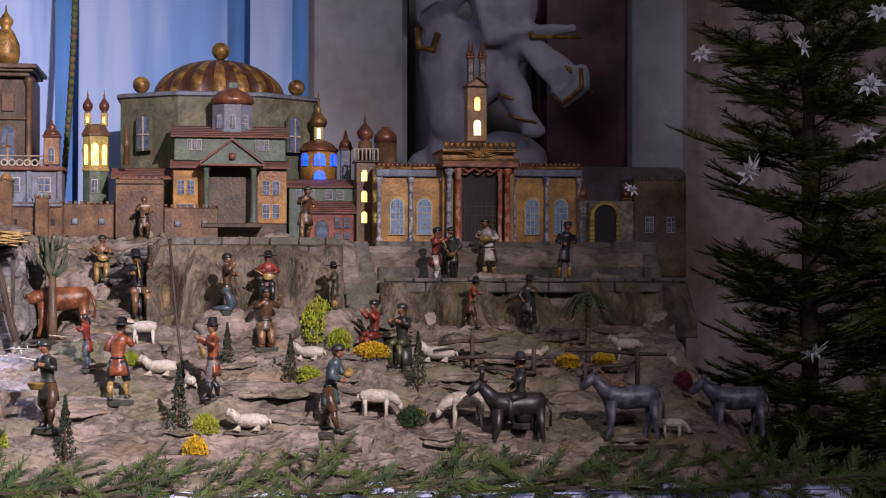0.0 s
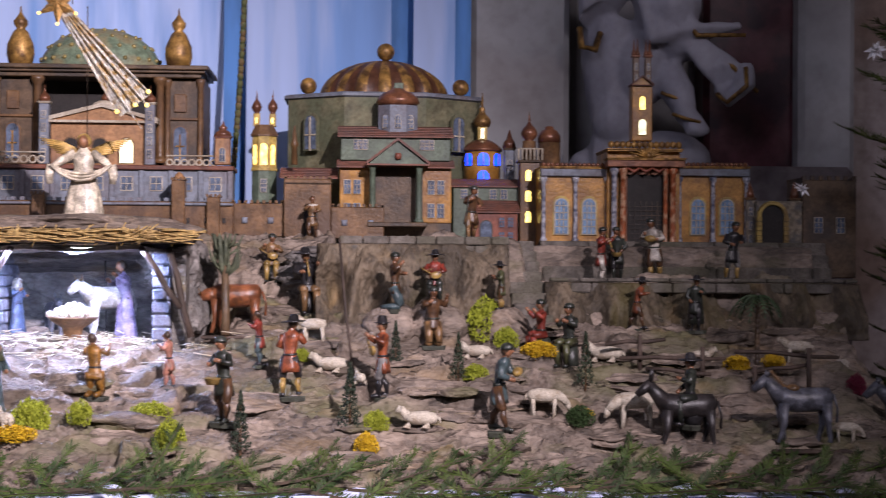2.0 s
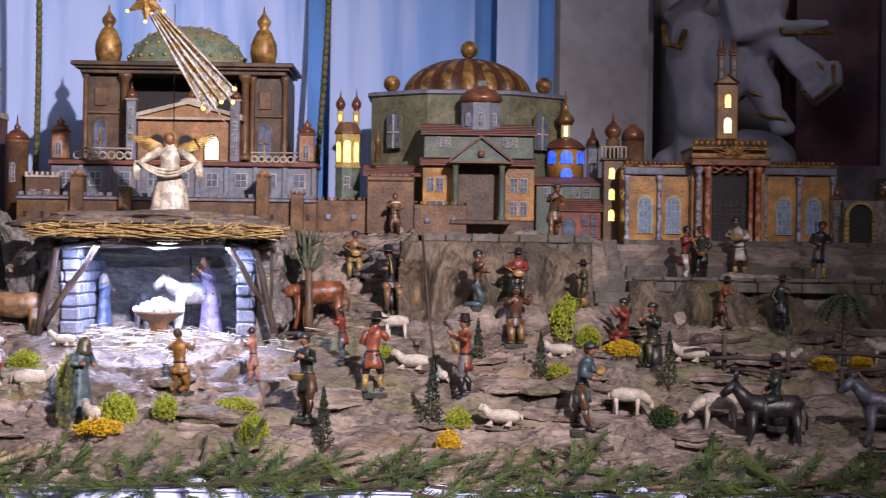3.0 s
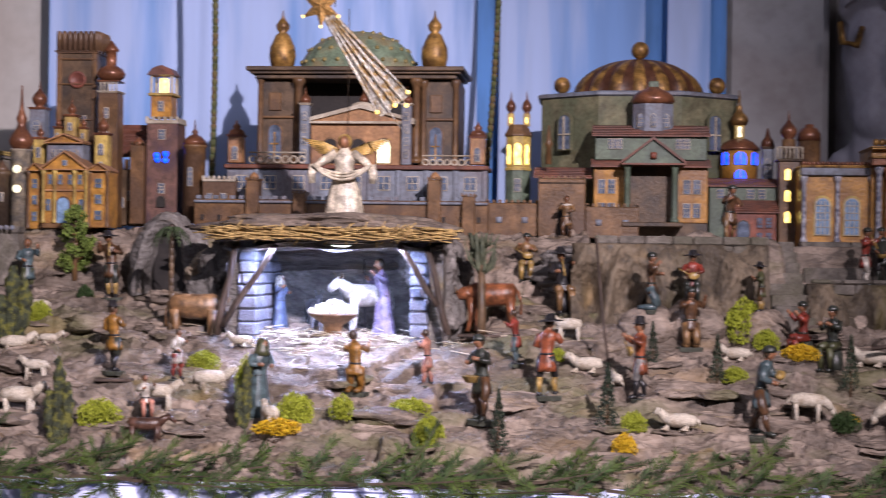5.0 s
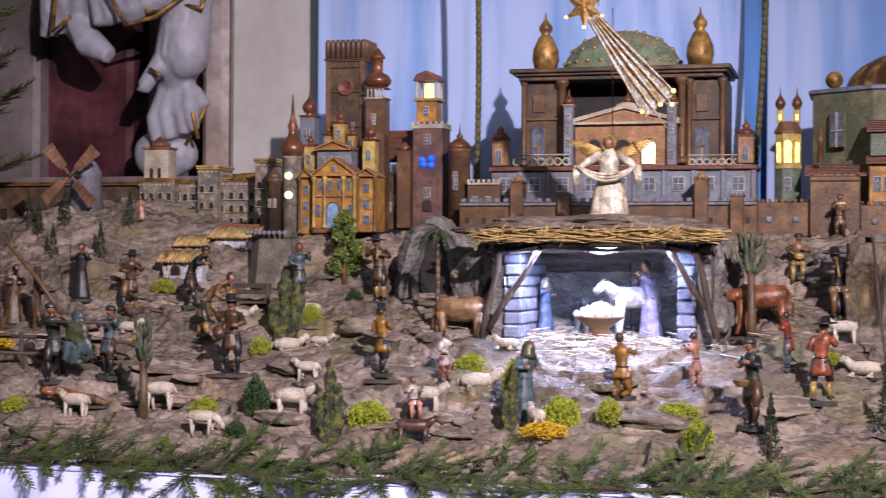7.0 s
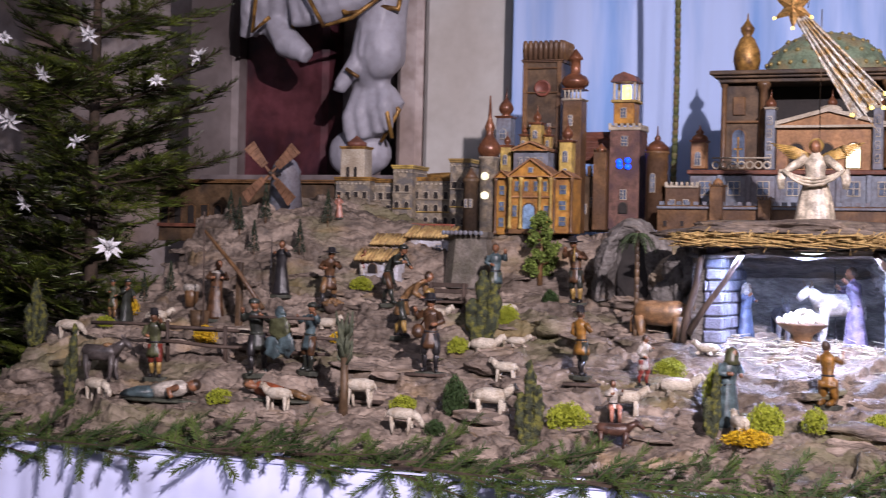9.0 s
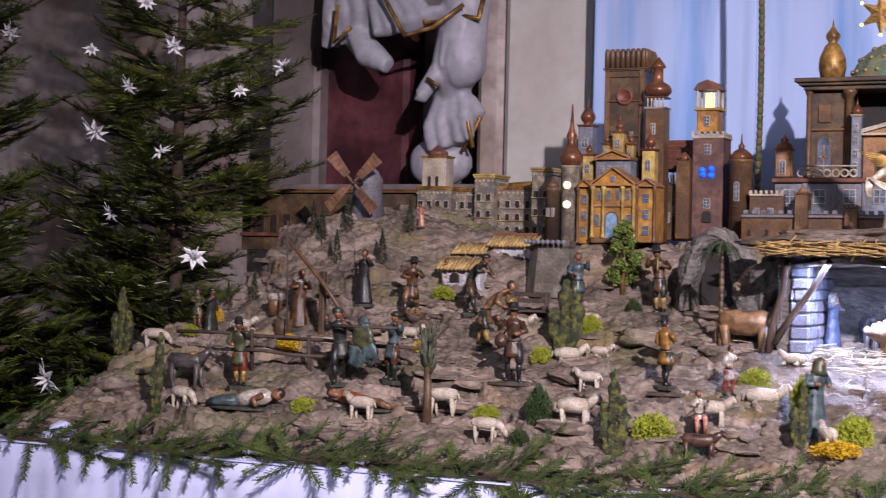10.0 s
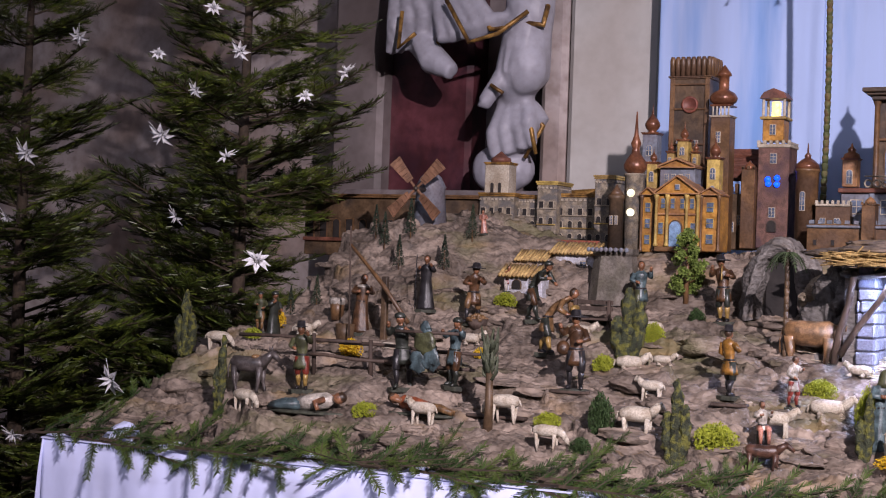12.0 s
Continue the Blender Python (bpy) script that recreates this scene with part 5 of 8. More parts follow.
def east_statue():
    bm = bmesh.new()
    ball(bm, (0.878, 4.95, 2.123), 0.105, 0, 20, (0.95, 0.8, 1.25))
    tube(bm, [(0.793, 5, 2.279), (0.774, 5, 2.13), (0.803, 5, 1.927), (0.797, 5.02, 1.798)], [0.10, 0.09, 0.08, 0.1], 14)
    tube(bm, [(0.729, 4.95, 2.417), (0.729, 4.92, 2.283), (0.759, 4.9, 2.336), (0.84, 4.95, 2.438)], [0.07, 0.07, 0.05, 0.06], 12)
    tube(bm, [(0.934, 4.95, 2.46), (0.953, 4.9, 2.286), (0.99, 4.9, 2.186), (1.083, 4.9, 2.161)], [0.12, 0.11, 0.06, 0.03], 14)
    drapery(bm, (0.878, 4.85, 2.385), (0.957, 4.83, 2.221), (1.112, 4.86, 2.229), 0.035, 0, 5, 0.03)
    drapery(bm, (1.008, 4.85, 2.207), (1.105, 4.83, 2.116), (1.175, 4.85, 2.047), 0.028, 0, 4, 0.025)
    tube(bm, [(1.179, 4.83, 2.118), (1.184, 4.81, 2.061), (1.124, 4.83, 2.008), (1.1, 4.85, 2.037), (1.156, 4.85, 2.065)], [0.03, 0.03, 0.025, 0.02, 0.02], 10)
    tube(bm, [(1.175, 4.79, 2.109), (1.176, 4.78, 2.049), (1.117, 4.8, 1.998), (1.09, 4.82, 2.028)], 0.008, 6, 1)
    tube(bm, [(0.948, 4.92, 2.106), (0.981, 4.88, 2.029), (1.001, 4.86, 1.963), (1.052, 4.84, 1.903)], [0.06, 0.055, 0.035, 0.03], 12)
    ball(bm, (1.034, 4.84, 1.913), 0.035, 0, 12, (1.3, 0.8, 0.8))
    for c in ((0.959, 4.835, 2.015), (0.993, 4.82, 1.947)):
        tube(bm, [Vector(c) + Vector((-0.045, 0, 0.015)), Vector(c), Vector((c[0] + 0.045, c[1], c[2] - 0.01))], 0.006, 6, 1)
    tube(bm, [(0.661, 4.88, 2.239), (0.665, 4.86, 2.174), (0.709, 4.87, 2.167), (0.731, 4.9, 2.226)], [0.01, 0.012, 0.012, 0.01], 6, 1)
    ball(bm, (0.786, 4.95, 1.959), 0.075, 0, 14, (1, 0.8, 1.1))
    ball(bm, (0.977, 5.02, 1.819), 0.12, 0, 14, (1.2, 0.8, 0.9))
    ball(bm, (0.762, 5.04, 1.762), 0.12, 0, 14, (1.1, 0.6, 1.0))
    stucco(bm, "white stucco statue with gilt drapery hems")


def west_statue():
    bm = bmesh.new()
    drapery(bm, (-2.85, 4.95, 2.588), (-2.78, 4.92, 2.384), (-2.81, 4.94, 2.296), 0.06, 0, 4, 0.05)
    drapery(bm, (-2.683, 4.92, 2.532), (-2.566, 4.88, 2.339), (-2.412, 4.9, 2.356), 0.05, 0, 5, 0.04)
    tube(bm, [(-2.629, 4.82, 2.432), (-2.525, 4.8, 2.276), (-2.418, 4.8, 2.302), (-2.314, 4.82, 2.378)], 0.008, 6, 1)
    tube(bm, [(-2.814, 4.84, 2.403), (-2.824, 4.84, 2.272), (-2.753, 4.83, 2.319)], 0.008, 6, 1)
    tube(bm, [(-2.804, 4.95, 2.318), (-2.728, 4.92, 2.24), (-2.637, 4.9, 2.188)], [0.05, 0.055, 0.03], 12)
    tube(bm, [(-2.355, 4.95, 2.52), (-2.36, 4.93, 2.319), (-2.376, 4.93, 2.182), (-2.418, 4.96, 2.087)], [0.09, 0.085, 0.095, 0.05], 16)
    ball(bm, (-2.353, 4.9, 2.207), 0.085, 0, 16, (0.95, 0.8, 1.25))
    tube(bm, [(-2.351, 4.86, 2.348), (-2.273, 4.86, 2.335), (-2.276, 4.9, 2.409)], 0.010, 6, 1)
    tube(bm, [(-2.417, 4.9, 2.199), (-2.444, 4.87, 2.136), (-2.491, 4.86, 2.067), (-2.502, 4.85, 2.076)], [0.035, 0.032, 0.03, 0.024], 12)
    tube(bm, [(-2.446, 4.82, 2.13), (-2.398, 4.82, 2.1)], 0.007, 6, 1)
    drapery(bm, (-2.404, 4.95, 2.105), (-2.397, 4.92, 1.993), (-2.387, 4.93, 1.909), 0.05, 0, 4, 0.04)
    drapery(bm, (-2.451, 4.98, 2.15), (-2.361, 4.96, 2.007), (-2.437, 4.97, 1.899), 0.05, 0, 4, 0.035)
    ball(bm, (-2.48, 5.02, 1.852), 0.1, 0, 14, (1.2, 0.8, 0.9))
    stucco(bm, "white stucco statue with gilt drapery hems")


east_statue()
west_statue()


# slender palms that rise in front of the curtains
PALM_TRUNK = mat("green_brown_palm_bark", (0.11, 0.13, 0.05), 0.8, 0.4, 40, 0.5, other=(0.16, 0.11, 0.05), mix_scale=40)
PALM_LEAF = mat("dark_palm_leaf", (0.035, 0.06, 0.025), 0.6, 0.4, 40, 0.3)


def frond(bm, c, az, length, droop, r=0.02, mi=0, n=14, blade=0.05):
    """A palm frond: an arched rib with paired blades."""
    d = Vector((math.cos(az), math.sin(az), 0))
    side = Vector((-d.y, d.x, 0))
    pts = []
    for k in range(n + 1):
        f = k / n
        pts.append(Vector(c) + d * length * f * (1 - 0.15 * f) + Vector((0, 0, length * (0.45 * f - droop * f * f))))
    tube(bm, pts, [r * (1 - 0.8 * k / n) for k in range(n + 1)], 5, mi)
    for k in range(1, n + 1):
        w = blade * math.sin(math.pi * (0.12 + 0.86 * k / n)) + 0.15 * blade
        for s in (-1, 1):
            p, q = pts[k - 1], pts[k]
            tip = q + side * s * w + d * w * 0.5 + Vector((0, 0, -0.35 * w))
            bm.faces.new([bm.verts.new(v) for v in (p, p.lerp(q, 0.7), tip)]).material_index = mi


def tall_palm(top, foot):
    b = thing("tall_palm", foot, "tall thin model palm with a ringed green trunk", "palm", "tall palms behind the town")
    a, c = Vector(foot), Vector(top)
    bm = bmesh.new()
    n = 46
    for k in range(n):
        p, q = a.lerp(c, k / n), a.lerp(c, (k + 1) / n)
        o = Vector((0.012 * math.sin(3 * k / n), 0, 0))
        tube(bm, [p + o, p + o + (q - p) * 0.75, q + o], [0.0075, 0.0098, 0.008], 8)
    part("trunk", bm, PALM_TRUNK, b)
    for k in range(8):
        bm = bmesh.new()
        frond(bm, c + Vector((0.01, 0, -0.01)), 2 * math.pi * k / 8 + 0.3, 0.24, 0.9, 0.006)
        part("frond", bm, PALM_LEAF, b)


tall_palm(Vector((-0.376, 4.6, 2.568)), Vector((-0.425, 4.6, 1.564)))
tall_palm(Vector((-1.21, 4.42, 2.605)), Vector((-1.201, 4.42, 1.587)))


# ---- terrace walls, stairs, rocks ----
def stone_wall(b, x0, x1, y, z0, z1, sizes, m, lip=0.0, seed=1):
    """Courses of uneven stones, each a piece of its own."""
    rnd = random.Random(seed)
    z = z0
    while z < z1 - 0.004:
        h = min(rnd.uniform(*sizes) * 0.7, z1 - z)
        x = x0
        while x < x1 - 0.004:
            w = min(rnd.uniform(*sizes) * 1.5, x1 - x)
            bm = bmesh.new()
            box(bm, x + w / 2, y + 0.012 + rnd.uniform(-0.003, 0.003), z, w - 0.002, 0.028, h - 0.002, bevel=0.003)
            part("stone", bm, m, b)
            x += w
        z += h


tw = thing("retaining_wall", (0.113, 3.74, 1.5), "rough grey stone retaining wall along the terrace", "stone wall")
stone_wall(tw, -0.086, 0.328, 3.735, 1.512, 1.556, (0.025, 0.05), MORTAR, seed=3)
stone_wall(tw, 0.425, 1.185, 3.725, 1.42, 1.458, (0.03, 0.06), MORTAR, seed=4)
flight = thing("terrace_steps", (0.74, 3.93, 1.45), "three long worn grey stone steps below the palace", "steps")
rnd = random.Random(51)
for k in range(3):
    x = 0.43
    while x < 1.17:
        w = min(rnd.uniform(0.12, 0.26), 1.18 - x)
        bm = bmesh.new()
        box(bm, x + w / 2, 3.948 + 0.026 * k + rnd.uniform(-0.002, 0.002), 1.44, w - 0.0015, 0.07, 0.043 + 0.0325 * k, bevel=0.004)
        part("step_slab", bm, MORTAR, flight)
        x += w
stair = thing("stairs", (0.376, 3.75, 1.36), "narrow grey stone model stairway up to the terrace", "stairs")
for k in range(8):
    bm = bmesh.new()
    sz = 1.342 + 0.0255 * k
    box(bm, 0.381 - 0.005 * k * 0.6, 3.66 + 0.034 * k + 0.05, sz - 0.05, 0.088, 0.13, 0.0755, bevel=0.003)
    part("step", bm, MORTAR, stair)


def boulder(name, x, y, z, sx, sy, sz, seed, label, m=None, rough=0.55, sub=5):
    bm = bmesh.new()
    bmesh.ops.create_icosphere(bm, subdivisions=sub, radius=1)
    for v in bm.verts:
        p = v.co * 1.6 + Vector((seed, 0, 0))
        v.co *= 1 + rough * (noise.noise(p) + 0.5 * (1 - abs(noise.noise(p * 2.3))) - 0.3) + 0.2 * rough * noise.noise(p * 7)
        v.co = Vector((v.co.x * sx, v.co.y * sy, v.co.z * sz)) + Vector((x, y, z))
    for f in bm.faces:
        f.smooth = True
    return solid(name, bm, m or ROCK_GREY, label, "rock", "rocks on the hillside")


for a in ((-0.995, 3.70, 1.36, 0.06, 0.08, 0.13), (-0.975, 3.74, 1.46, 0.06, 0.09, 0.07), (-0.45, 3.7, 1.386, 0.06, 0.09, 0.14), (-0.485, 3.74, 1.492, 0.07, 0.09, 0.08), (-1.05, 3.64, 1.312, 0.06, 0.05, 0.06)):
    boulder("rock", *a, a[0] * 10, "grey-brown craggy rock set into the hillside")
boulder("rock", -1.035, 3.79, 1.455, 0.055, 0.05, 0.042, 4.4, "pale sandy rock slope beside the cave mouth", mat("pale_sandstone", (0.46, 0.38, 0.28), 0.85, 0.3, 30, 0.9, other=(0.30, 0.23, 0.16), mix_scale=18, dist=0.01), 0.5)
boulder("rock", -0.125, 3.86, 1.468, 0.10, 0.06, 0.05, 8.8, "grey-brown craggy rock set into the hillside")


# ---- the stable ----
STONE_BLOCK = mat("whitewashed_stone_block", (0.25, 0.26, 0.34), 0.85, 0.35, 40, 0.7, other=(0.15, 0.155, 0.20), mix_scale=20)
TIMBER = mat("dark_round_timber", (0.075, 0.052, 0.04), 0.75, 0.4, 30, 0.5, stretch=(1, 1, 0.3))


def stable():
    xl, xr = -0.895, -0.477
    zf, zr = 1.285, 1.527
    xm = (xl + xr) / 2
    b = thing("stable", (xm, 3.66, zf), "stone stable with a straw-edged roof, lit from inside", "model stable")
    bm = bmesh.new()
    box(bm, xm, 3.86, zf, xr - xl + 0.1, 0.03, zr - zf, bevel=0.003)
    part("back_wall", bm, ROCK_GREY, b)
    for s, xs in ((-1, xl), (1, xr)):
        bm = bmesh.new()
        box(bm, xs + s * 0.03, 3.70, zf, 0.03, 0.30, zr - zf)
        part("side_wall", bm, ROCK_GREY, b)
        rnd = random.Random(s)
        z = zf
        while z < zr - 0.01:
            h = rnd.uniform(0.022, 0.032)
            for face in (0, 1):
                u = 0.0
                lim = 0.045 if face == 0 else 0.27
                while u < lim - 0.004:
                    w = min(rnd.uniform(0.03, 0.055), lim - u)
                    bm = bmesh.new()
                    if face == 0:
                        box(bm, xs - s * 0.018 + s * (u + w / 2) - s * 0.012, 3.545 + rnd.uniform(-.002, .002), z, w - 0.0015, 0.02, h - 0.0015, bevel=0.004)
                    else:
                        box(bm, xs - s * 0.02 + rnd.uniform(-.002, .002), 3.56 + u + w / 2, z, 0.02, w - 0.0015, h - 0.0015, bevel=0.004)
                    part("stone", bm, STONE_BLOCK, b)
                    u += w
            z += h
    bm = bmesh.new()
    bmesh.ops.create_grid(bm, x_segments=40, y_segments=20, size=0.5, matrix=Matrix.Translation((xm, 3.69, zr - 0.012)) @ Matrix.Diagonal((xr - xl + 0.1, 0.34, 1, 1)))
    for v in bm.verts:
        v.co.z += 0.006 + 0.012 * noise.noise(v.co * 14) - 0.05 * sstep(3.7, 3.86, v.co.y)
    bmesh.ops.solidify(bm, geom=bm.faces[:], thickness=0.01)
    part("rock_ceiling", bm, ROCK_GREY, b)
    x0, x1 = -0.941, -0.425
    bm = bmesh.new()
    box(bm, (x0 + x1) / 2, 3.66, zr + 0.002, x1 - x0, 0.42, 0.016, bevel=0.003)
    part("roof_board", bm, TIMBER, b)
    rnd = random.Random(5)
    n = 150
    for q in range(3):
        bm = bmesh.new()
        for k in range(n):
            x = x0 - 0.01 + (x1 - x0 + 0.02) * rnd.random()
            z = zr + rnd.uniform(0.006, 0.032)
            a = rnd.uniform(-0.35, 0.35) + (1.2 if rnd.random() < 0.12 else 0)
            l = rnd.uniform(0.015, 0.045)
            y = 3.448 + rnd.uniform(-0.012, 0.02)
            tube(bm, [(x - l * math.cos(a), y, z - l * math.sin(a) * 0.5), (x + l * math.cos(a), y + rnd.uniform(-.01, .01), z + l * math.sin(a) * 0.5)], 0.0016, 4)
        for k in range(30):
            x = x0 + (x1 - x0) * (k + rnd.random()) / 30
            tube(bm, [(x - 0.02, 3.455, zr + 0.018 + rnd.uniform(-.006, .006)), (x + 0.02, 3.455, zr + 0.018 + rnd.uniform(-.006, .006))], 0.007, 6)
        part("straw_edge", bm, STRAW, b)
    # props
    for pts, r in (([(-0.908, 3.5, 1.519), (-0.948, 3.5, 1.31)], 0.008), ([(-0.811, 3.49, 1.521), (-0.932, 3.49, 1.331)], 0.007), ([(-0.527, 3.49, 1.522), (-0.437, 3.49, 1.386)], 0.007), ([(-0.466, 3.5, 1.52), (-0.413, 3.5, 1.319)], 0.008)):
        bm = bmesh.new()
        a, c = Vector(pts[0]), Vector(pts[1])
        c.z = max(c.z, ground(c.x, c.y) - 0.01) if r > 0.0075 else c.z
        tube(bm, [a, a.lerp(c, 0.35) + Vector((0.003, 0, 0)), a.lerp(c, 0.7) - Vector((0.003, 0, 0)), c], [r, r * 0.95, r * 1.05, r * 1.1], 8)
        part("timber_post", bm, TIMBER, b)
    bm = bmesh.new()
    box(bm, -0.67, 3.56, zr - 0.014, 0.15, 0.014, 0.007, bevel=0.002)
    part("light_strip", bm, glow("strip_light", (0.85, 0.9, 1.0), 5), b, "glowing white light strip")
    return xm, zr


xm, zr = stable()
lamp("stable_strip", "AREA", look((xm, 3.495, zr - 0.016), (xm, 3.50, 1.29)), 7.2, (0.47, 0.57, 1.0), 0.34, 0.03)
boulder("roof_rock", -0.723, 3.66, 1.566, 0.29, 0.16, 0.032, 2.2, "brown craggy rock slab on the stable roof", ROCK, 0.3)


def cave():
    x, y, zg = -1.16, 3.80, 1.42
    b = thing("cave", (x, y, zg), "grey domed rock cave with a dark arched mouth", "rock cave")
    # from the inside of the mouth over its lip to the back of the dome
    profile = ((0.040, 0.105, 0.16), (0.046, 0.13, 0.05), (0.052, 0.143, 0.0), (0.066, 0.158, -0.014), (0.088, 0.172, 0.004), (0.104, 0.178, 0.05), (0.102, 0.172, 0.10), (0.085, 0.13, 0.16), (0.02, 0.05, 0.19))
    n = 56
    bm = bmesh.new()
    rows = []
    fine = []
    for (a0, h0, d0), (a1, h1, d1) in zip(profile, profile[1:]):
        fine += [(a0 + (a1 - a0) * q / 4, h0 + (h1 - h0) * q / 4, d0 + (d1 - d0) * q / 4) for q in range(4)]
    for a, h, d in fine + [profile[-1]]:
        row = []
        for k in range(n + 1):
            t = math.pi * (-0.06 + 1.12 * k / n)
            c = Vector((x + a * math.cos(t), y + d, zg + h * math.sin(t)))
            out = Vector((math.cos(t), -0.4, math.sin(t)))
            c += out * (0.016 * noise.noise(c * 22) + 0.009 * (0.4 - abs(noise.noise(c * 48))) + 0.004 * noise.noise(c * 120))
            row.append(bm.verts.new(c))
        rows.append(row)
    for r0, r1 in zip(rows, rows[1:]):
        for k in range(n):
            bm.faces.new((r0[k], r0[k + 1], r1[k + 1], r1[k])).smooth = True
    part("rock_dome", bm, ROCK_GREY, b)
    # near-black box inside the mouth paints in the cave's deep shade
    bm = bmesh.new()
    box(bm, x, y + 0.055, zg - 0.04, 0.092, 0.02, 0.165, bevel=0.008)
    part("mouth_shade_box", bm, BLACKISH, b)


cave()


def cliff(name, x0, x1, y, z0, z1, seed):
    """A rough rock face under a terrace."""
    nx, nz = int((x1 - x0) / 0.006), int((z1 - z0) / 0.006)
    verts = []
    for j in range(nz + 1):
        for i in range(nx + 1):
            f = j / nz
            px, pz = x0 + (x1 - x0) * i / nx, z0 + (z1 - z0) * f
            p = Vector((px * 9, seed, pz * 6))
            d = 0.085 * (0.5 - 2 * abs(noise.noise(p))) + 0.03 * noise.noise(Vector((px * 30, seed, pz * 14))) + 0.006 * noise.noise(Vector((px * 90, seed, pz * 60)))
            verts.append((px, y - d * (0.35 + 0.65 * math.sin(math.pi * min(1, 0.12 + 0.86 * f))) - 0.06 * (1 - f), pz))
    faces = [(j * (nx + 1) + i, j * (nx + 1) + i + 1, (j + 1) * (nx + 1) + i + 1, (j + 1) * (nx + 1) + i) for j in range(nz) for i in range(nx)]
    me = bpy.data.meshes.new(name)
    me.from_pydata(verts, [], faces)
    me.polygons.foreach_set("use_smooth", [True] * len(faces))
    me.materials.append(ROCK_BANK)
    tagged(new(name, me), "grey-brown carved rock face below the terrace", "rock face", kind="structure").modifiers.new("thickness", "SOLIDIFY").thickness = 0.004


ROCK_BANK = rock_mat("bank_rock", (0.15, 0.115, 0.076), (0.075, 0.058, 0.038), (0.02, 0.016, 0.012), (0.12, 0.098, 0.034), 0.54, (1.1, 0.8, 0.55))
cliff("cliff_upper", -0.14, 0.323, 3.738, 1.32, 1.535, 2.0)
cliff("cliff_lower", 0.412, 1.19, 3.732, 1.31, 1.445, 6.0)


# ---- carved figures and animals ----
def paint(name, c, rough=0.36, var=0.35):
    return mat(name, c, rough, var, 60, 0.3, other=tuple(v * 0.45 for v in c), mix_scale=45, spec=0.55)


SKIN = paint("carved_limewood_skin", (0.29, 0.135, 0.07))
HAIR = paint("dark_hair_paint", (0.06, 0.035, 0.02))
PAINTS = {
    "dark": paint("dark_green_cloth_paint", (0.035, 0.04, 0.032)), "brown": paint("brown_cloth_paint", (0.10, 0.05, 0.024)), "red": paint("red_cloth_paint", (0.23, 0.04, 0.026)),
    "orange": paint("rust_cloth_paint", (0.27, 0.075, 0.032)), "teal": paint("blue_green_cloth_paint", (0.085, 0.125, 0.135)), "green": paint("olive_cloth_paint", (0.08, 0.085, 0.04)),
    "mustard": paint("mustard_cloth_paint", (0.27, 0.13, 0.025)), "white": paint("off_white_cloth_paint", (0.55, 0.50, 0.43)), "black": paint("black_cloth_paint", (0.025, 0.023, 0.025)),
    "blue": paint("blue_cloth_paint", (0.10, 0.14, 0.26)), "violet": paint("violet_cloth_paint", (0.25, 0.20, 0.32)), "pink": paint("pink_cloth_paint", (0.45, 0.20, 0.14)),
    "gold": paint("gilt_cloth_paint", (0.40, 0.26, 0.08)), "grey": paint("grey_cloth_paint", (0.22, 0.21, 0.20)), "tan": paint("tan_cloth_paint", (0.22, 0.125, 0.055)),
}
BASE_PAINT = paint("base_board_paint", (0.06, 0.065, 0.045), 0.7)
COUNT = [0]
STANDING = []


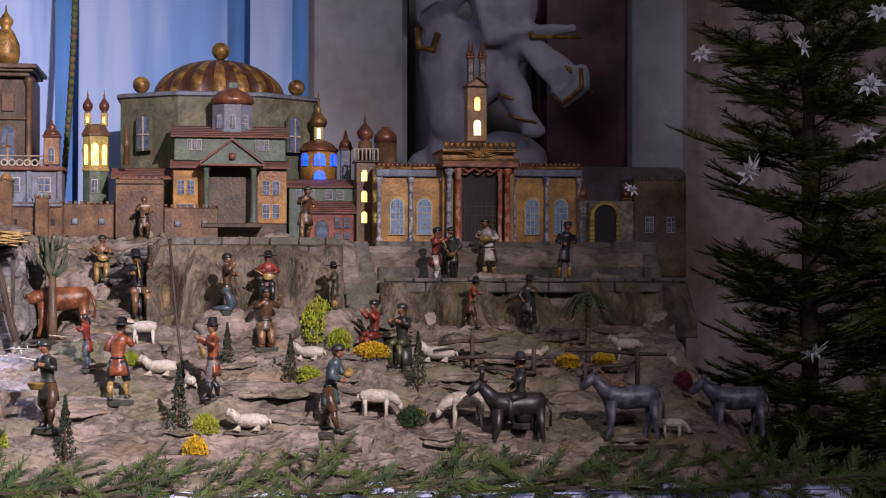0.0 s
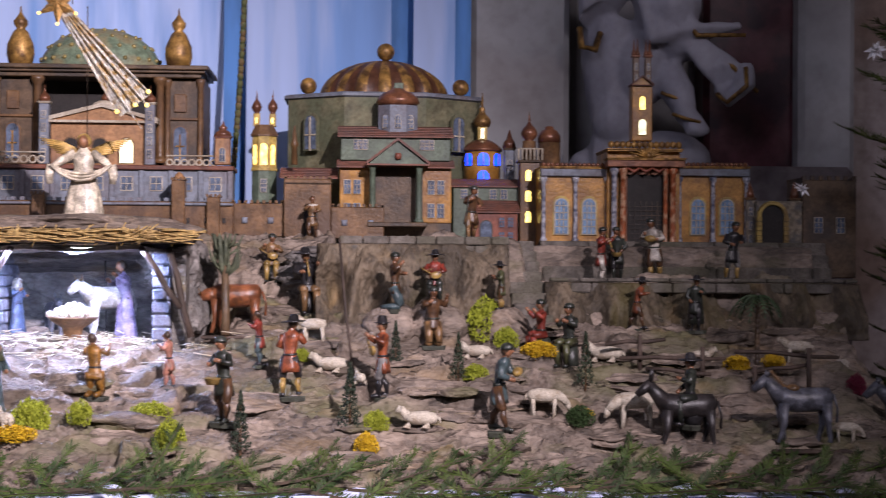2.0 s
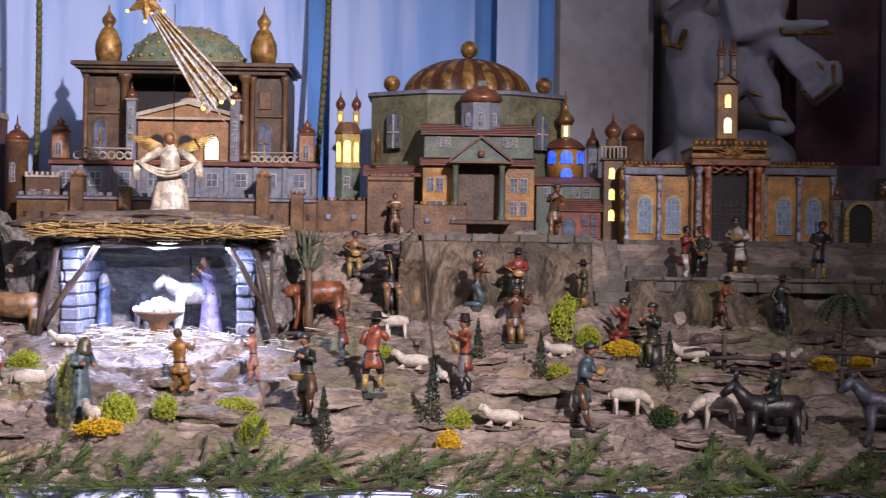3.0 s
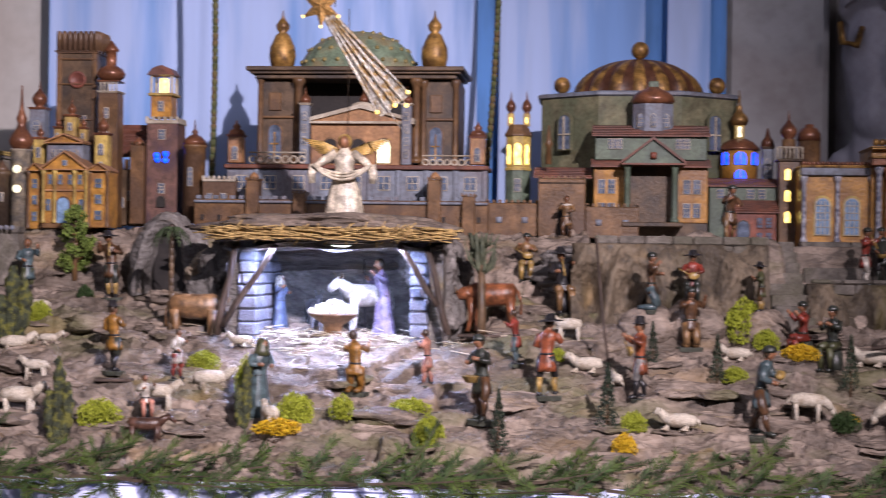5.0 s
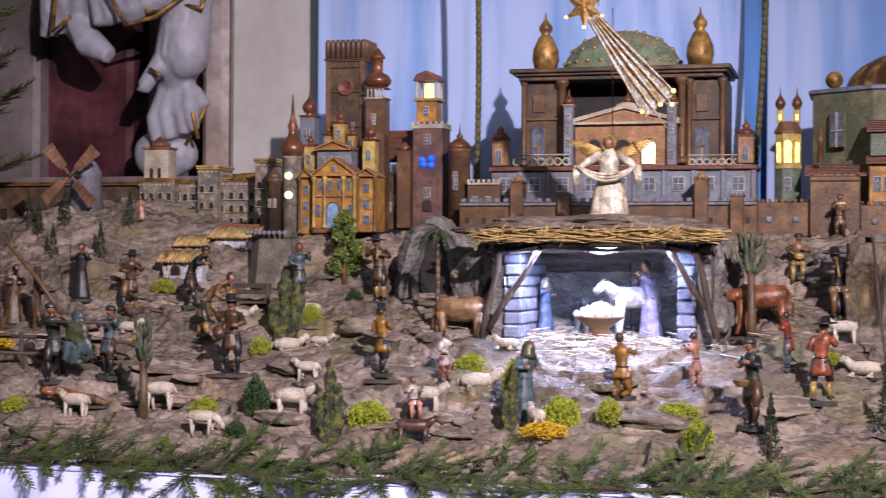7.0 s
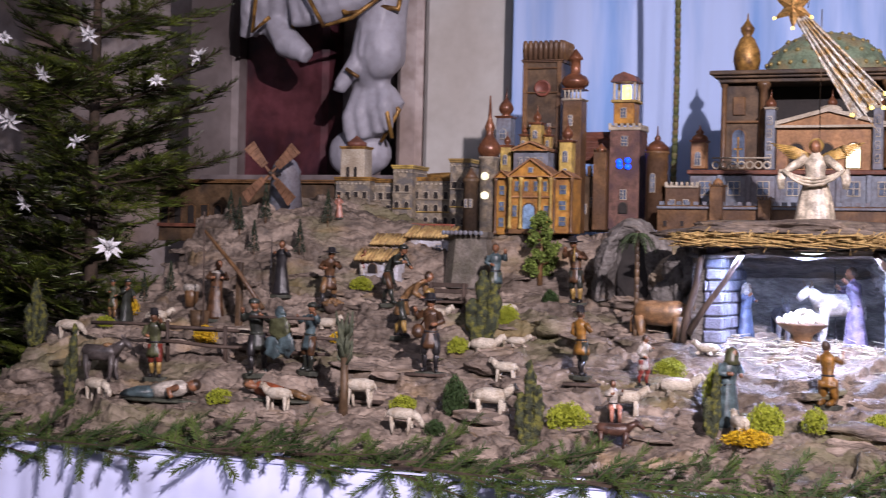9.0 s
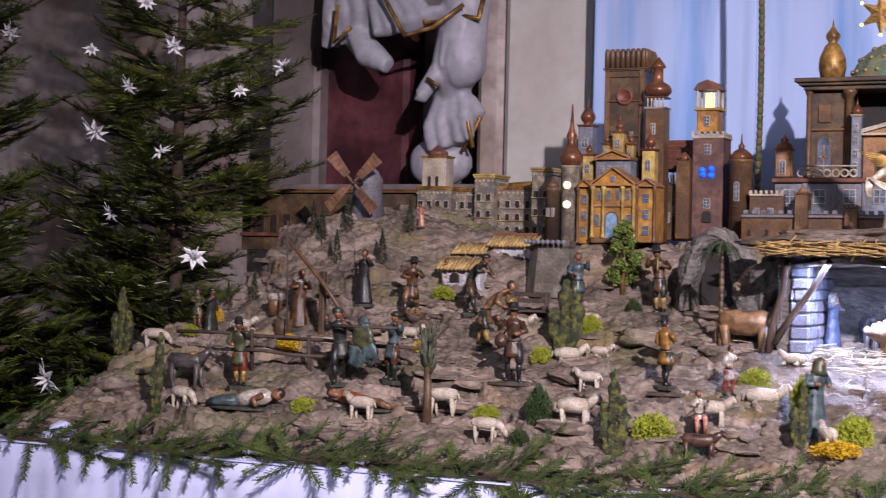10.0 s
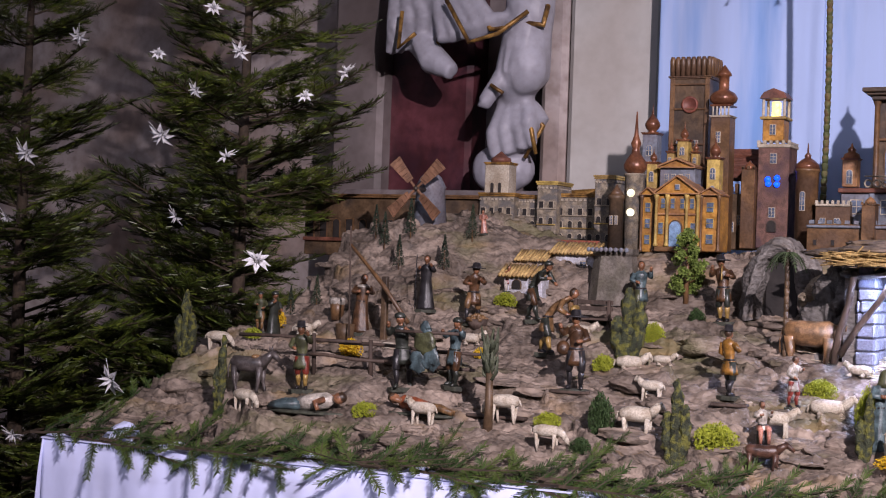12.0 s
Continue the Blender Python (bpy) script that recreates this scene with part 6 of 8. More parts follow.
def figurine(x, y, h, face, kind, coat, legs, hat="", extra="", label="", z=None, arms=0.0, gesture=None, group="carved figures", hood=None):
    """A carved and painted wooden figure as one plain shape; it looks to the front when face is 0."""
    COUNT[0] += 1
    rnd = random.Random(COUNT[0])
    bm = bmesh.new()
    j = lambda s=0.012: rnd.uniform(-s, s)
    # heights of hip, shoulder and head in parts of the whole
    hip = {"stand": 0.47, "walk": 0.46, "robe": 0.47, "kneel": 0.34, "sit": 0.34, "bend": 0.47}[kind]
    full = {"stand": 1.0, "walk": 1.0, "robe": 1.0, "kneel": 0.84, "sit": 0.84, "bend": 0.92}[kind]
    k = h / full
    lean = {"bend": 0.28, "walk": 0.05}.get(kind, 0.0)
    sh = hip + 0.33
    sh_y = -lean
    head = Vector((j(0.02), sh_y - 0.015 - lean * 0.35, sh + 0.115 - lean * 0.12))
    if kind in ("stand", "walk", "bend"):
        st = 0.13 if kind != "stand" else rnd.uniform(0.02, 0.08) * rnd.choice((-1, 1))
        wide = rnd.uniform(0.055, 0.09)
        boots = rnd.choice((1, 1, 4, 5))
        for s in (-1, 1):
            fy = s * st
            knee = (s * (wide + 0.008), 0.5 * fy - 0.03, 0.25)
            # breeches, then calf, then shoe
            tube(bm, [(s * 0.05, 0, hip + 0.03), (s * (wide - 0.002), 0.25 * fy - 0.012, 0.35), knee, (knee[0], knee[1] + 0.004, 0.225)], [0.064, 0.062, 0.05, 0.032], 8, 1)
            tube(bm, [knee, (s * wide, 0.8 * fy + 0.012, 0.16), (s * wide, fy, 0.05)], [0.036, 0.041, 0.024], 8, boots)
            tube(bm, [(s * wide, fy + 0.03, 0.03), (s * (wide + 0.01), fy - 0.03, 0.03), (s * (wide + 0.022), fy - 0.09, 0.018)], [0.03, 0.032, 0.018], 8, 4)
    elif kind == "kneel":
        for s in (-1, 1):
            tube(bm, [(s * 0.06, 0.02, hip), (s * 0.075, -0.05, 0.17), (s * 0.075, -0.09, 0.05)], [0.075, 0.065, 0.05], 8, 1)
            tube(bm, [(s * 0.075, -0.09, 0.045), (s * 0.07, 0.08, 0.04), (s * 0.06, 0.2, 0.035)], [0.05, 0.045, 0.03], 8, 1)
    elif kind == "sit":
        lathe(bm, 0, 0.05, 0, [(0.11, 0), (0.12, 0.1), (0.1, hip - 0.06)], 8, 4)
        for s in (-1, 1):
            tube(bm, [(s * 0.06, 0.04, hip), (s * 0.08, -0.1, hip - 0.01), (s * 0.085, -0.17, hip - 0.02)], [0.072, 0.06, 0.052], 8, 1)
            tube(bm, [(s * 0.085, -0.17, hip - 0.03), (s * 0.08, -0.16, 0.16), (s * 0.08, -0.15, 0.03)], [0.05, 0.042, 0.032], 8, 1)
            tube(bm, [(s * 0.08, -0.13, 0.02), (s * 0.085, -0.22, 0.016)], [0.034, 0.022], 8, 4)
    if kind == "robe":
        prof = [(0.17, 0.0), (0.165, 0.04), (0.135, 0.25), (0.11, hip), (0.098, hip + 0.1), (0.118, sh - 0.07), (0.11, sh - 0.01), (0.05, sh + 0.03), (0.034, sh + 0.06)]
    else:
        drop = {"kneel": 0.10, "sit": 0.04}.get(kind, 0.16)
        prof = [(0.105, hip - drop + 0.012), (0.13, hip - drop), (0.124, hip - drop * 0.6), (0.098, hip + 0.02), (0.08, hip + 0.08), (0.1, sh - 0.11), (0.112, sh - 0.05), (0.1, sh), (0.05, sh + 0.03), (0.034, sh + 0.06)]
    vs = lathe(bm, 0, 0, 0, prof, 16, 0, 0.72)
    for v in vs:
        f = max(0.0, (v.co.z - hip) / (sh - hip))
        v.co.y -= lean * f * f
        # folds
        a = math.atan2(v.co.y, v.co.x)
        if v.co.z < hip + 0.05:
            v.co.x *= 1 + 0.13 * math.sin(6 * a + COUNT[0])
            v.co.y *= 1 + 0.16 * math.sin(5 * a + COUNT[0])
    lathe(bm, 0, -lean * 0.04, hip + 0.05, [(0.097, 0), (0.1, 0.012), (0.097, 0.025)], 14, 4, 0.74)
    # arms
    for s in (-1, 1):
        up = gesture[0 if s < 0 else 1] if gesture else arms + rnd.uniform(-0.35, 0.45)
        el = Vector((s * 0.165, sh_y - 0.02 - 0.05 * up, sh - 0.14 + 0.08 * up))
        hd = Vector((s * (0.07 + 0.1 * abs(up) * (up > 0.6)), sh_y - 0.15 - 0.04 * up, sh - 0.17 + 0.28 * up))
        tube(bm, [(s * 0.105, sh_y + 0.005, sh - 0.025), el, el.lerp(hd, 0.65)], [0.046, 0.043, 0.034], 8, 0)
        tube(bm, [el.lerp(hd, 0.6), hd], [0.026, 0.026], 8, 2)
        ball(bm, hd, 0.028, 2, 8)
    # head with hair, and its hat
    tube(bm, [(0, sh_y * 0.95, sh), (head.x, head.y + 0.01, head.z - 0.04)], [0.04, 0.036], 8, 2)
    ball(bm, head, 0.066, 2, 12, (0.86, 1.0, 1.12))
    ball(bm, head + Vector((0, -0.066, -0.008)), 0.014, 2, 6)
    ball(bm, head + Vector((0, 0.016, 0.014)), 0.068, 3, 12, (0.95, 0.95, 1.08))
    if hat == "wide":
        lathe(bm, head.x, head.y + 0.005, head.z + 0.035, [(0.155, -0.012), (0.165, 0.0), (0.085, 0.012), (0.07, 0.02), (0.06, 0.075), (0.03, 0.09)], 16, 4)
    elif hat == "tall":
        lathe(bm, head.x, head.y + 0.005, head.z + 0.035, [(0.10, 0.0), (0.105, 0.006), (0.066, 0.012), (0.058, 0.09), (0.04, 0.1)], 14, 4)
    elif hat == "cap":
        lathe(bm, head.x, head.y + 0.005, head.z + 0.02, [(0.078, 0), (0.08, 0.015), (0.065, 0.05), (0.025, 0.07)], 12, 4)
    if hood or extra == "hood":
        lathe(bm, head.x, head.y + 0.02, sh - 0.02, [(0.115, 0), (0.09, 0.06), (0.085, 0.13), (0.07, 0.185), (0.03, 0.215)], 14, 5)
    if extra == "staff":
        tube(bm, [(-0.16, sh_y - 0.16, 0.0), (-0.15, sh_y - 0.15, 1.0)], 0.009, 6, 4)
    if extra == "flute":
        tube(bm, [(0.0, sh_y - 0.08, head.z - 0.03), (0.0, sh_y - 0.2, sh - 0.16)], [0.008, 0.016], 8, 5)
    if extra == "sack":
        ball(bm, (-0.17, 0.0, hip + 0.06), 0.1, 5, 12, (0.9, 0.8, 1.0))
        tube(bm, [(-0.14, 0, hip + 0.14), (0.0, -0.1, sh - 0.04), (0.1, -0.02, sh)], 0.012, 6, 5)
    if extra == "basket":
        lathe(bm, 0.0, sh_y - 0.2, hip - 0.02, [(0.07, 0), (0.1, 0.07), (0.105, 0.075), (0.09, 0.07)], 12, 5)
    if extra == "bundle":
        ball(bm, (0, sh_y - 0.16, hip + 0.2), 0.07, 5, 10, (1.4, 0.8, 0.8))
    if extra == "lute":
        ball(bm, (0.02, sh_y - 0.14, hip + 0.13), 0.075, 5, 10, (1.3, 0.5, 0.9))
        tube(bm, [(-0.05, sh_y - 0.15, hip + 0.15), (-0.24, sh_y - 0.12, hip + 0.26)], 0.013, 6, 5)
    if extra == "collar":
        lathe(bm, 0, sh_y, sh - 0.03, [(0.13, 0), (0.12, 0.02), (0.06, 0.05)], 12, 5, 0.8)
    if extra == "cape":
        vs = lathe(bm, 0, 0.05, 0.12, [(0.16, 0), (0.15, 0.2), (0.13, 0.5), (0.09, sh - 0.11)], 12, 5, 0.55)
    # the body's swing over the hips
    sway, stoop, twist = rnd.uniform(-0.10, 0.10), rnd.uniform(-0.03, 0.12), rnd.uniform(-0.35, 0.35)
    for v in bm.verts:
        f = max(0.0, v.co.z - hip)
        a = twist * min(1.0, f / 0.3)
        v.co.x, v.co.y = v.co.x * math.cos(a) - v.co.y * math.sin(a) + sway * f, v.co.x * math.sin(a) + v.co.y * math.cos(a) - stoop * f
    # base board
    lathe(bm, 0, 0, -0.06, [(0.2, 0), (0.21, 0.055), (0.205, 0.062)], 7, 6, 0.62, turn=rnd.random(), smooth=False)
    # carving marks
    for v in bm.verts:
        v.co += 0.006 * Vector((noise.noise(v.co * 19 + Vector((COUNT[0], 0, 0))), noise.noise(v.co * 19 + Vector((0, COUNT[0], 0))), 0))
    bmesh.ops.transform(bm, matrix=Matrix.Diagonal((k, k, k, 1)), verts=bm.verts)
    second = PAINTS["white"] if extra == "collar" else hood and PAINTS[hood] or PAINTS["gold"] if extra not in ("cape", "sack") else PAINTS["brown"] if extra == "sack" else PAINTS["dark"]
    ob = solid("carved_figurine", bm, [PAINTS[coat], PAINTS[legs], SKIN, HAIR, PAINTS["black"] if hat != "cap" else PAINTS["dark"], second, BASE_PAINT], label or "small carved and painted wooden %s figurine on a base board" % {"stand": "standing", "walk": "walking", "robe": "robed", "kneel": "kneeling", "sit": "seated", "bend": "stooping"}[kind], "figurine", group)
    STANDING.append((x, y))
    ob.matrix_world = Matrix.Translation((x, y, (ground(x, y) + 0.004) if z is None else z)) @ Matrix.Rotation(radians(face), 4, "Z") @ Matrix.Rotation(rnd.uniform(-0.05, 0.05), 4, "Y")
    return ob


def fig(xy, h, *a, **kw):
    return figurine(xy[0], xy[1], h, *a, **kw)


fig((0.249, 3.134), 0.181, 60, "walk", "teal", "brown", "cap", "bundle")
fig((0.013, 3.294), 0.167, -75, "stand", "orange", "grey", "tall", "lute", arms=0.3)
fig((-0.181, 3.298), 0.168, 165, "stand", "orange", "black", "wide", arms=0.2)
fig((-0.255, 3.428), 0.12, -110, "stand", "red", "teal", "", arms=0.5)
fig((-0.31, 3.148), 0.174, -35, "stand", "dark", "brown", "cap", "basket")
fig((-0.256, 3.888), 0.117, 0, "sit", "tan", "gold", "cap", "lute", arms=0.3)
fig((-0.16, 3.736), 0.148, 15, "sit", "black", "tan", "wide", "flute", arms=0.5)
def perch(x, y, z, h, *a, **kw):
    """A figure on a rock that is set into the slope."""
    boulder("rock", x, y + 0.02, z - 0.052, 0.075, 0.06, 0.056, x * 9, "grey-brown rock that carries a figurine", ROCK, 0.25, 4)
    return figurine(x, y, h, *a, z=z, **kw)


perch(0.047, 3.6, 1.382, 0.128, 80, "kneel", "brown", "teal", "cap", arms=0.4)
perch(0.14, 3.6, 1.397, 0.115, 0, "sit", "red", "dark", "wide", "lute", arms=0.3)
perch(0.295, 3.6, 1.381, 0.111, -80, "stand", "green", "brown", "wide")
fig((0.133, 3.54), 0.131, 10, "kneel", "brown", "tan", "cap", arms=0.5)
fig((0.378, 3.512), 0.126, -70, "sit", "red", "red", "cap", arms=0.6)
fig((0.437, 3.464), 0.138, -45, "sit", "dark", "green", "cap", arms=0.3)
fig((0.62, 3.626), 0.121, 80, "walk", "orange", "brown", "wide", arms=0.4)
fig((0.758, 3.612), 0.127, -20, "stand", "dark", "black", "wide", "cape")
fig((0.563, 3.81), 0.141, 70, "stand", "red", "white", "cap", "flute", arms=0.6)
fig((0.617, 3.88), 0.137, -10, "stand", "dark", "black", "cap", "basket")
fig((0.714, 3.88), 0.16, -20, "stand", "white", "brown", "cap", "bundle", arms=0.3)
fig((0.883, 3.776), 0.147, 20, "stand", "black", "grey", "cap", "staff")
fig((0.237, 3.778), 0.138, 10, "walk", "brown", "tan", "cap", "staff", gesture=(0.5, 0.0))
figurine(-0.158, 4.05, 0.116, 0, "stand", "tan", "brown", "", "collar")
fig((-0.775, 3.17), 0.165, 55, "robe", "teal", "teal", "", "hood", arms=0.4, hood="green")
fig((-0.593, 3.292), 0.129, 175, "kneel", "mustard", "mustard", "", gesture=(0.75, 0.75))
fig((-0.442, 3.338), 0.122, -85, "stand", "pink", "pink", "", arms=0.3)
fig((-1.133, 3.32), 0.149, 160, "stand", "mustard", "dark", "tall")
fig((-0.994, 3.328), 0.112, 60, "stand", "white", "red", "")
fig((-1.006, 3.138), 0.088, 30, "sit", "white", "pink", "", arms=0.2)
fig((-1.29, 3.79), 0.164, 0, "stand", "brown", "dark", "wide", "flute", arms=0.5)
fig((-1.517, 3.806), 0.152, 40, "stand", "teal", "green", "", gesture=(0.0, 0.9))
fig((-1.493, 3.314), 0.176, 15, "stand", "brown", "black", "wide", "sack", arms=0.3)
fig((-1.66, 3.526), 0.156, 75, "bend", "tan", "dark", "", "bundle")
fig((-1.768, 3.692), 0.146, 80, "bend", "dark", "brown", "cap")
fig((-1.923, 3.65), 0.154, 15, "walk", "brown", "tan", "wide", arms=0.1)
fig((-2.069, 3.666), 0.145, 10, "robe", "black", "black", "", "staff", arms=0.4)
fig((-2.217, 3.578), 0.156, 20, "robe", "brown", "red", "", "collar")
fig((-1.902, 3.244), 0.177, 30, "stand", "dark", "black", "cap", arms=0.8)
fig((-1.784, 3.27), 0.162, -20, "stand", "teal", "brown", "cap", arms=0.6)
fig((-2.158, 3.204), 0.159, 25, "stand", "green", "red", "tall", gesture=(0.0, 0.9))
fig((-2.499, 3.524), 0.107, 20, "stand", "green", "tan", "cap")
fig((-2.452, 3.522), 0.134, 70, "robe", "dark", "gold", "cap", arms=0.3)
fig((-1.911, 3.844), 0.068, 40, "kneel", "red", "white", "")
fig((-2.051, 3.976), 0.067, 20, "robe", "pink", "white", "")
# the family in the stable
figurine(-0.843, 3.70, 0.134, 55, "robe", "blue", "red", "", "", "carved mother figurine in blue with a pale veil beside the manger", arms=0.4, hood="white")
figurine(-0.588, 3.70, 0.196, -40, "robe", "violet", "brown", "", "staff", "carved standing father figurine in a violet robe with a staff", arms=0.4)


def lying_figure(x, y, length, face, coat, legs, label):
    COUNT[0] += 1
    bm = bmesh.new()
    tube(bm, [(-0.5, 0.02, 0.05), (-0.3, -0.04, 0.09), (-0.08, 0, 0.08)], [0.035, 0.055, 0.075], 10, 1)
    tube(bm, [(-0.48, -0.08, 0.04), (-0.28, -0.1, 0.07), (-0.08, -0.02, 0.08)], [0.03, 0.05, 0.07], 10, 1)
    tube(bm, [(-0.12, 0, 0.08), (0.05, 0, 0.11), (0.22, 0.01, 0.14), (0.28, 0.01, 0.15)], [0.09, 0.1, 0.09, 0.04], 12, 0)
    tube(bm, [(0.2, -0.06, 0.15), (0.14, -0.16, 0.12), (0.2, -0.2, 0.05)], [0.04, 0.035, 0.025], 8, 2)
    tube(bm, [(0.2, 0.08, 0.15), (0.32, 0.12, 0.18), (0.4, 0.04, 0.16)], [0.04, 0.035, 0.025], 8, 2)
    ball(bm, (0.36, 0, 0.17), 0.065, 2, 12, (1.1, 1, 1))
    ball(bm, (0.385, 0.01, 0.18), 0.064, 3, 12)
    lathe(bm, 0, 0, -0.02, [(0.5, 0), (0.52, 0.02), (0.48, 0.035)], 14, 4, 0.32)
    bmesh.ops.transform(bm, matrix=Matrix.Scale(length, 4), verts=bm.verts)
    ob = solid("carved_figurine", bm, [PAINTS[coat], PAINTS[legs], SKIN, HAIR, BASE_PAINT], label, "figurine", "carved figures")
    ob.matrix_world = Matrix.Translation((x, y, ground(x, y) + 0.006)) @ Matrix.Rotation(radians(face), 4, "Z")


lying_figure(-2.082, 3.122, 0.21, 4, "white", "teal", "carved sleeping figurine in white shirt and red hose")
lying_figure(-1.813, 3.158, 0.182, 176, "orange", "tan", "carved sleeping figurine in a rust jacket")

WOOL = mat("cream_wool_paint", (0.58, 0.52, 0.42), 0.8, 0.15, 60, 0.8, other=(0.42, 0.35, 0.26), mix_scale=40, dist=0.003)
HIDE = {"cow": paint("chestnut_hide_paint", (0.24, 0.085, 0.035)), "ox": paint("tan_hide_paint", (0.27, 0.15, 0.07)), "black": paint("black_hide_paint", (0.035, 0.03, 0.03)),
        "grey": paint("blue_grey_hide_paint", (0.12, 0.125, 0.15)), "white": paint("white_hide_paint", (0.55, 0.52, 0.48)), "dog": paint("brown_dog_paint", (0.09, 0.045, 0.03)), "dun": paint("dun_hide_paint", (0.10, 0.085, 0.08))}


def sheep(x, y, w, face, pose_of="stand", label="", z=None):
    """A carved sheep, w long; it looks to the right when face is 0."""
    COUNT[0] += 1
    bm = bmesh.new()
    leg = {"stand": 0.30, "graze": 0.30, "lie": 0.0}[pose_of]
    tube(bm, [(-0.42, 0, leg + 0.22), (-0.36, 0, leg + 0.23), (-0.15, 0, leg + 0.24), (0.1, 0, leg + 0.23), (0.24, 0, leg + 0.25), (0.31, 0, leg + 0.27)], [0.06, 0.15, 0.195, 0.19, 0.16, 0.09], 14, 0, 0.85)
    hd = Vector((0.5, 0, leg + 0.04)) if pose_of == "graze" else Vector((0.44, 0, leg + 0.46))
    nk = Vector((0.3, 0, leg + 0.28))
    tube(bm, [nk - Vector((0.06, 0, 0.03)), nk.lerp(hd, 0.5), hd], [0.13, 0.1, 0.075], 10, 0)
    d = Vector((0.10, 0, -0.11)) if pose_of != "graze" else Vector((0.05, 0, -0.14))
    tube(bm, [hd - d * 0.2, hd + d * 0.5, hd + d], [0.075, 0.065, 0.036], 10, 0)
    for s in (-1, 1):
        tube(bm, [hd + Vector((-0.02, s * 0.055, 0.03)), hd + Vector((-0.05, s * 0.13, 0.01))], [0.026, 0.012], 6, 0, 0.5)
    tube(bm, [(-0.43, 0, leg + 0.27), (-0.49, 0, leg + 0.12)], [0.035, 0.02], 6, 0)
    if leg:
        for lx in (-0.3, 0.2):
            for s in (-1, 1):
                o = 0.04 * s * (1 if lx > 0 else -1)
                tube(bm, [(lx, s * 0.09, leg + 0.16), (lx + o * 0.4, s * 0.095, leg * 0.55), (lx + o, s * 0.095, 0)], [0.06, 0.036, 0.03], 8, 0)
    else:
        for lx in (-0.22, 0.22):
            for s in (-1, 1):
                tube(bm, [(lx, s * 0.14, 0.1), (lx + 0.13, s * 0.2, 0.04), (lx - 0.02, s * 0.2, 0.03)], [0.06, 0.035, 0.028], 8, 0)
    for v in bm.verts:
        q = v.co * 16 + Vector((COUNT[0], 0, 0))
        v.co += v.co.normalized() * 0.014 * noise.noise(q)
    bmesh.ops.transform(bm, matrix=Matrix.Scale(w, 4), verts=bm.verts)
    ob = solid("sheep_figurine", bm, WOOL, label or "cream carved wooden sheep figurine, %s" % {"stand": "standing on the hillside", "graze": "grazing with lowered head", "lie": "lying on the hillside"}[pose_of], "sheep figurine", "flock of carved sheep")
    ob.matrix_world = Matrix.Translation((x, y, ground(x, y) + 0.001 if z is None else z)) @ Matrix.Rotation(radians(face), 4, "Z")


def flock(xy, w, face, pose_of="stand"):
    sheep(xy[0], xy[1], w, face, pose_of)


flock((-0.144, 3.58), 0.08, 170)
flock((-0.099, 3.436), 0.089, 175, "lie")
flock((0.087, 3.148), 0.089, 175, "lie")
flock((0.354, 3.218), 0.092, 0, "graze")
flock((0.532, 3.178), 0.108, 185, "graze")
flock((0.23, 3.498), 0.077, 170, "lie")
flock((0.52, 3.468), 0.092, 170, "lie")
flock((0.962, 3.478), 0.079, 165, "stand")
flock((0.962, 3.11), 0.061, -20, "graze")
flock((1.065, 3.47), 0.058, 95, "lie")
flock((-0.035, 3.336), 0.063, 100, "lie")
flock((0.743, 3.476), 0.067, 10, "lie")
flock((-1.615, 3.658), 0.083, 0, "lie")
flock((-1.418, 3.482), 0.089, 10, "lie")
flock((-1.354, 3.53), 0.062, 5, "lie")
flock((-1.313, 3.32), 0.072, 175, "stand")
flock((-1.276, 3.144), 0.102, 5, "stand")
flock((-1.596, 3.148), 0.092, 180, "graze")
flock((-1.782, 3.114), 0.085, 175, "stand")
flock((-1.445, 3.052), 0.081, 5, "graze")
flock((-0.912, 3.326), 0.102, 5, "lie")
flock((-0.889, 3.49), 0.067, 175, "lie")
flock((-0.988, 3.18), 0.086, 10, "stand")
flock((-0.735, 3.085), 0.081, 120, "stand")
flock((-1.446, 3.7), 0.065, 175, "graze")
flock((-2.244, 3.09), 0.084, -15, "graze")
flock((-2.543, 3.4), 0.081, 10, "graze")
flock((-2.343, 3.51), 0.078, 10, "lie")
flock((-2.062, 3.468), 0.063, 0, "lie")
flock((-1.879, 3.568), 0.075, 0, "lie")


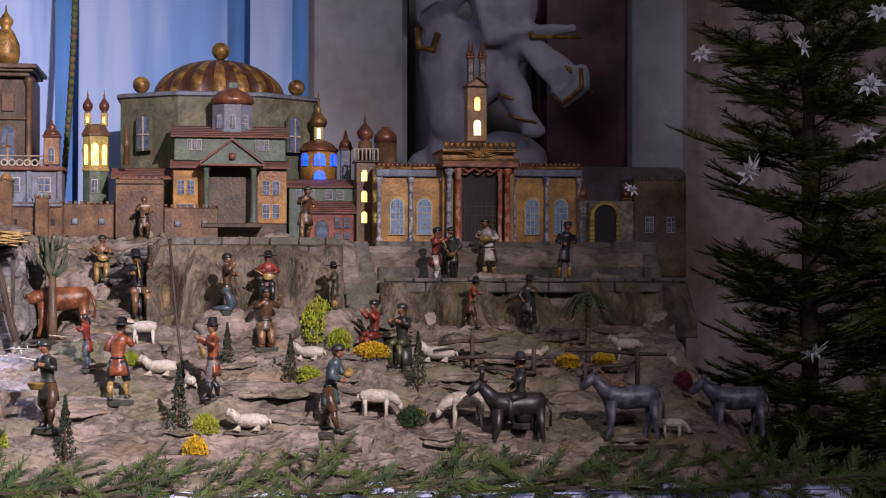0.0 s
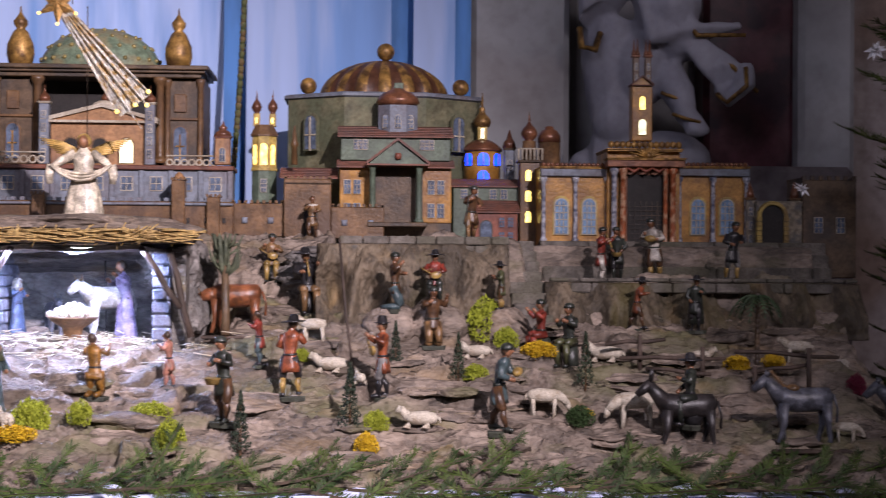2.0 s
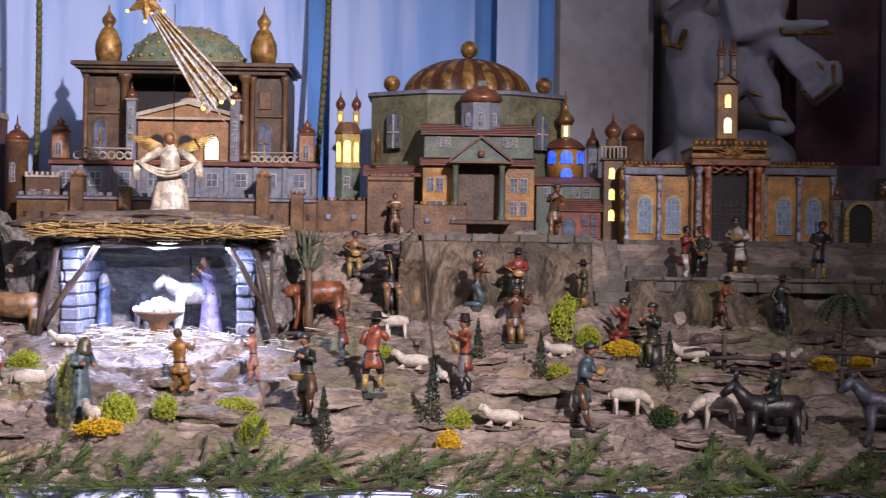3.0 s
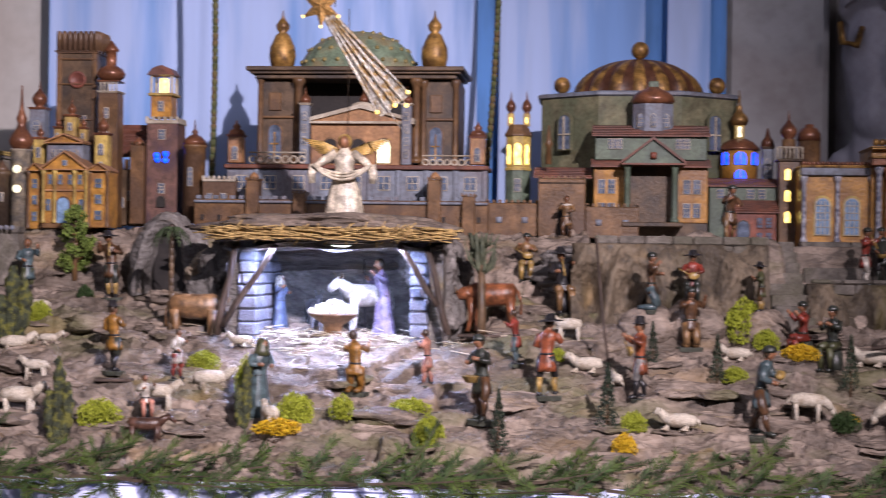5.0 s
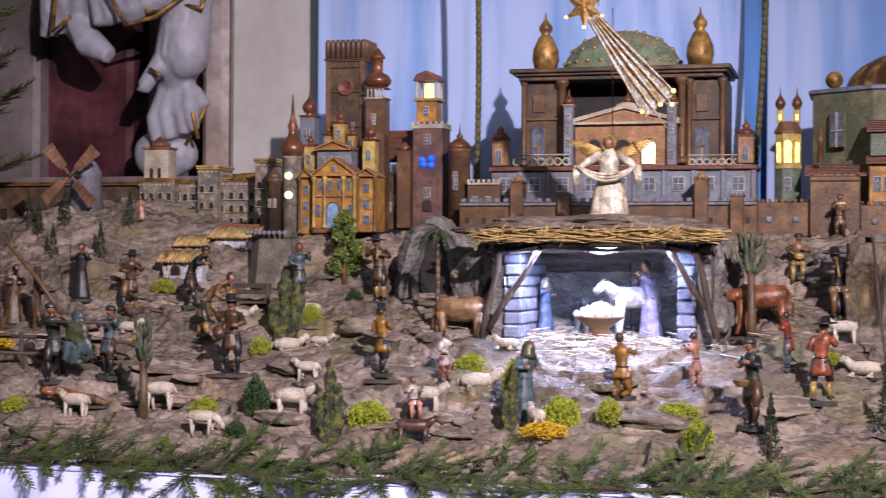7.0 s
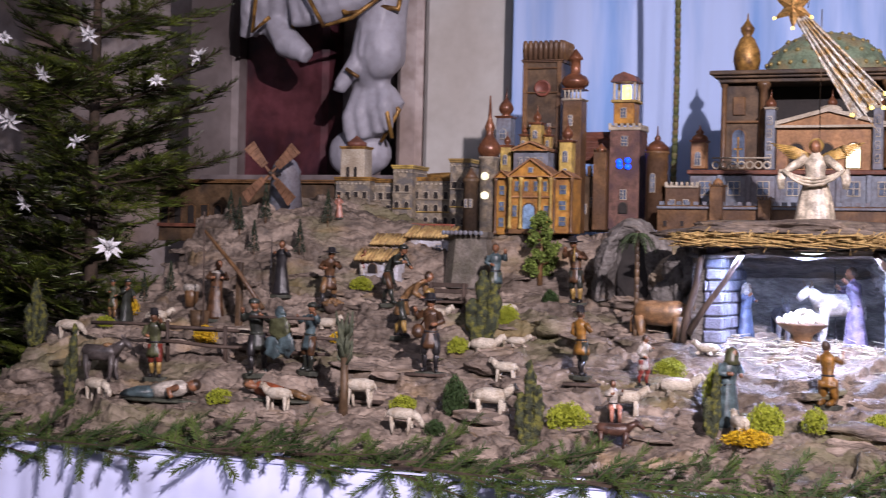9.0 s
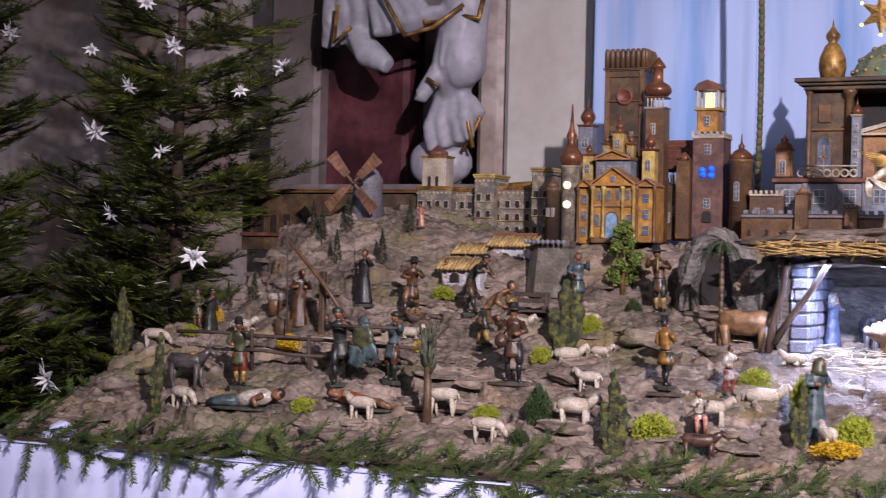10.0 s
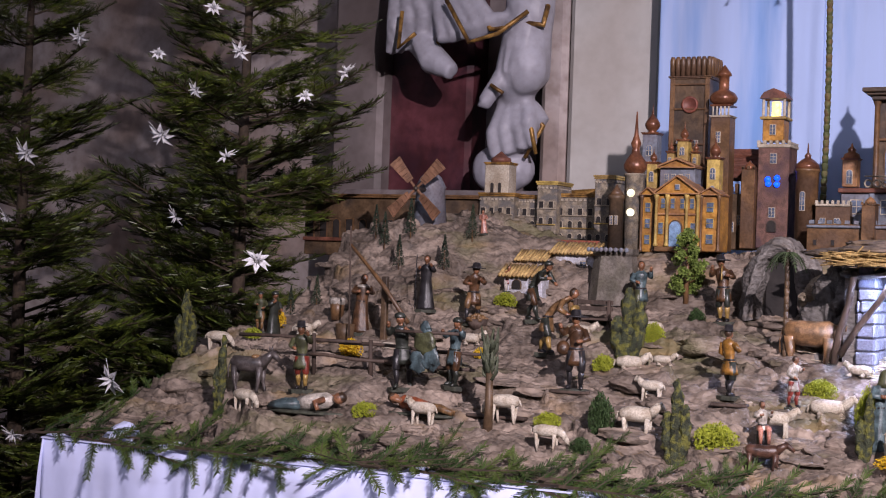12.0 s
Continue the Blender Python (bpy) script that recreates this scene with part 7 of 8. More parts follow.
def beast(x, y, w, face, hide, neck_up=0.25, ears=0.05, horns=False, leg=0.38, label="", z=None, mane=False, load=False, thick=1.0, name="donkey_figurine", down=False):
    """A carved ox, donkey or dog, w long, looking to the right when face is 0."""
    COUNT[0] += 1
    bm = bmesh.new()
    t = thick
    tube(bm, [(-0.40, 0, leg + 0.17), (-0.36, 0, leg + 0.18), (-0.2, 0, leg + 0.16), (0.05, 0, leg + 0.15), (0.22, 0, leg + 0.18), (0.3, 0, leg + 0.2)], [0.06 * t, 0.13 * t, 0.15 * t, 0.155 * t, 0.14 * t, 0.08 * t], 14, 0)
    nk = Vector((0.26, 0, leg + 0.22))
    hd = Vector((0.44, 0, leg + 0.22 + neck_up))
    tube(bm, [nk - Vector((0.06, 0, 0.06)), nk.lerp(hd, 0.5), hd], [0.13 * t, 0.085 * t, 0.065 * t], 10, 0)
    d = Vector((0.15, 0, -0.13))
    tube(bm, [hd - d * 0.15, hd + d * 0.5, hd + d], [0.066 * t, 0.058 * t, 0.04 * t], 10, 0)
    for s in (-1, 1):
        tube(bm, [hd + Vector((-0.02, s * 0.04, 0.04)), hd + Vector((-0.035, s * 0.06, 0.04 + ears * 0.6)), hd + Vector((-0.03, s * 0.065, 0.04 + ears))], [0.02, 0.022, 0.006], 6, 0, 0.6)
        if horns:
            tube(bm, [hd + Vector((0, s * 0.05, 0.05)), hd + Vector((0.0, s * 0.12, 0.08)), hd + Vector((0.02, s * 0.14, 0.15))], [0.018, 0.014, 0.005], 6, 1)
    for lx in (-0.31, 0.22):
        for s in (-1, 1):
            o = 0.05 * s * (1 if lx > 0 else -1)
            tube(bm, [(lx, s * 0.085 * t, leg + 0.12), (lx + o * 0.3 - 0.01, s * 0.085, leg * 0.55), (lx + o, s * 0.085, 0.05), (lx + o + 0.01, s * 0.085, 0)], [0.075 * t, 0.042 * t, 0.028, 0.034], 8, 0)
    tube(bm, [(-0.42, 0, leg + 0.22), (-0.47, 0, leg + 0.05), (-0.46, 0, leg - 0.12)], [0.02, 0.014, 0.02], 6, 0)
    if mane:
        for k in range(9):
            p = nk.lerp(hd, k / 8) + Vector((-0.06, 0, 0.09))
            tube(bm, [p, p + Vector((-0.03, 0, 0.03))], [0.02, 0.01], 5, 1)
    if load:
        ball(bm, (0.1, 0, leg + 0.3), 0.1, 1, 10, (0.9, 1.2, 0.5))
    for v in bm.verts:
        v.co += 0.006 * Vector((noise.noise(v.co * 15), noise.noise(v.co * 15 + Vector((3, 0, 0))), 0))
    bmesh.ops.transform(bm, matrix=Matrix.Scale(w, 4), verts=bm.verts)
    ob = solid(name, bm, [HIDE[hide], PAINTS["tan"] if load or horns else PAINTS["black"]], label, "animal figurine", "carved farm animals")
    ob.matrix_world = Matrix.Translation((x, y, ground(x, y) if z is None else z)) @ Matrix.Rotation(radians(face), 4, "Z")
    return ob


def herd(xy, *a, **kw):
    return beast(xy[0], xy[1], *a, **kw)


herd((-0.335, 3.665), 0.168, 180, "cow", -0.10, 0.05, True, 0.36, label="chestnut carved cow figurine with lowered head", thick=1.1, name="cow_figurine")
herd((0.622, 3.102), 0.164, 180, "black", 0.20, 0.16, False, 0.34, label="black carved donkey figurine carrying a rider")
herd((0.856, 3.086), 0.165, 180, "grey", 0.18, 0.08, False, 0.36, label="grey carved donkey figurine with a saddle bag", mane=True, load=True)
herd((1.141, 3.244), 0.168, 180, "grey", 0.14, 0.08, False, 0.34, label="grey carved donkey figurine standing at the hill's end")
herd((-1.009, 3.57), 0.171, 0, "ox", -0.08, 0.05, True, 0.30, label="tan carved ox figurine beside the stable", thick=1.15, name="ox_figurine")
herd((-0.979, 3.058), 0.097, 10, "dog", 0.10, 0.03, False, 0.22, label="dark brown carved dog figurine", thick=0.9, name="dog_figurine")
herd((-2.287, 3.174), 0.127, 10, "dun", 0.16, 0.1, False, 0.38, label="grey-brown carved donkey figurine with a saddle", load=True)
beast(-0.634, 3.70, 0.162, 215, "white", 0.14, 0.04, True, 0.52, label="white carved ox figurine inside the stable", thick=1.1, name="ox_figurine", z=1.292)
beast(-0.775, 3.80, 0.126, -70, "grey", 0.12, 0.14, False, 0.45, label="grey carved donkey figurine inside the stable", z=1.292)
rx, ry = 0.634, 3.102
figurine(rx, ry, 0.135, -80, "sit", "dark", "dark", "wide", "", "carved rider figurine in dark coat on the black donkey", z=ground(rx, ry) + 0.041)


# the angel on the stable roof
def angel():
    x, y, z = -0.673, 3.6, 1.586
    h = 0.197
    b = []
    bm = bmesh.new()
    vs = lathe(bm, 0, 0, 0, [(0.24, 0), (0.235, 0.04), (0.19, 0.3), (0.13, 0.5), (0.11, 0.6), (0.135, 0.72), (0.05, 0.82), (0.04, 0.86)], 28, 0, 0.75)
    for v in vs:
        if v.co.z < 0.5:
            a = math.atan2(v.co.y, v.co.x)
            v.co.x *= 1 + 0.06 * math.sin(9 * a)
            v.co.y *= 1 + 0.06 * math.sin(9 * a)
    ball(bm, (0, -0.01, 0.9), 0.075, 1, 12, (0.9, 1, 1.1))
    ball(bm, (0, 0.02, 0.915), 0.085, 2, 12, (1.05, 0.95, 1.05))
    for s in (-1, 1):
        tube(bm, [(s * 0.11, 0, 0.76), (s * 0.26, -0.08, 0.66), (s * 0.33, -0.14, 0.60)], [0.06, 0.05, 0.03], 8, 0)
        # banner held between the hands, with its hanging ends
        tube(bm, [(s * 0.34, -0.15, 0.62), (s * 0.37, -0.15, 0.5), (s * 0.36, -0.15, 0.40)], [0.06, 0.05, 0.035], 8, 0, 0.4)
        # wing of several feathers
        for k in range(7):
            f = k / 6
            tube(bm, [(s * 0.05, 0.09, 0.80 - 0.06 * f), (s * (0.28 - 0.06 * f), 0.10, 0.90 - 0.13 * f), (s * (0.54 - 0.2 * f), 0.10, 0.95 - 0.17 * f)], [0.025, 0.042, 0.012], 6, 2, 0.5)
    for k in range(3):
        tube(bm, [(0.35 * q, -0.15 - 0.02 * k, 0.62 - (0.10 + 0.04 * k) * (1 - q * q)) for q in (-1, -0.66, -0.33, 0, 0.33, 0.66, 1)], 0.03, 8, 0, 0.6)
    bmesh.ops.transform(bm, matrix=Matrix.Scale(h, 4), verts=bm.verts)
    ob = solid("angel_figurine", bm, [paint("cream_robe_paint", (0.74, 0.65, 0.5)), SKIN, paint("bright_gilt", (0.62, 0.40, 0.12), 0.4)], "cream-robed carved angel with golden wings holding a banner", "figurine")
    ob.location = (x, y, z)


angel()


# ---- manger, straw, comet ----
def manger():
    x, y, z = -0.691, 3.58, 1.308
    z = ground(x, y)
    b = thing("manger", (x, y, z), "wooden manger bowl heaped with white fleece", "manger")
    r = 0.059
    turned(b, x, y, z, [(r * 0.5, 0), (r * 0.35, r * 0.3), (r * 0.4, r * 0.6), (r * 0.95, r * 0.95), (r, r * 1.05), (r * 0.85, r * 1.0)], BROWN, "bowl", 16, 0.7)
    bm = bmesh.new()
    rnd = random.Random(2)
    for k in range(110):
        a = rnd.random() * 6.28
        d = rnd.random() ** 0.5
        ball(bm, (x + r * 0.9 * d * math.cos(a), y + r * 0.6 * d * math.sin(a), z + r * (1.02 + 0.45 * (1 - d) + 0.12 * rnd.random())), r * rnd.uniform(0.09, 0.15), 0, 6)
    part("fleece", bm, WOOL, b, "heaped white fleece")


manger()
rnd = random.Random(9)
bm = bmesh.new()
for k in range(330):
    x, y = rnd.gauss(-0.665, 0.14), 3.56 + rnd.gauss(0.02, 0.055)
    if y > 3.84:
        continue
    a, l = rnd.random() * 6.28, rnd.uniform(0.015, 0.04)
    z = ground(x, y) + rnd.uniform(0.001, 0.012)
    tube(bm, [(x - l * math.cos(a), y - l * math.sin(a), z), (x + l * math.cos(a), y + l * math.sin(a), z + rnd.uniform(-0.002, 0.012))], 0.0011, 4)
solid("straw", bm, mat("pale_straw", (0.60, 0.52, 0.38), 0.6, 0.25, 40, 0.3), "scattered pale straw on the stable floor", "straw", kind="stuff")


def comet():
    hx, hy, hz = -0.708, 3.46, 2.06
    tx, ty, tz = -0.517, 3.46, 1.811
    b = thing("comet_star", (hx, hy, hz), "golden glittering comet star with lit tail hanging on a wire", "star ornament")
    gilt = mat("glitter_gold", (0.62, 0.38, 0.14), 0.3, 0.4, 160, 0.6, metal=0.6)
    bm = bmesh.new()
    r = 0.051
    pts = [(r * (1 if k % 2 == 0 else 0.42) * math.sin(math.pi * k / 6), r * (1 if k % 2 == 0 else 0.42) * math.cos(math.pi * k / 6)) for k in range(12)]
    c0, c1 = bm.verts.new((hx, hy - 0.018, hz)), bm.verts.new((hx, hy + 0.018, hz))
    ring = [bm.verts.new((hx + a, hy, hz + c)) for a, c in pts]
    for k in range(12):
        bm.faces.new((ring[k], ring[(k + 1) % 12], c0))
        bm.faces.new((ring[(k + 1) % 12], ring[k], c1))
    part("star_head", bm, gilt, b)
    d = Vector((tx - hx, 0, tz - hz))
    n = Vector((d.z, 0, -d.x)).normalized()
    silver = mat("pearly_glitter", (0.92, 0.84, 0.74), 0.28, 0.25, 90, 0.9, metal=0.25, other=(0.62, 0.40, 0.14), mix_scale=60, dist=0.003, grain=0.3)
    a = Vector((hx, hy + 0.004, hz))
    bm = bmesh.new()
    rows = [[bm.verts.new(a + d * f + n * q * (0.012 + 0.034 * f) + Vector((0, 0.004 * (i % 2), 0))) for i, q in enumerate((-1, -0.6, -0.2, 0.2, 0.6, 1))] for f in (0.05, 0.3, 0.6, 0.9)]
    for r0, r1 in zip(rows, rows[1:]):
        for i in range(5):
            bm.faces.new((r0[i], r0[i + 1], r1[i + 1], r1[i]))
    bmesh.ops.solidify(bm, geom=bm.faces[:], thickness=0.003)
    part("tail_sheet", bm, silver, b, "pearly glittering tail")
    for k in range(5):
        bm = bmesh.new()
        o = (k - 2) * 0.0165
        l = (0.88, 0.95, 0.9, 1.06, 0.86)[k]
        a = Vector((hx, hy, hz))
        tube(bm, [a + n * o * 0.3 + d * 0.1, a + n * o * 0.8 + d * 0.5, a + n * o * 1.25 + d * l], [0.004, 0.008, 0.003], 8, 0, 0.4)
        part("tail_ray", bm, silver, b)
        if k != 3:
            bm = bmesh.new()
            ball(bm, a + n * o * 1.25 + d * l + Vector((0, -0.004, 0)), 0.005, 0, 8)
            part("tail_bulb", bm, WARM_GLOW, b, "tiny glowing warm bulb")
    for k in range(0, 12, 2):
        bm = bmesh.new()
        ball(bm, (hx + pts[k][0] * 0.92, hy - 0.006, hz + pts[k][1] * 0.92), 0.004, 0, 8)
        part("star_bulb", bm, WARM_GLOW, b, "tiny glowing warm bulb")
    bm = bmesh.new()
    tube(bm, [(hx + 0.03, hy + 0.01, hz), (hx + 0.03, hy + 0.2, 6.99)], 0.0012, 5)
    part("hanging_wire", bm, UMBER, b)
    bm = bmesh.new()
    tube(bm, [(-0.667, 3.6, 2.077), (-0.666, 3.6, 1.82), (-0.666, 3.62, zr + 0.02)], 0.0012, 5)
    part("stand_rod", bm, UMBER, b)


comet()


# ---- plants, fences and tools on the hillside ----
def leaves_mesh(name, n, seed, m, shape, size, squash=0.8):
    """A clump of n small crossed leaves round the places that shape() draws."""
    rng = np.random.default_rng(seed)
    c = np.array([shape(rng) for _ in range(n)])
    u = rng.normal(size=(n, 3))
    u /= np.linalg.norm(u, axis=1)[:, None]
    w = np.cross(u, rng.normal(size=(n, 3)))
    w /= np.linalg.norm(w, axis=1)[:, None]
    s = size * rng.uniform(0.6, 1.3, (n, 1))
    v = np.stack([c - u * s, c - w * s * 0.55, c + u * s, c + w * s * 0.55], 1).reshape(-1, 3)
    me = bpy.data.meshes.new(name)
    me.from_pydata(v.tolist(), [], np.arange(4 * n).reshape(n, 4).tolist())
    me.materials.append(m)
    return me


def leafy(name, c, other):
    return mat(name, c, 0.75, 0.4, 60, 0.3, other=other, mix_scale=50)


def lump(rng):
    """Places in a lumpy half ball of radius 1."""
    k = rng.integers(0, 9)
    a = k * 2.4
    r = 0.55 * math.sqrt((k + 0.5) / 9)
    o = rng.normal(size=3)
    o *= 0.42 * rng.uniform(0.75, 1.0) / np.linalg.norm(o)
    p = np.array([r * math.cos(a), r * math.sin(a), 0.62 * (1 - r)]) + o * np.array([1, 1, 0.9])
    p[2] = abs(p[2])
    return p


LICHEN = {"green": leaves_mesh("moss_clump", 2600, 1, leafy("yellow_green_moss", (0.36, 0.40, 0.03), (0.22, 0.27, 0.02)), lump, 0.058),
          "yellow": leaves_mesh("yellow_clump", 2600, 2, leafy("yellow_lichen", (0.80, 0.50, 0.02), (0.62, 0.36, 0.012)), lump, 0.058),
          "deep": leaves_mesh("deep_clump", 2600, 3, leafy("deep_green_moss", (0.045, 0.085, 0.02), (0.02, 0.045, 0.012)), lump, 0.058),
          "wine": leaves_mesh("wine_clump", 2600, 4, leafy("wine_red_moss", (0.22, 0.02, 0.05), (0.12, 0.012, 0.03)), lump, 0.058)}
LOOKS = {"green": "yellow-green moss bush on the hillside", "yellow": "bright yellow lichen bush on the hillside", "deep": "dark green moss bush on the hillside", "wine": "wine-red moss bush on the hillside"}


def bush(xy, w, h, c="green", lift=0.0):
    ob = tagged(new("moss_bush", LICHEN[c]), LOOKS[c], "bush", "moss bushes")
    ob.matrix_world = Matrix.Translation((xy[0], xy[1], ground(*xy) + lift)) @ Matrix.Rotation(xy[0] * 40, 4, "Z") @ Matrix.Diagonal((w * 0.70, w * 0.56, h * 1.4, 1))


bush((0.261, 3.612), 0.098, 0.082)
bush((0.3, 3.54), 0.052, 0.039)
bush((0.369, 3.454), 0.079, 0.03, "yellow")
bush((0.812, 3.428), 0.067, 0.026, "yellow")
bush((0.897, 3.438), 0.059, 0.028, "yellow")
bush((0.221, 3.39), 0.052, 0.03)
bush((-0.003, 3.152), 0.048, 0.034)
bush((-0.022, 3.074), 0.047, 0.038, "yellow")
bush((0.423, 3.196), 0.068, 0.035, "deep")
bush((0.444, 3.234), 0.031, 0.019, "yellow")
bush((-0.165, 3.482), 0.037, 0.025)
bush((-0.086, 3.788), 0.063, 0.033, "wine")
bush((0.003, 3.768), 0.049, 0.035, "wine")
bush((1.062, 3.358), 0.046, 0.038, "wine")
bush((-0.693, 3.15), 0.076, 0.058)
bush((-0.594, 3.132), 0.057, 0.041)
bush((-0.463, 3.19), 0.081, 0.032)
bush((-0.406, 3.064), 0.057, 0.053)
bush((-1.099, 3.112), 0.08, 0.05)
bush((-1.489, 3.156), 0.054, 0.027)
bush((-1.482, 3.466), 0.046, 0.032)
bush((-0.956, 3.414), 0.069, 0.036)
bush((-0.709, 3.058), 0.086, 0.027, "yellow")
bush((-1.415, 3.618), 0.05, 0.042)
bush((-1.893, 3.79), 0.057, 0.03)
bush((-1.354, 3.774), 0.043, 0.037, "deep")
bush((-1.359, 3.134), 0.061, 0.073, "deep")
bush((-1.369, 3.048), 0.052, 0.028, "deep")
bush((-2.14, 3.402), 0.063, 0.037, "yellow")
bush((-1.94, 3.136), 0.058, 0.029)
bush((-2.477, 3.46), 0.051, 0.024)
bush((-2.454, 3.554), 0.037, 0.037, "yellow")
bush((-1.814, 3.482), 0.031, 0.022, "yellow")
bush((-0.812, 3.208), 0.047, 0.082)


def bristle(rng):
    z = rng.uniform(0.12, 1.0) ** 0.85
    tier = 0.75 + 0.25 * abs(math.sin(z * 26))
    a = rng.uniform(0, 6.283)
    r = 0.27 * (1.03 - z) * tier * rng.uniform(0.45, 1.05)
    return np.array([r * math.cos(a), r * math.sin(a), z - 0.25 * r])


FIRLET = [leaves_mesh("conifer_crown", 900, 20 + k, leafy("dark_conifer_flock_%s" % "abc"[k], ((0.022, 0.040, 0.024), (0.03, 0.05, 0.026), (0.018, 0.034, 0.02))[k], (0.05, 0.055, 0.03)), bristle, 0.028) for k in range(3)]
bm = bmesh.new()
tube(bm, [(0, 0, -0.05), (0, 0, 0.5), (0, 0, 0.98)], [0.022, 0.016, 0.006], 6)
STEM = finish(bm, "conifer_trunk", BROWN)


def conifer(xy, h):
    b = thing("model_conifer", (xy[0], xy[1], ground(*xy)), "small dark green model conifer tree", "tree", "model conifers")
    for name, me in (("trunk", STEM), ("crown", FIRLET[int(xy[0] * 1000) % 3])):
        ob = new(name, me)
        ob.parent = b
    b.scale = (h * 0.85, h * 0.85, h)


for xy, h in (((-0.055, 3.162), 0.144), ((0.454, 3.324), 0.13), ((0.181, 3.38), 0.113), ((0.045, 3.438), 0.11), ((-0.27, 3.068), 0.136),
              ((-2.221, 3.79), 0.097), ((-2.101, 3.832), 0.103), ((-2.331, 3.902), 0.107), ((-2.256, 3.918), 0.113), ((-2.075, 3.95), 0.106),
              ((-2.42, 3.686), 0.094), ((-2.494, 3.67), 0.088), ((-2.371, 3.92), 0.098), ((0.951, 3.206), 0.048)):
    conifer(xy, h)


CACTUS = mat("mossy_cactus_bark", (0.055, 0.065, 0.035), 0.85, 0.5, 60, 1.0, other=(0.19, 0.19, 0.04), mix_scale=70, dist=0.008)


def cactus(xy, h, w, lobes=3, label="tall mossy green model cactus"):
    x, y = xy
    z = ground(x, y)
    COUNT[0] += 1
    rnd = random.Random(COUNT[0])
    b = thing("model_cactus", (x, y, z), label, "cactus", "mossy cactus plants")
    for k in range(lobes):
        bm = bmesh.new()
        o = (k - (lobes - 1) / 2) * w * 0.26
        hh = h * (1.0 if k == lobes // 2 else rnd.uniform(0.6, 0.85))
        n = 16
        pts = [(x + o * (0.3 + 0.9 * min(1, 2.2 * q / n)), y + rnd.uniform(-.002, .002), z - 0.01 + hh * q / n) for q in range(n + 1)]
        tube(bm, pts, [w * (0.19 + 0.025 * math.sin(q * 1.1 + k)) * (1.0 if q < n - 2 else 0.7 if q < n else 0.25) for q in range(n + 1)], 12)
        for v in bm.verts:
            v.co += 0.007 * Vector((noise.noise(v.co * 110), noise.noise(v.co * 110 + Vector((4, 0, 0))), 0.5 * noise.noise(v.co * 90)))
        part("stem", bm, CACTUS, b)


cactus((-1.168, 3.068), 0.186, 0.061)
cactus((-0.797, 3.118), 0.155, 0.049, 2)
cactus((-1.454, 3.55), 0.181, 0.088)
cactus((-2.299, 3.062), 0.202, 0.046, 2)
cactus((-2.638, 3.382), 0.178, 0.066)
cactus((-0.8, 3.148), 0.137, 0.039, 2)


def brush_tree(xy, h, w, label, m, up=1.0, n=26, split=0.5):
    """A bare trunk that fans out into upright strips of leaf."""
    x, y = xy
    z = ground(x, y)
    b = thing("model_tree", (x, y, z), label, "tree", "model trees")
    bm = bmesh.new()
    tube(bm, [(x, y, z - 0.01), (x + 0.002, y, z + h * split * 0.5), (x, y, z + h * (split + 0.15))], [0.012, 0.010, 0.008], 8)
    part("trunk", bm, UMBER, b)
    rnd = random.Random(int(x * 999))
    for k in range(n):
        bm = bmesh.new()
        a = rnd.uniform(0, 6.28)
        r = w / 2 * rnd.uniform(0.3, 1.0)
        z0 = z + h * rnd.uniform(split, split + 0.35)
        tip = Vector((x + r * math.cos(a), y + 0.6 * r * math.sin(a), min(z + h, z0 + h * rnd.uniform(0.12, 0.35) * up)))
        s = Vector((x, y, z0))
        tube(bm, [s, s.lerp(tip, 0.5) + Vector((r * 0.25 * math.cos(a), 0, -0.004)), tip], [0.004, 0.007, 0.002], 6, 0, 0.5)
        part("leaf", bm, m, b)


OLIVE = mat("olive_leaf_paint", (0.09, 0.10, 0.06), 0.7, 0.4, 50, 0.5, other=(0.05, 0.06, 0.035), mix_scale=40)
brush_tree((-0.347, 3.6), 0.263, 0.092, "slender model olive tree with upright leaves", OLIVE, 1.0, 40, 0.58)
brush_tree((-1.624, 3.13), 0.231, 0.07, "dark model tree with curled upright leaves", OLIVE, 0.8, 34, 0.42)


def little_palm(xy, h, crown, m, label):
    x, y = xy
    z = ground(x, y)
    b = thing("model_palm", (x, y, z), label, "palm", "model palms")
    bm = bmesh.new()
    for k in range(14):
        tube(bm, [(x, y, z - 0.01 + h * k / 14), (x, y, z + h * (k + 0.8) / 14), (x, y, z + h * (k + 1) / 14)], [0.0045, 0.0065, 0.0045], 8)
    part("trunk", bm, UMBER, b)
    for k in range(11):
        bm = bmesh.new()
        frond(bm, (x, y, z + h - 0.01), 2 * math.pi * k / 11 + 0.2, crown * (0.9 + 0.2 * (k % 2)), 1.15, 0.004, 0, 10, crown * 0.22)
        part("frond", bm, m, b)


little_palm((-1.074, 3.56), 0.248, 0.055, leafy("palm_green", (0.05, 0.075, 0.03), (0.03, 0.045, 0.02)), "small green model palm with a ringed trunk")
little_palm((0.865, 3.456), 0.162, 0.073, PALM_LEAF, "dark model palm with drooping fronds")


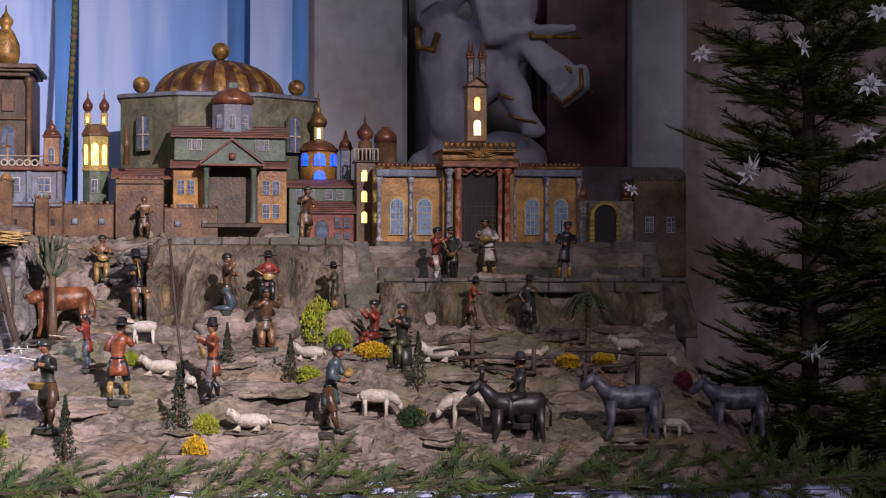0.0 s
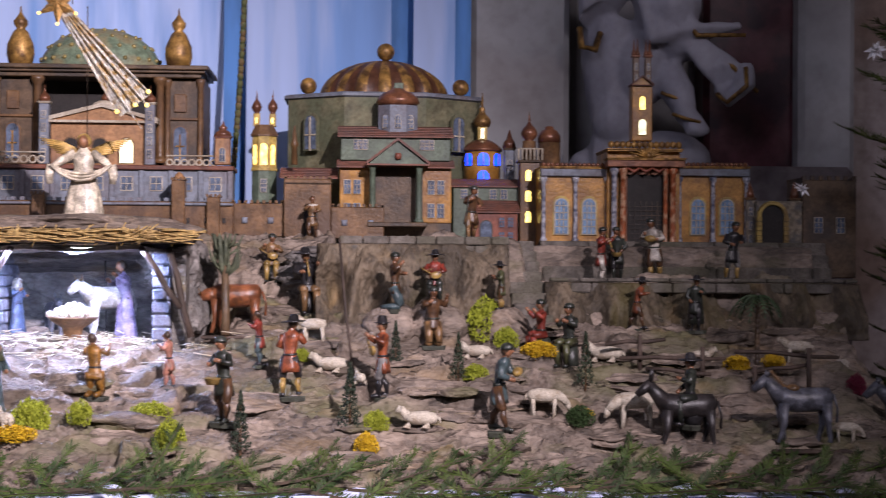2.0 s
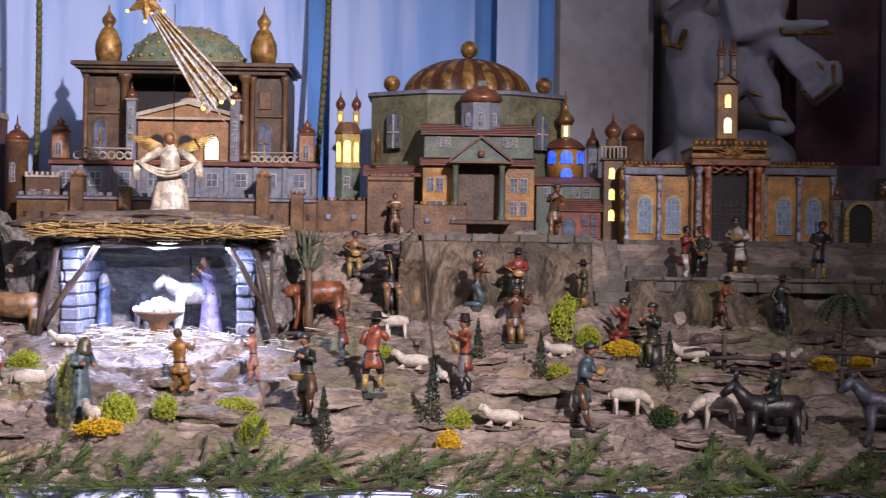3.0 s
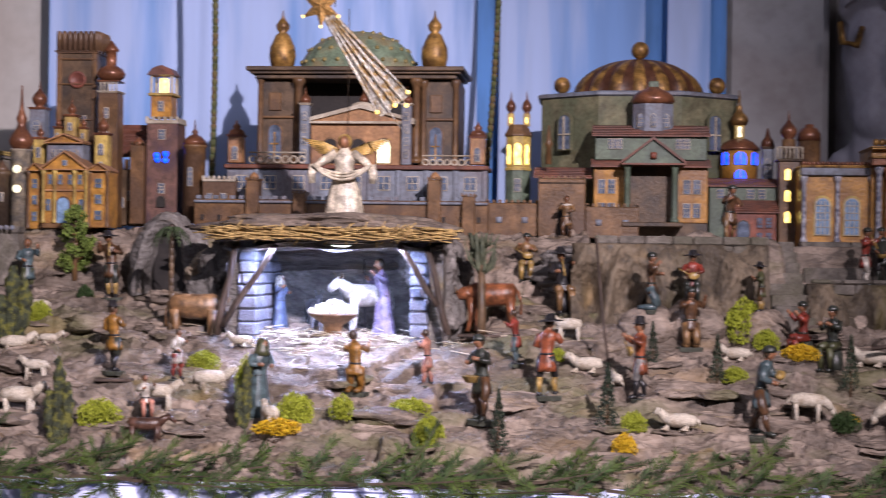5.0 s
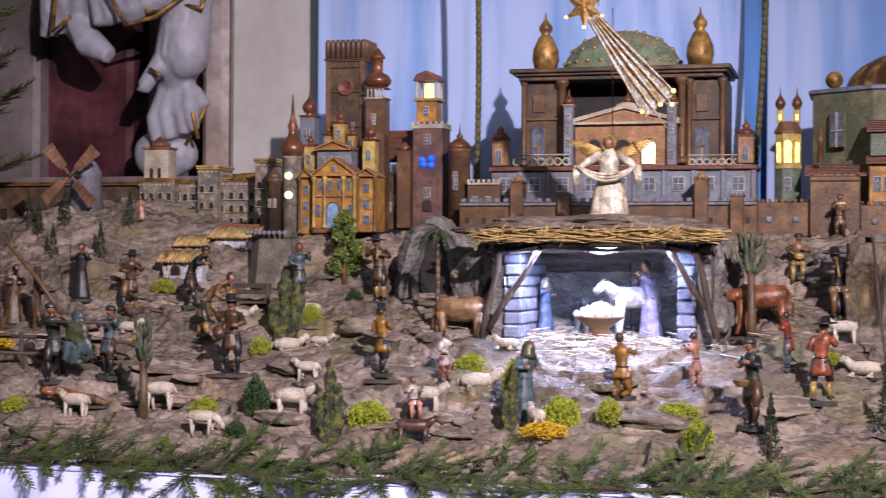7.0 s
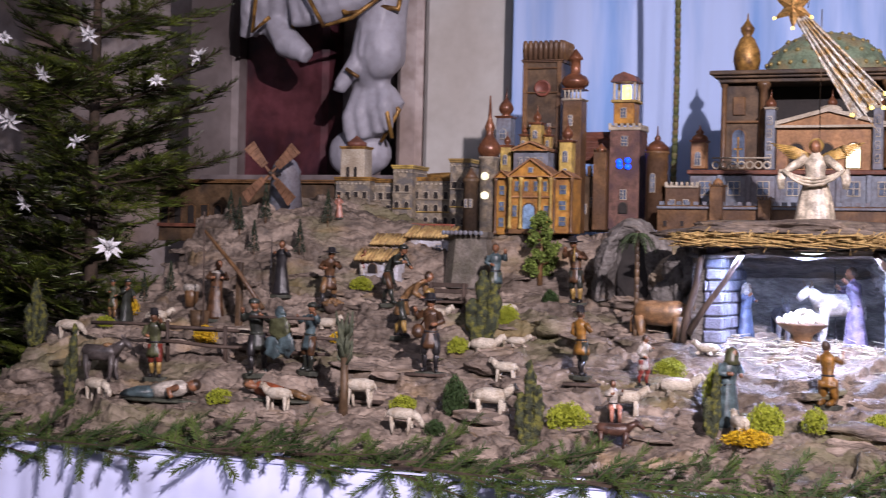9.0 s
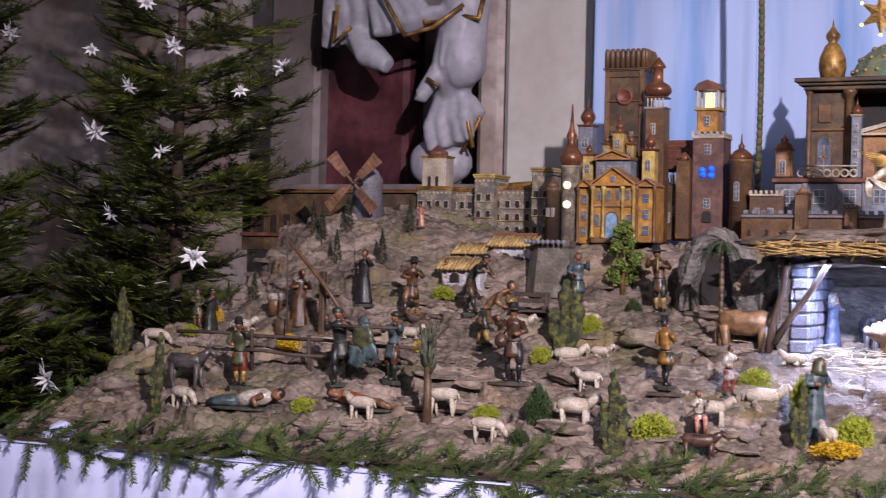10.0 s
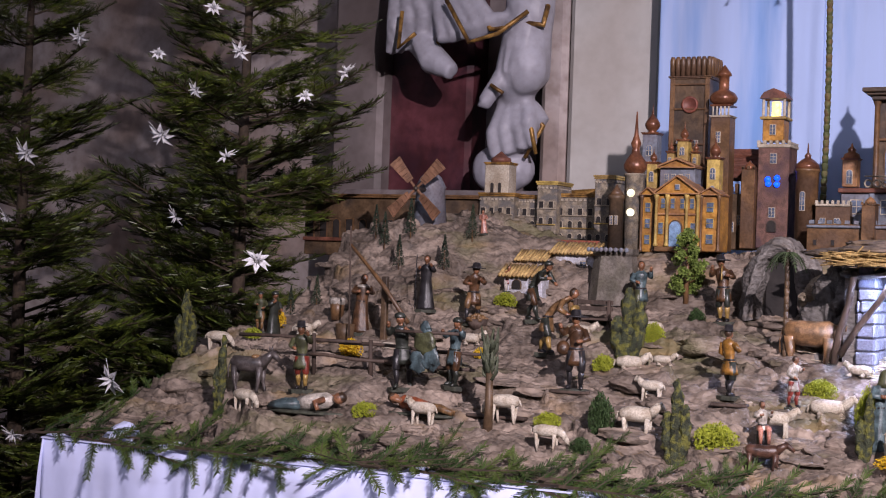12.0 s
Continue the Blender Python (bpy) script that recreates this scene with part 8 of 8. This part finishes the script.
def leaf_tree(xy, h, w):
    x, y = xy
    z = ground(x, y)
    b = thing("model_tree", (x, y, z), "leafy green model tree with a short trunk", "tree", "model trees")
    bm = bmesh.new()
    tube(bm, [(x, y, z - 0.01), (x, y, z + h * 0.3), (x + 0.003, y, z + h * 0.7)], [0.008, 0.006, 0.003], 8)
    for k in range(7):
        a = k * 2.4
        zz = z + h * (0.22 + 0.09 * k)
        tube(bm, [(x, y, zz), (x + w * 0.33 * math.cos(a), y + w * 0.3 * math.sin(a), zz + h * 0.1)], [0.003, 0.001], 5)
    part("trunk", bm, BROWN, b)
    cl = []
    rnd = random.Random(4)
    for k in range(40):
        f = rnd.random()
        a = rnd.uniform(0, 6.28)
        r = w * 0.42 * math.sin(math.pi * (0.2 + 0.75 * f)) * rnd.uniform(0.5, 1)
        cl.append((x + r * math.cos(a), y + r * math.sin(a), z + h * (0.10 + 0.84 * f)))

    def spot(rng):
        o = rng.normal(size=3)
        return np.array(cl[rng.integers(0, len(cl))]) + o / np.linalg.norm(o) * w * 0.14 * rng.uniform(0.4, 1.0)

    ob = new("crown", leaves_mesh("tree_crown", 5200, 7, leafy("fresh_green_leaf", (0.19, 0.26, 0.05), (0.10, 0.15, 0.025)), spot, 0.0042))
    ob.parent = b
    ob.matrix_parent_inverse = Matrix.Translation(-b.location)


leaf_tree((-1.423, 3.894), 0.186, 0.109)


# fences of split rails
def fence(rails, posts, label):
    p0 = posts[0][0]
    b = thing("rail_fence", (p0[0], p0[1], p0[2]), label, "fence")
    for a, c in rails:
        bm = bmesh.new()
        a, c = Vector(a), Vector(c)
        tube(bm, [a, a.lerp(c, 0.35) + Vector((0, 0, 0.003)), a.lerp(c, 0.7) - Vector((0, 0, 0.002)), c], [0.005, 0.0045, 0.005, 0.004], 7)
        part("rail", bm, TIMBER, b)
    for a, c in posts:
        bm = bmesh.new()
        a = Vector(a)
        a.z = min(a.z, ground(a.x, a.y) - 0.006)
        tube(bm, [a, Vector(c)], [0.006, 0.005], 7)
        part("post", bm, TIMBER, b)


fence((((0.512, 3.42, 1.311), (0.647, 3.42, 1.323)), ((0.541, 3.4, 1.281), (0.774, 3.38, 1.283)), ((0.595, 3.38, 1.26), (0.733, 3.34, 1.251)), ((0.789, 3.36, 1.3), (1.023, 3.36, 1.288)), ((0.823, 3.34, 1.255), (0.952, 3.34, 1.274))),
      (((0.588, 3.41, 1.26), (0.588, 3.41, 1.333)), ((0.718, 3.36, 1.25), (0.718, 3.36, 1.31)), ((0.83, 3.34, 1.23), (0.83, 3.34, 1.269)), ((0.947, 3.33, 1.23), (0.946, 3.33, 1.31))), "weathered rail fence of crooked dark poles")
fence((((-2.408, 3.3, 1.306), (-2.062, 3.32, 1.304)), ((-2.219, 3.26, 1.27), (-1.974, 3.28, 1.263)), ((-2.126, 3.32, 1.3), (-1.757, 3.36, 1.289)), ((-2.006, 3.28, 1.264), (-1.742, 3.3, 1.255))),
      (((-2.172, 3.28, 1.251), (-2.175, 3.28, 1.321)), ((-2.011, 3.28, 1.244), (-2.014, 3.28, 1.313)), ((-1.856, 3.32, 1.248), (-1.859, 3.32, 1.306))), "weathered rail fence of dark poles below the well")


def post(name, pts, r, label, category, m=None):
    bm = bmesh.new()
    tube(bm, pts, r, 8)
    return solid(name, bm, m or TIMBER, label, category)


wx, wy = -2.115, 3.526
wz = ground(wx, wy)
well = thing("well_sweep", (wx, wy, wz), "wooden draw-well sweep with a long slanting beam", "well")
bm = bmesh.new()
box(bm, wx, wy, wz - 0.01, 0.016, 0.016, 0.167 + 0.01, bevel=0.002)
part("post", bm, UMBER, well)
bm = bmesh.new()
tube(bm, [(-2.221, 3.52, 1.548), (-2.107, 3.5, 1.444), (-2.02, 3.48, 1.35)], [0.004, 0.006, 0.006], 8)
part("beam", bm, BROWN, well)
bm = bmesh.new()
tube(bm, [(-2.221, 3.52, 1.595), (-2.204, 3.5, 1.306)], 0.0025, 6)
part("pole", bm, TIMBER, well)
bm = bmesh.new()
x, y = -2.242, 3.544
lathe(bm, x, y, ground(x, y) - 0.005, [(0.022, 0), (0.026, 0.05), (0.024, 0.05), (0.02, 0.01)], 14)
solid("wooden_tub", bm, UMBER, "dark wooden tub beside the well", "tub")
bm = bmesh.new()
x, y = -2.306, 3.608
lathe(bm, x, y, ground(x, y) - 0.005, [(0.016, 0), (0.02, 0.045), (0.018, 0.046), (0.016, 0.03)], 14, 0)
for k in range(8):
    ball(bm, (x + 0.014 * math.cos(k * 2.4), y + 0.012 * math.sin(k * 2.4), ground(x, y) + 0.045), 0.011, 1, 8)
solid("laundry_tub", bm, [BROWN, PAINTS["white"]], "wooden tub heaped with white linen", "tub")
post("thin_pole", [(-0.045, 3.4, 1.217), (-0.066, 3.44, 1.375), (-0.082, 3.48, 1.543)], 0.003, "thin dark crooked pole stuck in the hillside", "pole")
x, y = -1.899, 3.648
b = thing("potato_basket", (x, y, ground(x, y)), "brown basket heaped with small round potatoes", "basket")
turned(b, x, y - 0.012, ground(x, y), [(0.018, 0), (0.03, 0.026), (0.028, 0.024), (0.016, 0.004)], TIMBER, "basket", 14)
bm = bmesh.new()
rnd = random.Random(3)
for k in range(30):
    a, r = rnd.uniform(0, 6.28), 0.026 * rnd.random() ** 0.5
    ball(bm, (x + r * math.cos(a), y - 0.012 + r * math.sin(a), ground(x, y) + 0.024 + 0.014 * (1 - r / 0.026)), 0.006, 0, 6)
part("potatoes", bm, PAINTS["tan"], b)
gx, gy, gz = -1.828, 3.22, 1.3
b = thing("grape_bundle", (gx, gy, ground(gx, gy)), "huge green grape bunch with leaves on a carrying pole", "grapes")
bm = bmesh.new()
tube(bm, [(-1.903, 3.2, 1.342), (-1.747, 3.22, 1.342)], 0.004, 7)
part("carrying_pole", bm, TIMBER, b)
for k, (dx, dz, s) in enumerate(((0.0, 0.018, 1.1), (-0.018, -0.028, 0.9), (0.016, -0.02, 1.0), (0.004, 0.05, 0.7))):
    bm = bmesh.new()
    ball(bm, (gx + dx, gy - 0.012, gz + dz), 0.024 * s, 0, 16, (1.0, 0.25, 1.15))
    for v in bm.verts:
        v.co += 0.014 * Vector((noise.noise(v.co * 70), 0, noise.noise(v.co * 60)))
    part("leaf", bm, PAINTS["teal"] if k else PAINTS["green"], b)
bm = bmesh.new()
x, y = -1.61, 3.696
z = ground(x, y)
b = thing("plank_bench", (x, y, z), "dark weathered plank bench with a backrest", "bench")
w = 0.107
for k, (dz, dy) in enumerate(((0.026, 0.0), (0.05, 0.016), (0.066, 0.018))):
    bm = bmesh.new()
    box(bm, x, y + dy, z + dz, w, 0.03 if k == 0 else 0.006, 0.006 if k == 0 else 0.011, bevel=0.001)
    part("plank", bm, TIMBER, b)
for s in (-1, 1):
    bm = bmesh.new()
    box(bm, x + s * w * 0.42, y + 0.012, z - 0.01, 0.008, 0.012, 0.088, bevel=0.001)
    part("leg", bm, TIMBER, b)
rnd = random.Random(12)
for k, (xy, l, a) in enumerate((((-1.122, 3.29), 0.05, 0.1), ((-1.628, 3.19), 0.09, 0.0), ((0.875, 3.07), 0.10, 0.0), ((-0.337, 3.608), 0.08, 0.0), ((-1.029, 3.564), 0.10, 0.0), ((-1.497, 3.302), 0.06, 0.05))):
    bm = bmesh.new()
    box(bm, 0, 0, 0, l * 1.6, 0.035, 0.007, bevel=0.002)
    ob = solid("board", bm, TIMBER, "dark flat wooden board lying on the hillside", "board", "boards on the hillside")
    ob.matrix_world = Matrix.Translation((xy[0], xy[1], ground(*xy) + 0.001)) @ Matrix.Rotation(a, 4, "Z")
for k, xy in enumerate(((-1.368, 3.358), (-1.261, 3.564), (-0.46, 3.148), (-0.844, 3.194), (-1.25, 3.274), (0.102, 3.36), (0.316, 3.174), (-1.856, 3.294), (-1.798, 3.026), (-2.505, 3.19), (-0.516, 3.144), (0.628, 3.32), (0.785, 3.288))):
    boulder("rock", xy[0], xy[1], ground(*xy), 0.05 + 0.02 * (k % 3), 0.025, 0.016 + 0.006 * (k % 2), k * 3.1, "low grey-brown rock ledge in the hillside", ROCK, 0.5, 3)


# bark slabs pressed into the hillside as ledges
SLABS = []
for k in range(9):
    bm = bmesh.new()
    bmesh.ops.create_icosphere(bm, subdivisions=3, radius=1)
    for v in bm.verts:
        p = v.co * 1.3 + Vector((k * 7.3, 0, 0))
        v.co.x *= 1 + 0.6 * noise.noise(p)
        v.co.y *= 1 + 0.6 * noise.noise(p + Vector((0, 9, 0)))
        v.co.z = max(-0.6, min(0.6, v.co.z * 1.8)) + 0.5 * noise.noise(Vector((v.co.x * 1.5, v.co.y * 5, k))) + 0.3 * noise.noise(v.co * 4)
        v.co = Vector((v.co.x * 0.055 + k * 0.31, v.co.y * 0.022 + k * 0.17, v.co.z * 0.0085))
    bm.verts.ensure_lookup_table()
    me = finish(bm, "bark_piece", ROCK)
    SLABS.append(me)
rnd = random.Random(77)
k = 0
while k < 240:
    x, y = rnd.uniform(XL + 0.12, XR - 0.1), rnd.uniform(3.0, 3.9)
    if (y > 3.66 and x > -0.2) or (-1.02 < x < -0.3 and y > 3.44) or any(abs(x - a) < 0.045 and -0.05 < y - b < 0.03 for a, b in STANDING):
        k += 0.2
        continue
    ob = tagged(new("bark_piece", SLABS[0]), "flat brown bark piece set as a ledge in the hillside", "bark piece", "bark pieces on the hillside")
    s = rnd.uniform(0.45, 1.35)
    q = int(k) % 9
    ob.data = SLABS[q]
    ob.matrix_world = Matrix.Translation((x, y, ground(x, y) + rnd.uniform(-0.003, 0.002))) @ Matrix.Rotation(rnd.uniform(-0.3, 0.3), 4, "Z") @ Matrix.Rotation(rnd.uniform(0.05, 0.3), 4, "X") @ Matrix.Rotation(rnd.uniform(-0.12, 0.12), 4, "Y") @ Matrix.Diagonal((s, s, s * rnd.uniform(0.7, 1.4), 1)) @ Matrix.Translation((-q * 0.31, -q * 0.17, 0))
    k += 1


# ---- firs: boughs with needles ----
NEEDLE = mat("fir_needles", (0.055, 0.08, 0.014), 0.42, 0.55, 25, 0.1, other=(0.13, 0.165, 0.022), mix_scale=12)
BARK = mat("fir_bark", (0.06, 0.042, 0.028), 0.9, 0.4, 40, 0.8)


NEEDLE_CUT = mat("cut_fir_needles", (0.034, 0.064, 0.018), 0.6, 0.5, 25, 0.1, other=(0.085, 0.125, 0.028), mix_scale=10, spec=0.22)


def bough_mesh(name, length, seed, spread=0.42, sub=True, needle=0.024, gap=0.0042, foliage=None):
    """A flat fir bough along +x: an axis, side twigs, their twigs and the needles in rows on both sides."""
    rng = np.random.default_rng(seed)
    axes = []

    def grow(p, d, l, level):
        n = max(2, int(l / 0.03))
        pts = [p]
        for k in range(n):
            d = d + np.array([0, 0, 0.012 * (level == 0)]) + rng.normal(0, 0.035, 3) * np.array([1, 1, 0.5])
            d = d / np.linalg.norm(d)
            pts.append(pts[-1] + d * l / n)
        axes.append((np.array(pts), level))
        if level >= (2 if sub else 1):
            return
        step = (0.036 if sub else 0.062) if level == 0 else 0.04
        s = 0.12 * l + 0.01
        side = 1
        while s < l * 0.96:
            f = s / l
            i = min(n - 1, int(f * n))
            q = pts[i] + (pts[i + 1] - pts[i]) * (f * n - i)
            t = (pts[i + 1] - pts[i]) / np.linalg.norm(pts[i + 1] - pts[i])
            lat = np.cross([0, 0, 1.0], t)
            lat = lat / np.linalg.norm(lat)
            ang = radians(rng.uniform(42, 60))
            dd = t * math.cos(ang) + side * lat * math.sin(ang) + np.array([0, 0, rng.normal(0, 0.10)])
            ll = (l - s) * (0.55 if level == 0 else 0.5) * rng.uniform(0.75, 1.1)
            ll = min(ll, length * spread)
            if ll > 0.022:
                grow(q, dd / np.linalg.norm(dd), ll, level + 1)
            side = -side
            s += step * rng.uniform(0.35, 0.75)

    grow(np.zeros(3), np.array([1.0, 0, 0]), length, 0)
    V, F, M = [], [], []
    base = 0
    for pts, level in axes:
        # wood
        r0 = (0.0055, 0.0022, 0.0014)[level] * (length / 0.45) ** 0.5
        for k, p in enumerate(pts):
            t = pts[min(k + 1, len(pts) - 1)] - pts[max(k - 1, 0)]
            t /= np.linalg.norm(t)
            a = np.cross(t, [0, 0, 1.0])
            a /= np.linalg.norm(a)
            b = np.cross(t, a)
            r = r0 * (1 - 0.75 * k / len(pts))
            V += [p + r * (a * math.cos(q) + b * math.sin(q)) for q in (0, 2.094, 4.189)]
        for k in range(len(pts) - 1):
            o = base + 3 * k
            for q in range(3):
                F.append((o + q, o + (q + 1) % 3, o + 3 + (q + 1) % 3, o + 3 + q))
                M.append(1)
        base = len(V)
        # needles
        seg = np.linalg.norm(np.diff(pts, axis=0), axis=1)
        total = seg.sum()
        cum = np.concatenate([[0], np.cumsum(seg)])
        s0 = 0.25 * total if level == 0 else 0.0
        ss = np.arange(s0, total, gap)
        for s in ss:
            i = min(len(seg) - 1, np.searchsorted(cum, s, "right") - 1)
            t = (pts[i + 1] - pts[i]) / seg[i]
            p = pts[i] + t * (s - cum[i])
            lat = np.cross([0, 0, 1.0], t)
            lat /= np.linalg.norm(lat)
            for side in (-1, 1):
                up = rng.uniform(-0.1, 0.5)
                ang = radians(rng.uniform(45, 70) * (1 - 0.45 * s / total))
                d = t * math.cos(ang) + side * lat * math.sin(ang) + np.array([0, 0, up * 0.7])
                d /= np.linalg.norm(d)
                l = needle * rng.uniform(0.75, 1.1)
                w = np.cross(d, [0, 0, 1.0] if rng.random() < 0.7 else t)
                w = w / (np.linalg.norm(w) + 1e-9) * (0.0017 if sub else 0.0014)
                e = p + d * l
                V += [p - w * 0.7, p + w * 0.7, e + w * 0.5, e - w * 0.5]
                F.append((base, base + 1, base + 2, base + 3))
                M.append(0)
                base += 4
    me = bpy.data.meshes.new(name)
    me.from_pydata([tuple(v) for v in V], [], F)
    me.materials.append(foliage or NEEDLE)
    me.materials.append(BARK)
    me.polygons.foreach_set("material_index", M)
    return me


BOUGHS = [bough_mesh("fir_bough", 0.42, 40 + k) for k in range(4)]
SPRIGS = [bough_mesh("fir_sprig", 0.26, 60 + k, 0.42, False, 0.017, 0.0026, NEEDLE_CUT) for k in range(6)]


def clear(x, y, z, a):
    """How far a bough may reach before it would lie over the table."""
    if z > 1.62:
        return 9.0
    far = 9.0
    for edge, s in ((XR + 0.03, 1), (XL - 0.03, -1)):
        run = -math.cos(a) * s
        if run > 0.05 and (x - edge) * s > 0:
            reach = (x - edge) * s / run
            if YF - 0.1 < y + reach * math.sin(a) < YB:
                far = min(far, reach)
    return far


def fir_tree(x, y, z0, z1, r0, tiers, seed, label, keep=lambda a: True, trunk=0.035, dens=6):
    """A fir on the church floor; boughs stand in loose whorls from z0 up to the tip at z1."""
    rnd = random.Random(seed)
    b = thing("fir_tree", (x, y, 0), label, "fir tree", "fir trees beside the table")
    bm = bmesh.new()
    tube(bm, [(x, y, 0), (x + 0.01, y, z0), (x, y, (z0 + z1) / 2), (x + 0.01, y, z1)], [trunk, trunk * 0.85, trunk * 0.5, 0.006], 10)
    part("trunk", bm, BARK, b)
    for k in range(tiers):
        f = k / (tiers - 1)
        z = z0 + (z1 - z0) * 0.96 * f ** 1.3
        r = r0 * (1 - 0.62 * f)
        n = dens if f < 0.5 else 5
        for q in range(n):
            a = 2 * math.pi * (q + rnd.uniform(-0.3, 0.3)) / n + k * 1.1
            if not keep(a):
                continue
            s = r * rnd.uniform(0.75, 1.12) / 0.42
            s = min(s, clear(x, y, z, a) / 0.42)
            if s < 0.3:
                continue
            ob = new("bough", BOUGHS[rnd.randrange(4)])
            ob.parent = b
            tilt = rnd.uniform(-0.10, 0.22) + 0.35 * f
            ob.matrix_local = Matrix.Translation((0, 0, z + rnd.uniform(-0.03, 0.03))) @ Matrix.Rotation(a, 4, "Z") @ Matrix.Rotation(-tilt, 4, "Y") @ Matrix.Rotation(rnd.uniform(-0.4, 0.4), 4, "X") @ Matrix.Diagonal((s, max(0.75, s), max(0.75, s), 1))


fir_tree(1.56, 3.86, 0.45, 3.1, 0.72, 23, 3, "dark green fir tree with white paper stars on the church floor", dens=6)
fir_tree(-2.90, 4.0, 0.45, 3.0, 0.80, 25, 8, "green fir tree hung with white paper stars", dens=7)
fir_tree(-3.42, 3.6, 0.35, 2.7, 0.70, 24, 14, "dark green fir tree hung with white paper stars", dens=7)


def paper_star(c, r, seed):
    """A folded paper star: two rings of pointed spikes round a small heart."""
    rnd = random.Random(seed)
    bm = bmesh.new()
    for k in range(8):
        a = math.pi * k / 4
        d = Vector((math.cos(a), 0.25 * (k % 2), math.sin(a)))
        s = Vector((-math.sin(a), 0, math.cos(a)))
        for q in (-1, 1):
            bm.faces.new([bm.verts.new(v) for v in (d * r * 0.15 + s * q * 0.002, d * r * 0.42 + s * q * r * 0.2 + Vector((0, -0.1 * r, 0)), d * r * (1 if k % 2 == 0 else 0.9), d * r * 0.3 + Vector((0, 0.08 * r, 0)))])
    for k in range(4):
        a = math.pi * k / 2 + 0.4
        tube(bm, [(0.12 * r * math.cos(a), -0.05 * r, 0.12 * r * math.sin(a)), (0.42 * r * math.cos(a), -0.55 * r, 0.42 * r * math.sin(a))], [0.13 * r, 0.005 * r], 4)
    tube(bm, [(0, 0, 0), (0, 0.01, r * 1.2)], 0.0008, 4)
    ob = solid("paper_star", bm, bpy.data.materials["star_paper"], "white folded paper star hanging on a fir bough", "star ornament", "paper stars on the firs")
    ob.matrix_world = Matrix.Translation(c) @ Matrix.Rotation(rnd.uniform(-0.9, 0.9), 4, "Z") @ Matrix.Rotation(rnd.choice((-1, 1)) * rnd.uniform(0.4, 1.15), 4, "X") @ Matrix.Rotation(rnd.uniform(-0.6, 0.6), 4, "Y")


mat("star_paper", (0.78, 0.78, 0.80), 0.7, 0.05, 20, 0.1)
for k, (c, r) in enumerate((((1.212, 3.35, 1.701), 0.042), ((1.15, 3.5, 1.987), 0.03), ((1.399, 3.5, 2.01), 0.034), ((1.524, 3.4, 1.91), 0.04), ((1.558, 3.5, 1.8), 0.036), ((1.366, 3.35, 1.29), 0.036), ((1.009, 3.6, 1.67), 0.024), ((1.547, 3.4, 2.079), 0.034),
                            ((-2.697, 3.15, 1.176), 0.052), ((-3.143, 3.3, 1.769), 0.042), ((-2.834, 3.5, 1.835), 0.044), ((-3.14, 3.5, 2.123), 0.036), ((-2.578, 3.5, 2.062), 0.034), ((-2.682, 3.6, 1.786), 0.034), ((-2.361, 3.7, 2.026), 0.036), ((-2.498, 3.5, 1.495), 0.046), ((-2.797, 3.6, 1.973), 0.03), ((-3.014, 3.15, 1.012), 0.036), ((-2.812, 3.55, 1.61), 0.032), ((-2.491, 3.7, 1.963), 0.028), ((-2.931, 3.6, 2.082), 0.026), ((-3.294, 3.4, 1.592), 0.03), ((-2.743, 3.6, 2.206), 0.03))):
    paper_star(c, r, k)

# cut fir along the table's edge
rnd = random.Random(21)


def sprig(x, y, z, turn, pitch, roll, s):
    ob = tagged(new("fir_branch", SPRIGS[rnd.randrange(6)]), "cut green fir branch laid along the table edge", "fir branch", "fir garland on the table edge")
    ob.matrix_world = Matrix.Translation((x, y, z)) @ Matrix.Rotation(turn, 4, "Z") @ Matrix.Rotation(-pitch, 4, "Y") @ Matrix.Rotation(roll, 4, "X") @ Matrix.Scale(s, 4)


x, k = XL - 0.05, 0
while x < XR - 0.02:
    sign = -1 if k % 4 == 3 else 1
    base = 0.0 if sign > 0 else math.pi
    o = 0.24 if sign < 0 else 0.0
    sprig(x + o, 2.885 + rnd.uniform(-0.012, 0.012), TABLE_Z + 0.022, base + rnd.uniform(-0.22, 0.12) * sign, rnd.uniform(-0.12, 0.02), sign * rnd.uniform(0.5, 1.0), rnd.uniform(0.85, 1.15))
    if k % 2 == 0:
        sprig(x + o + 0.05, 2.915 + rnd.uniform(-0.012, 0.012), TABLE_Z + 0.026, base + rnd.uniform(0.0, 0.35) * sign, rnd.uniform(0.04, 0.2), sign * rnd.uniform(0.2, 0.8), rnd.uniform(0.8, 1.05))
    if k % 3 == 1:
        sprig(x + 0.02, 2.93, TABLE_Z + 0.028, radians(rnd.uniform(25, 75)), rnd.uniform(0.35, 0.65), rnd.uniform(-0.5, 0.5), rnd.uniform(0.5, 0.7))
    x += 0.102
    k += 1
y = 2.95
while y < 3.9:
    sprig(XL + 0.01, y, TABLE_Z + 0.03 + 0.1 * (y - 2.95), radians(80) + rnd.uniform(-0.4, 0.4), 0.25, rnd.uniform(-0.5, 0.5), 1.0)
    y += 0.1
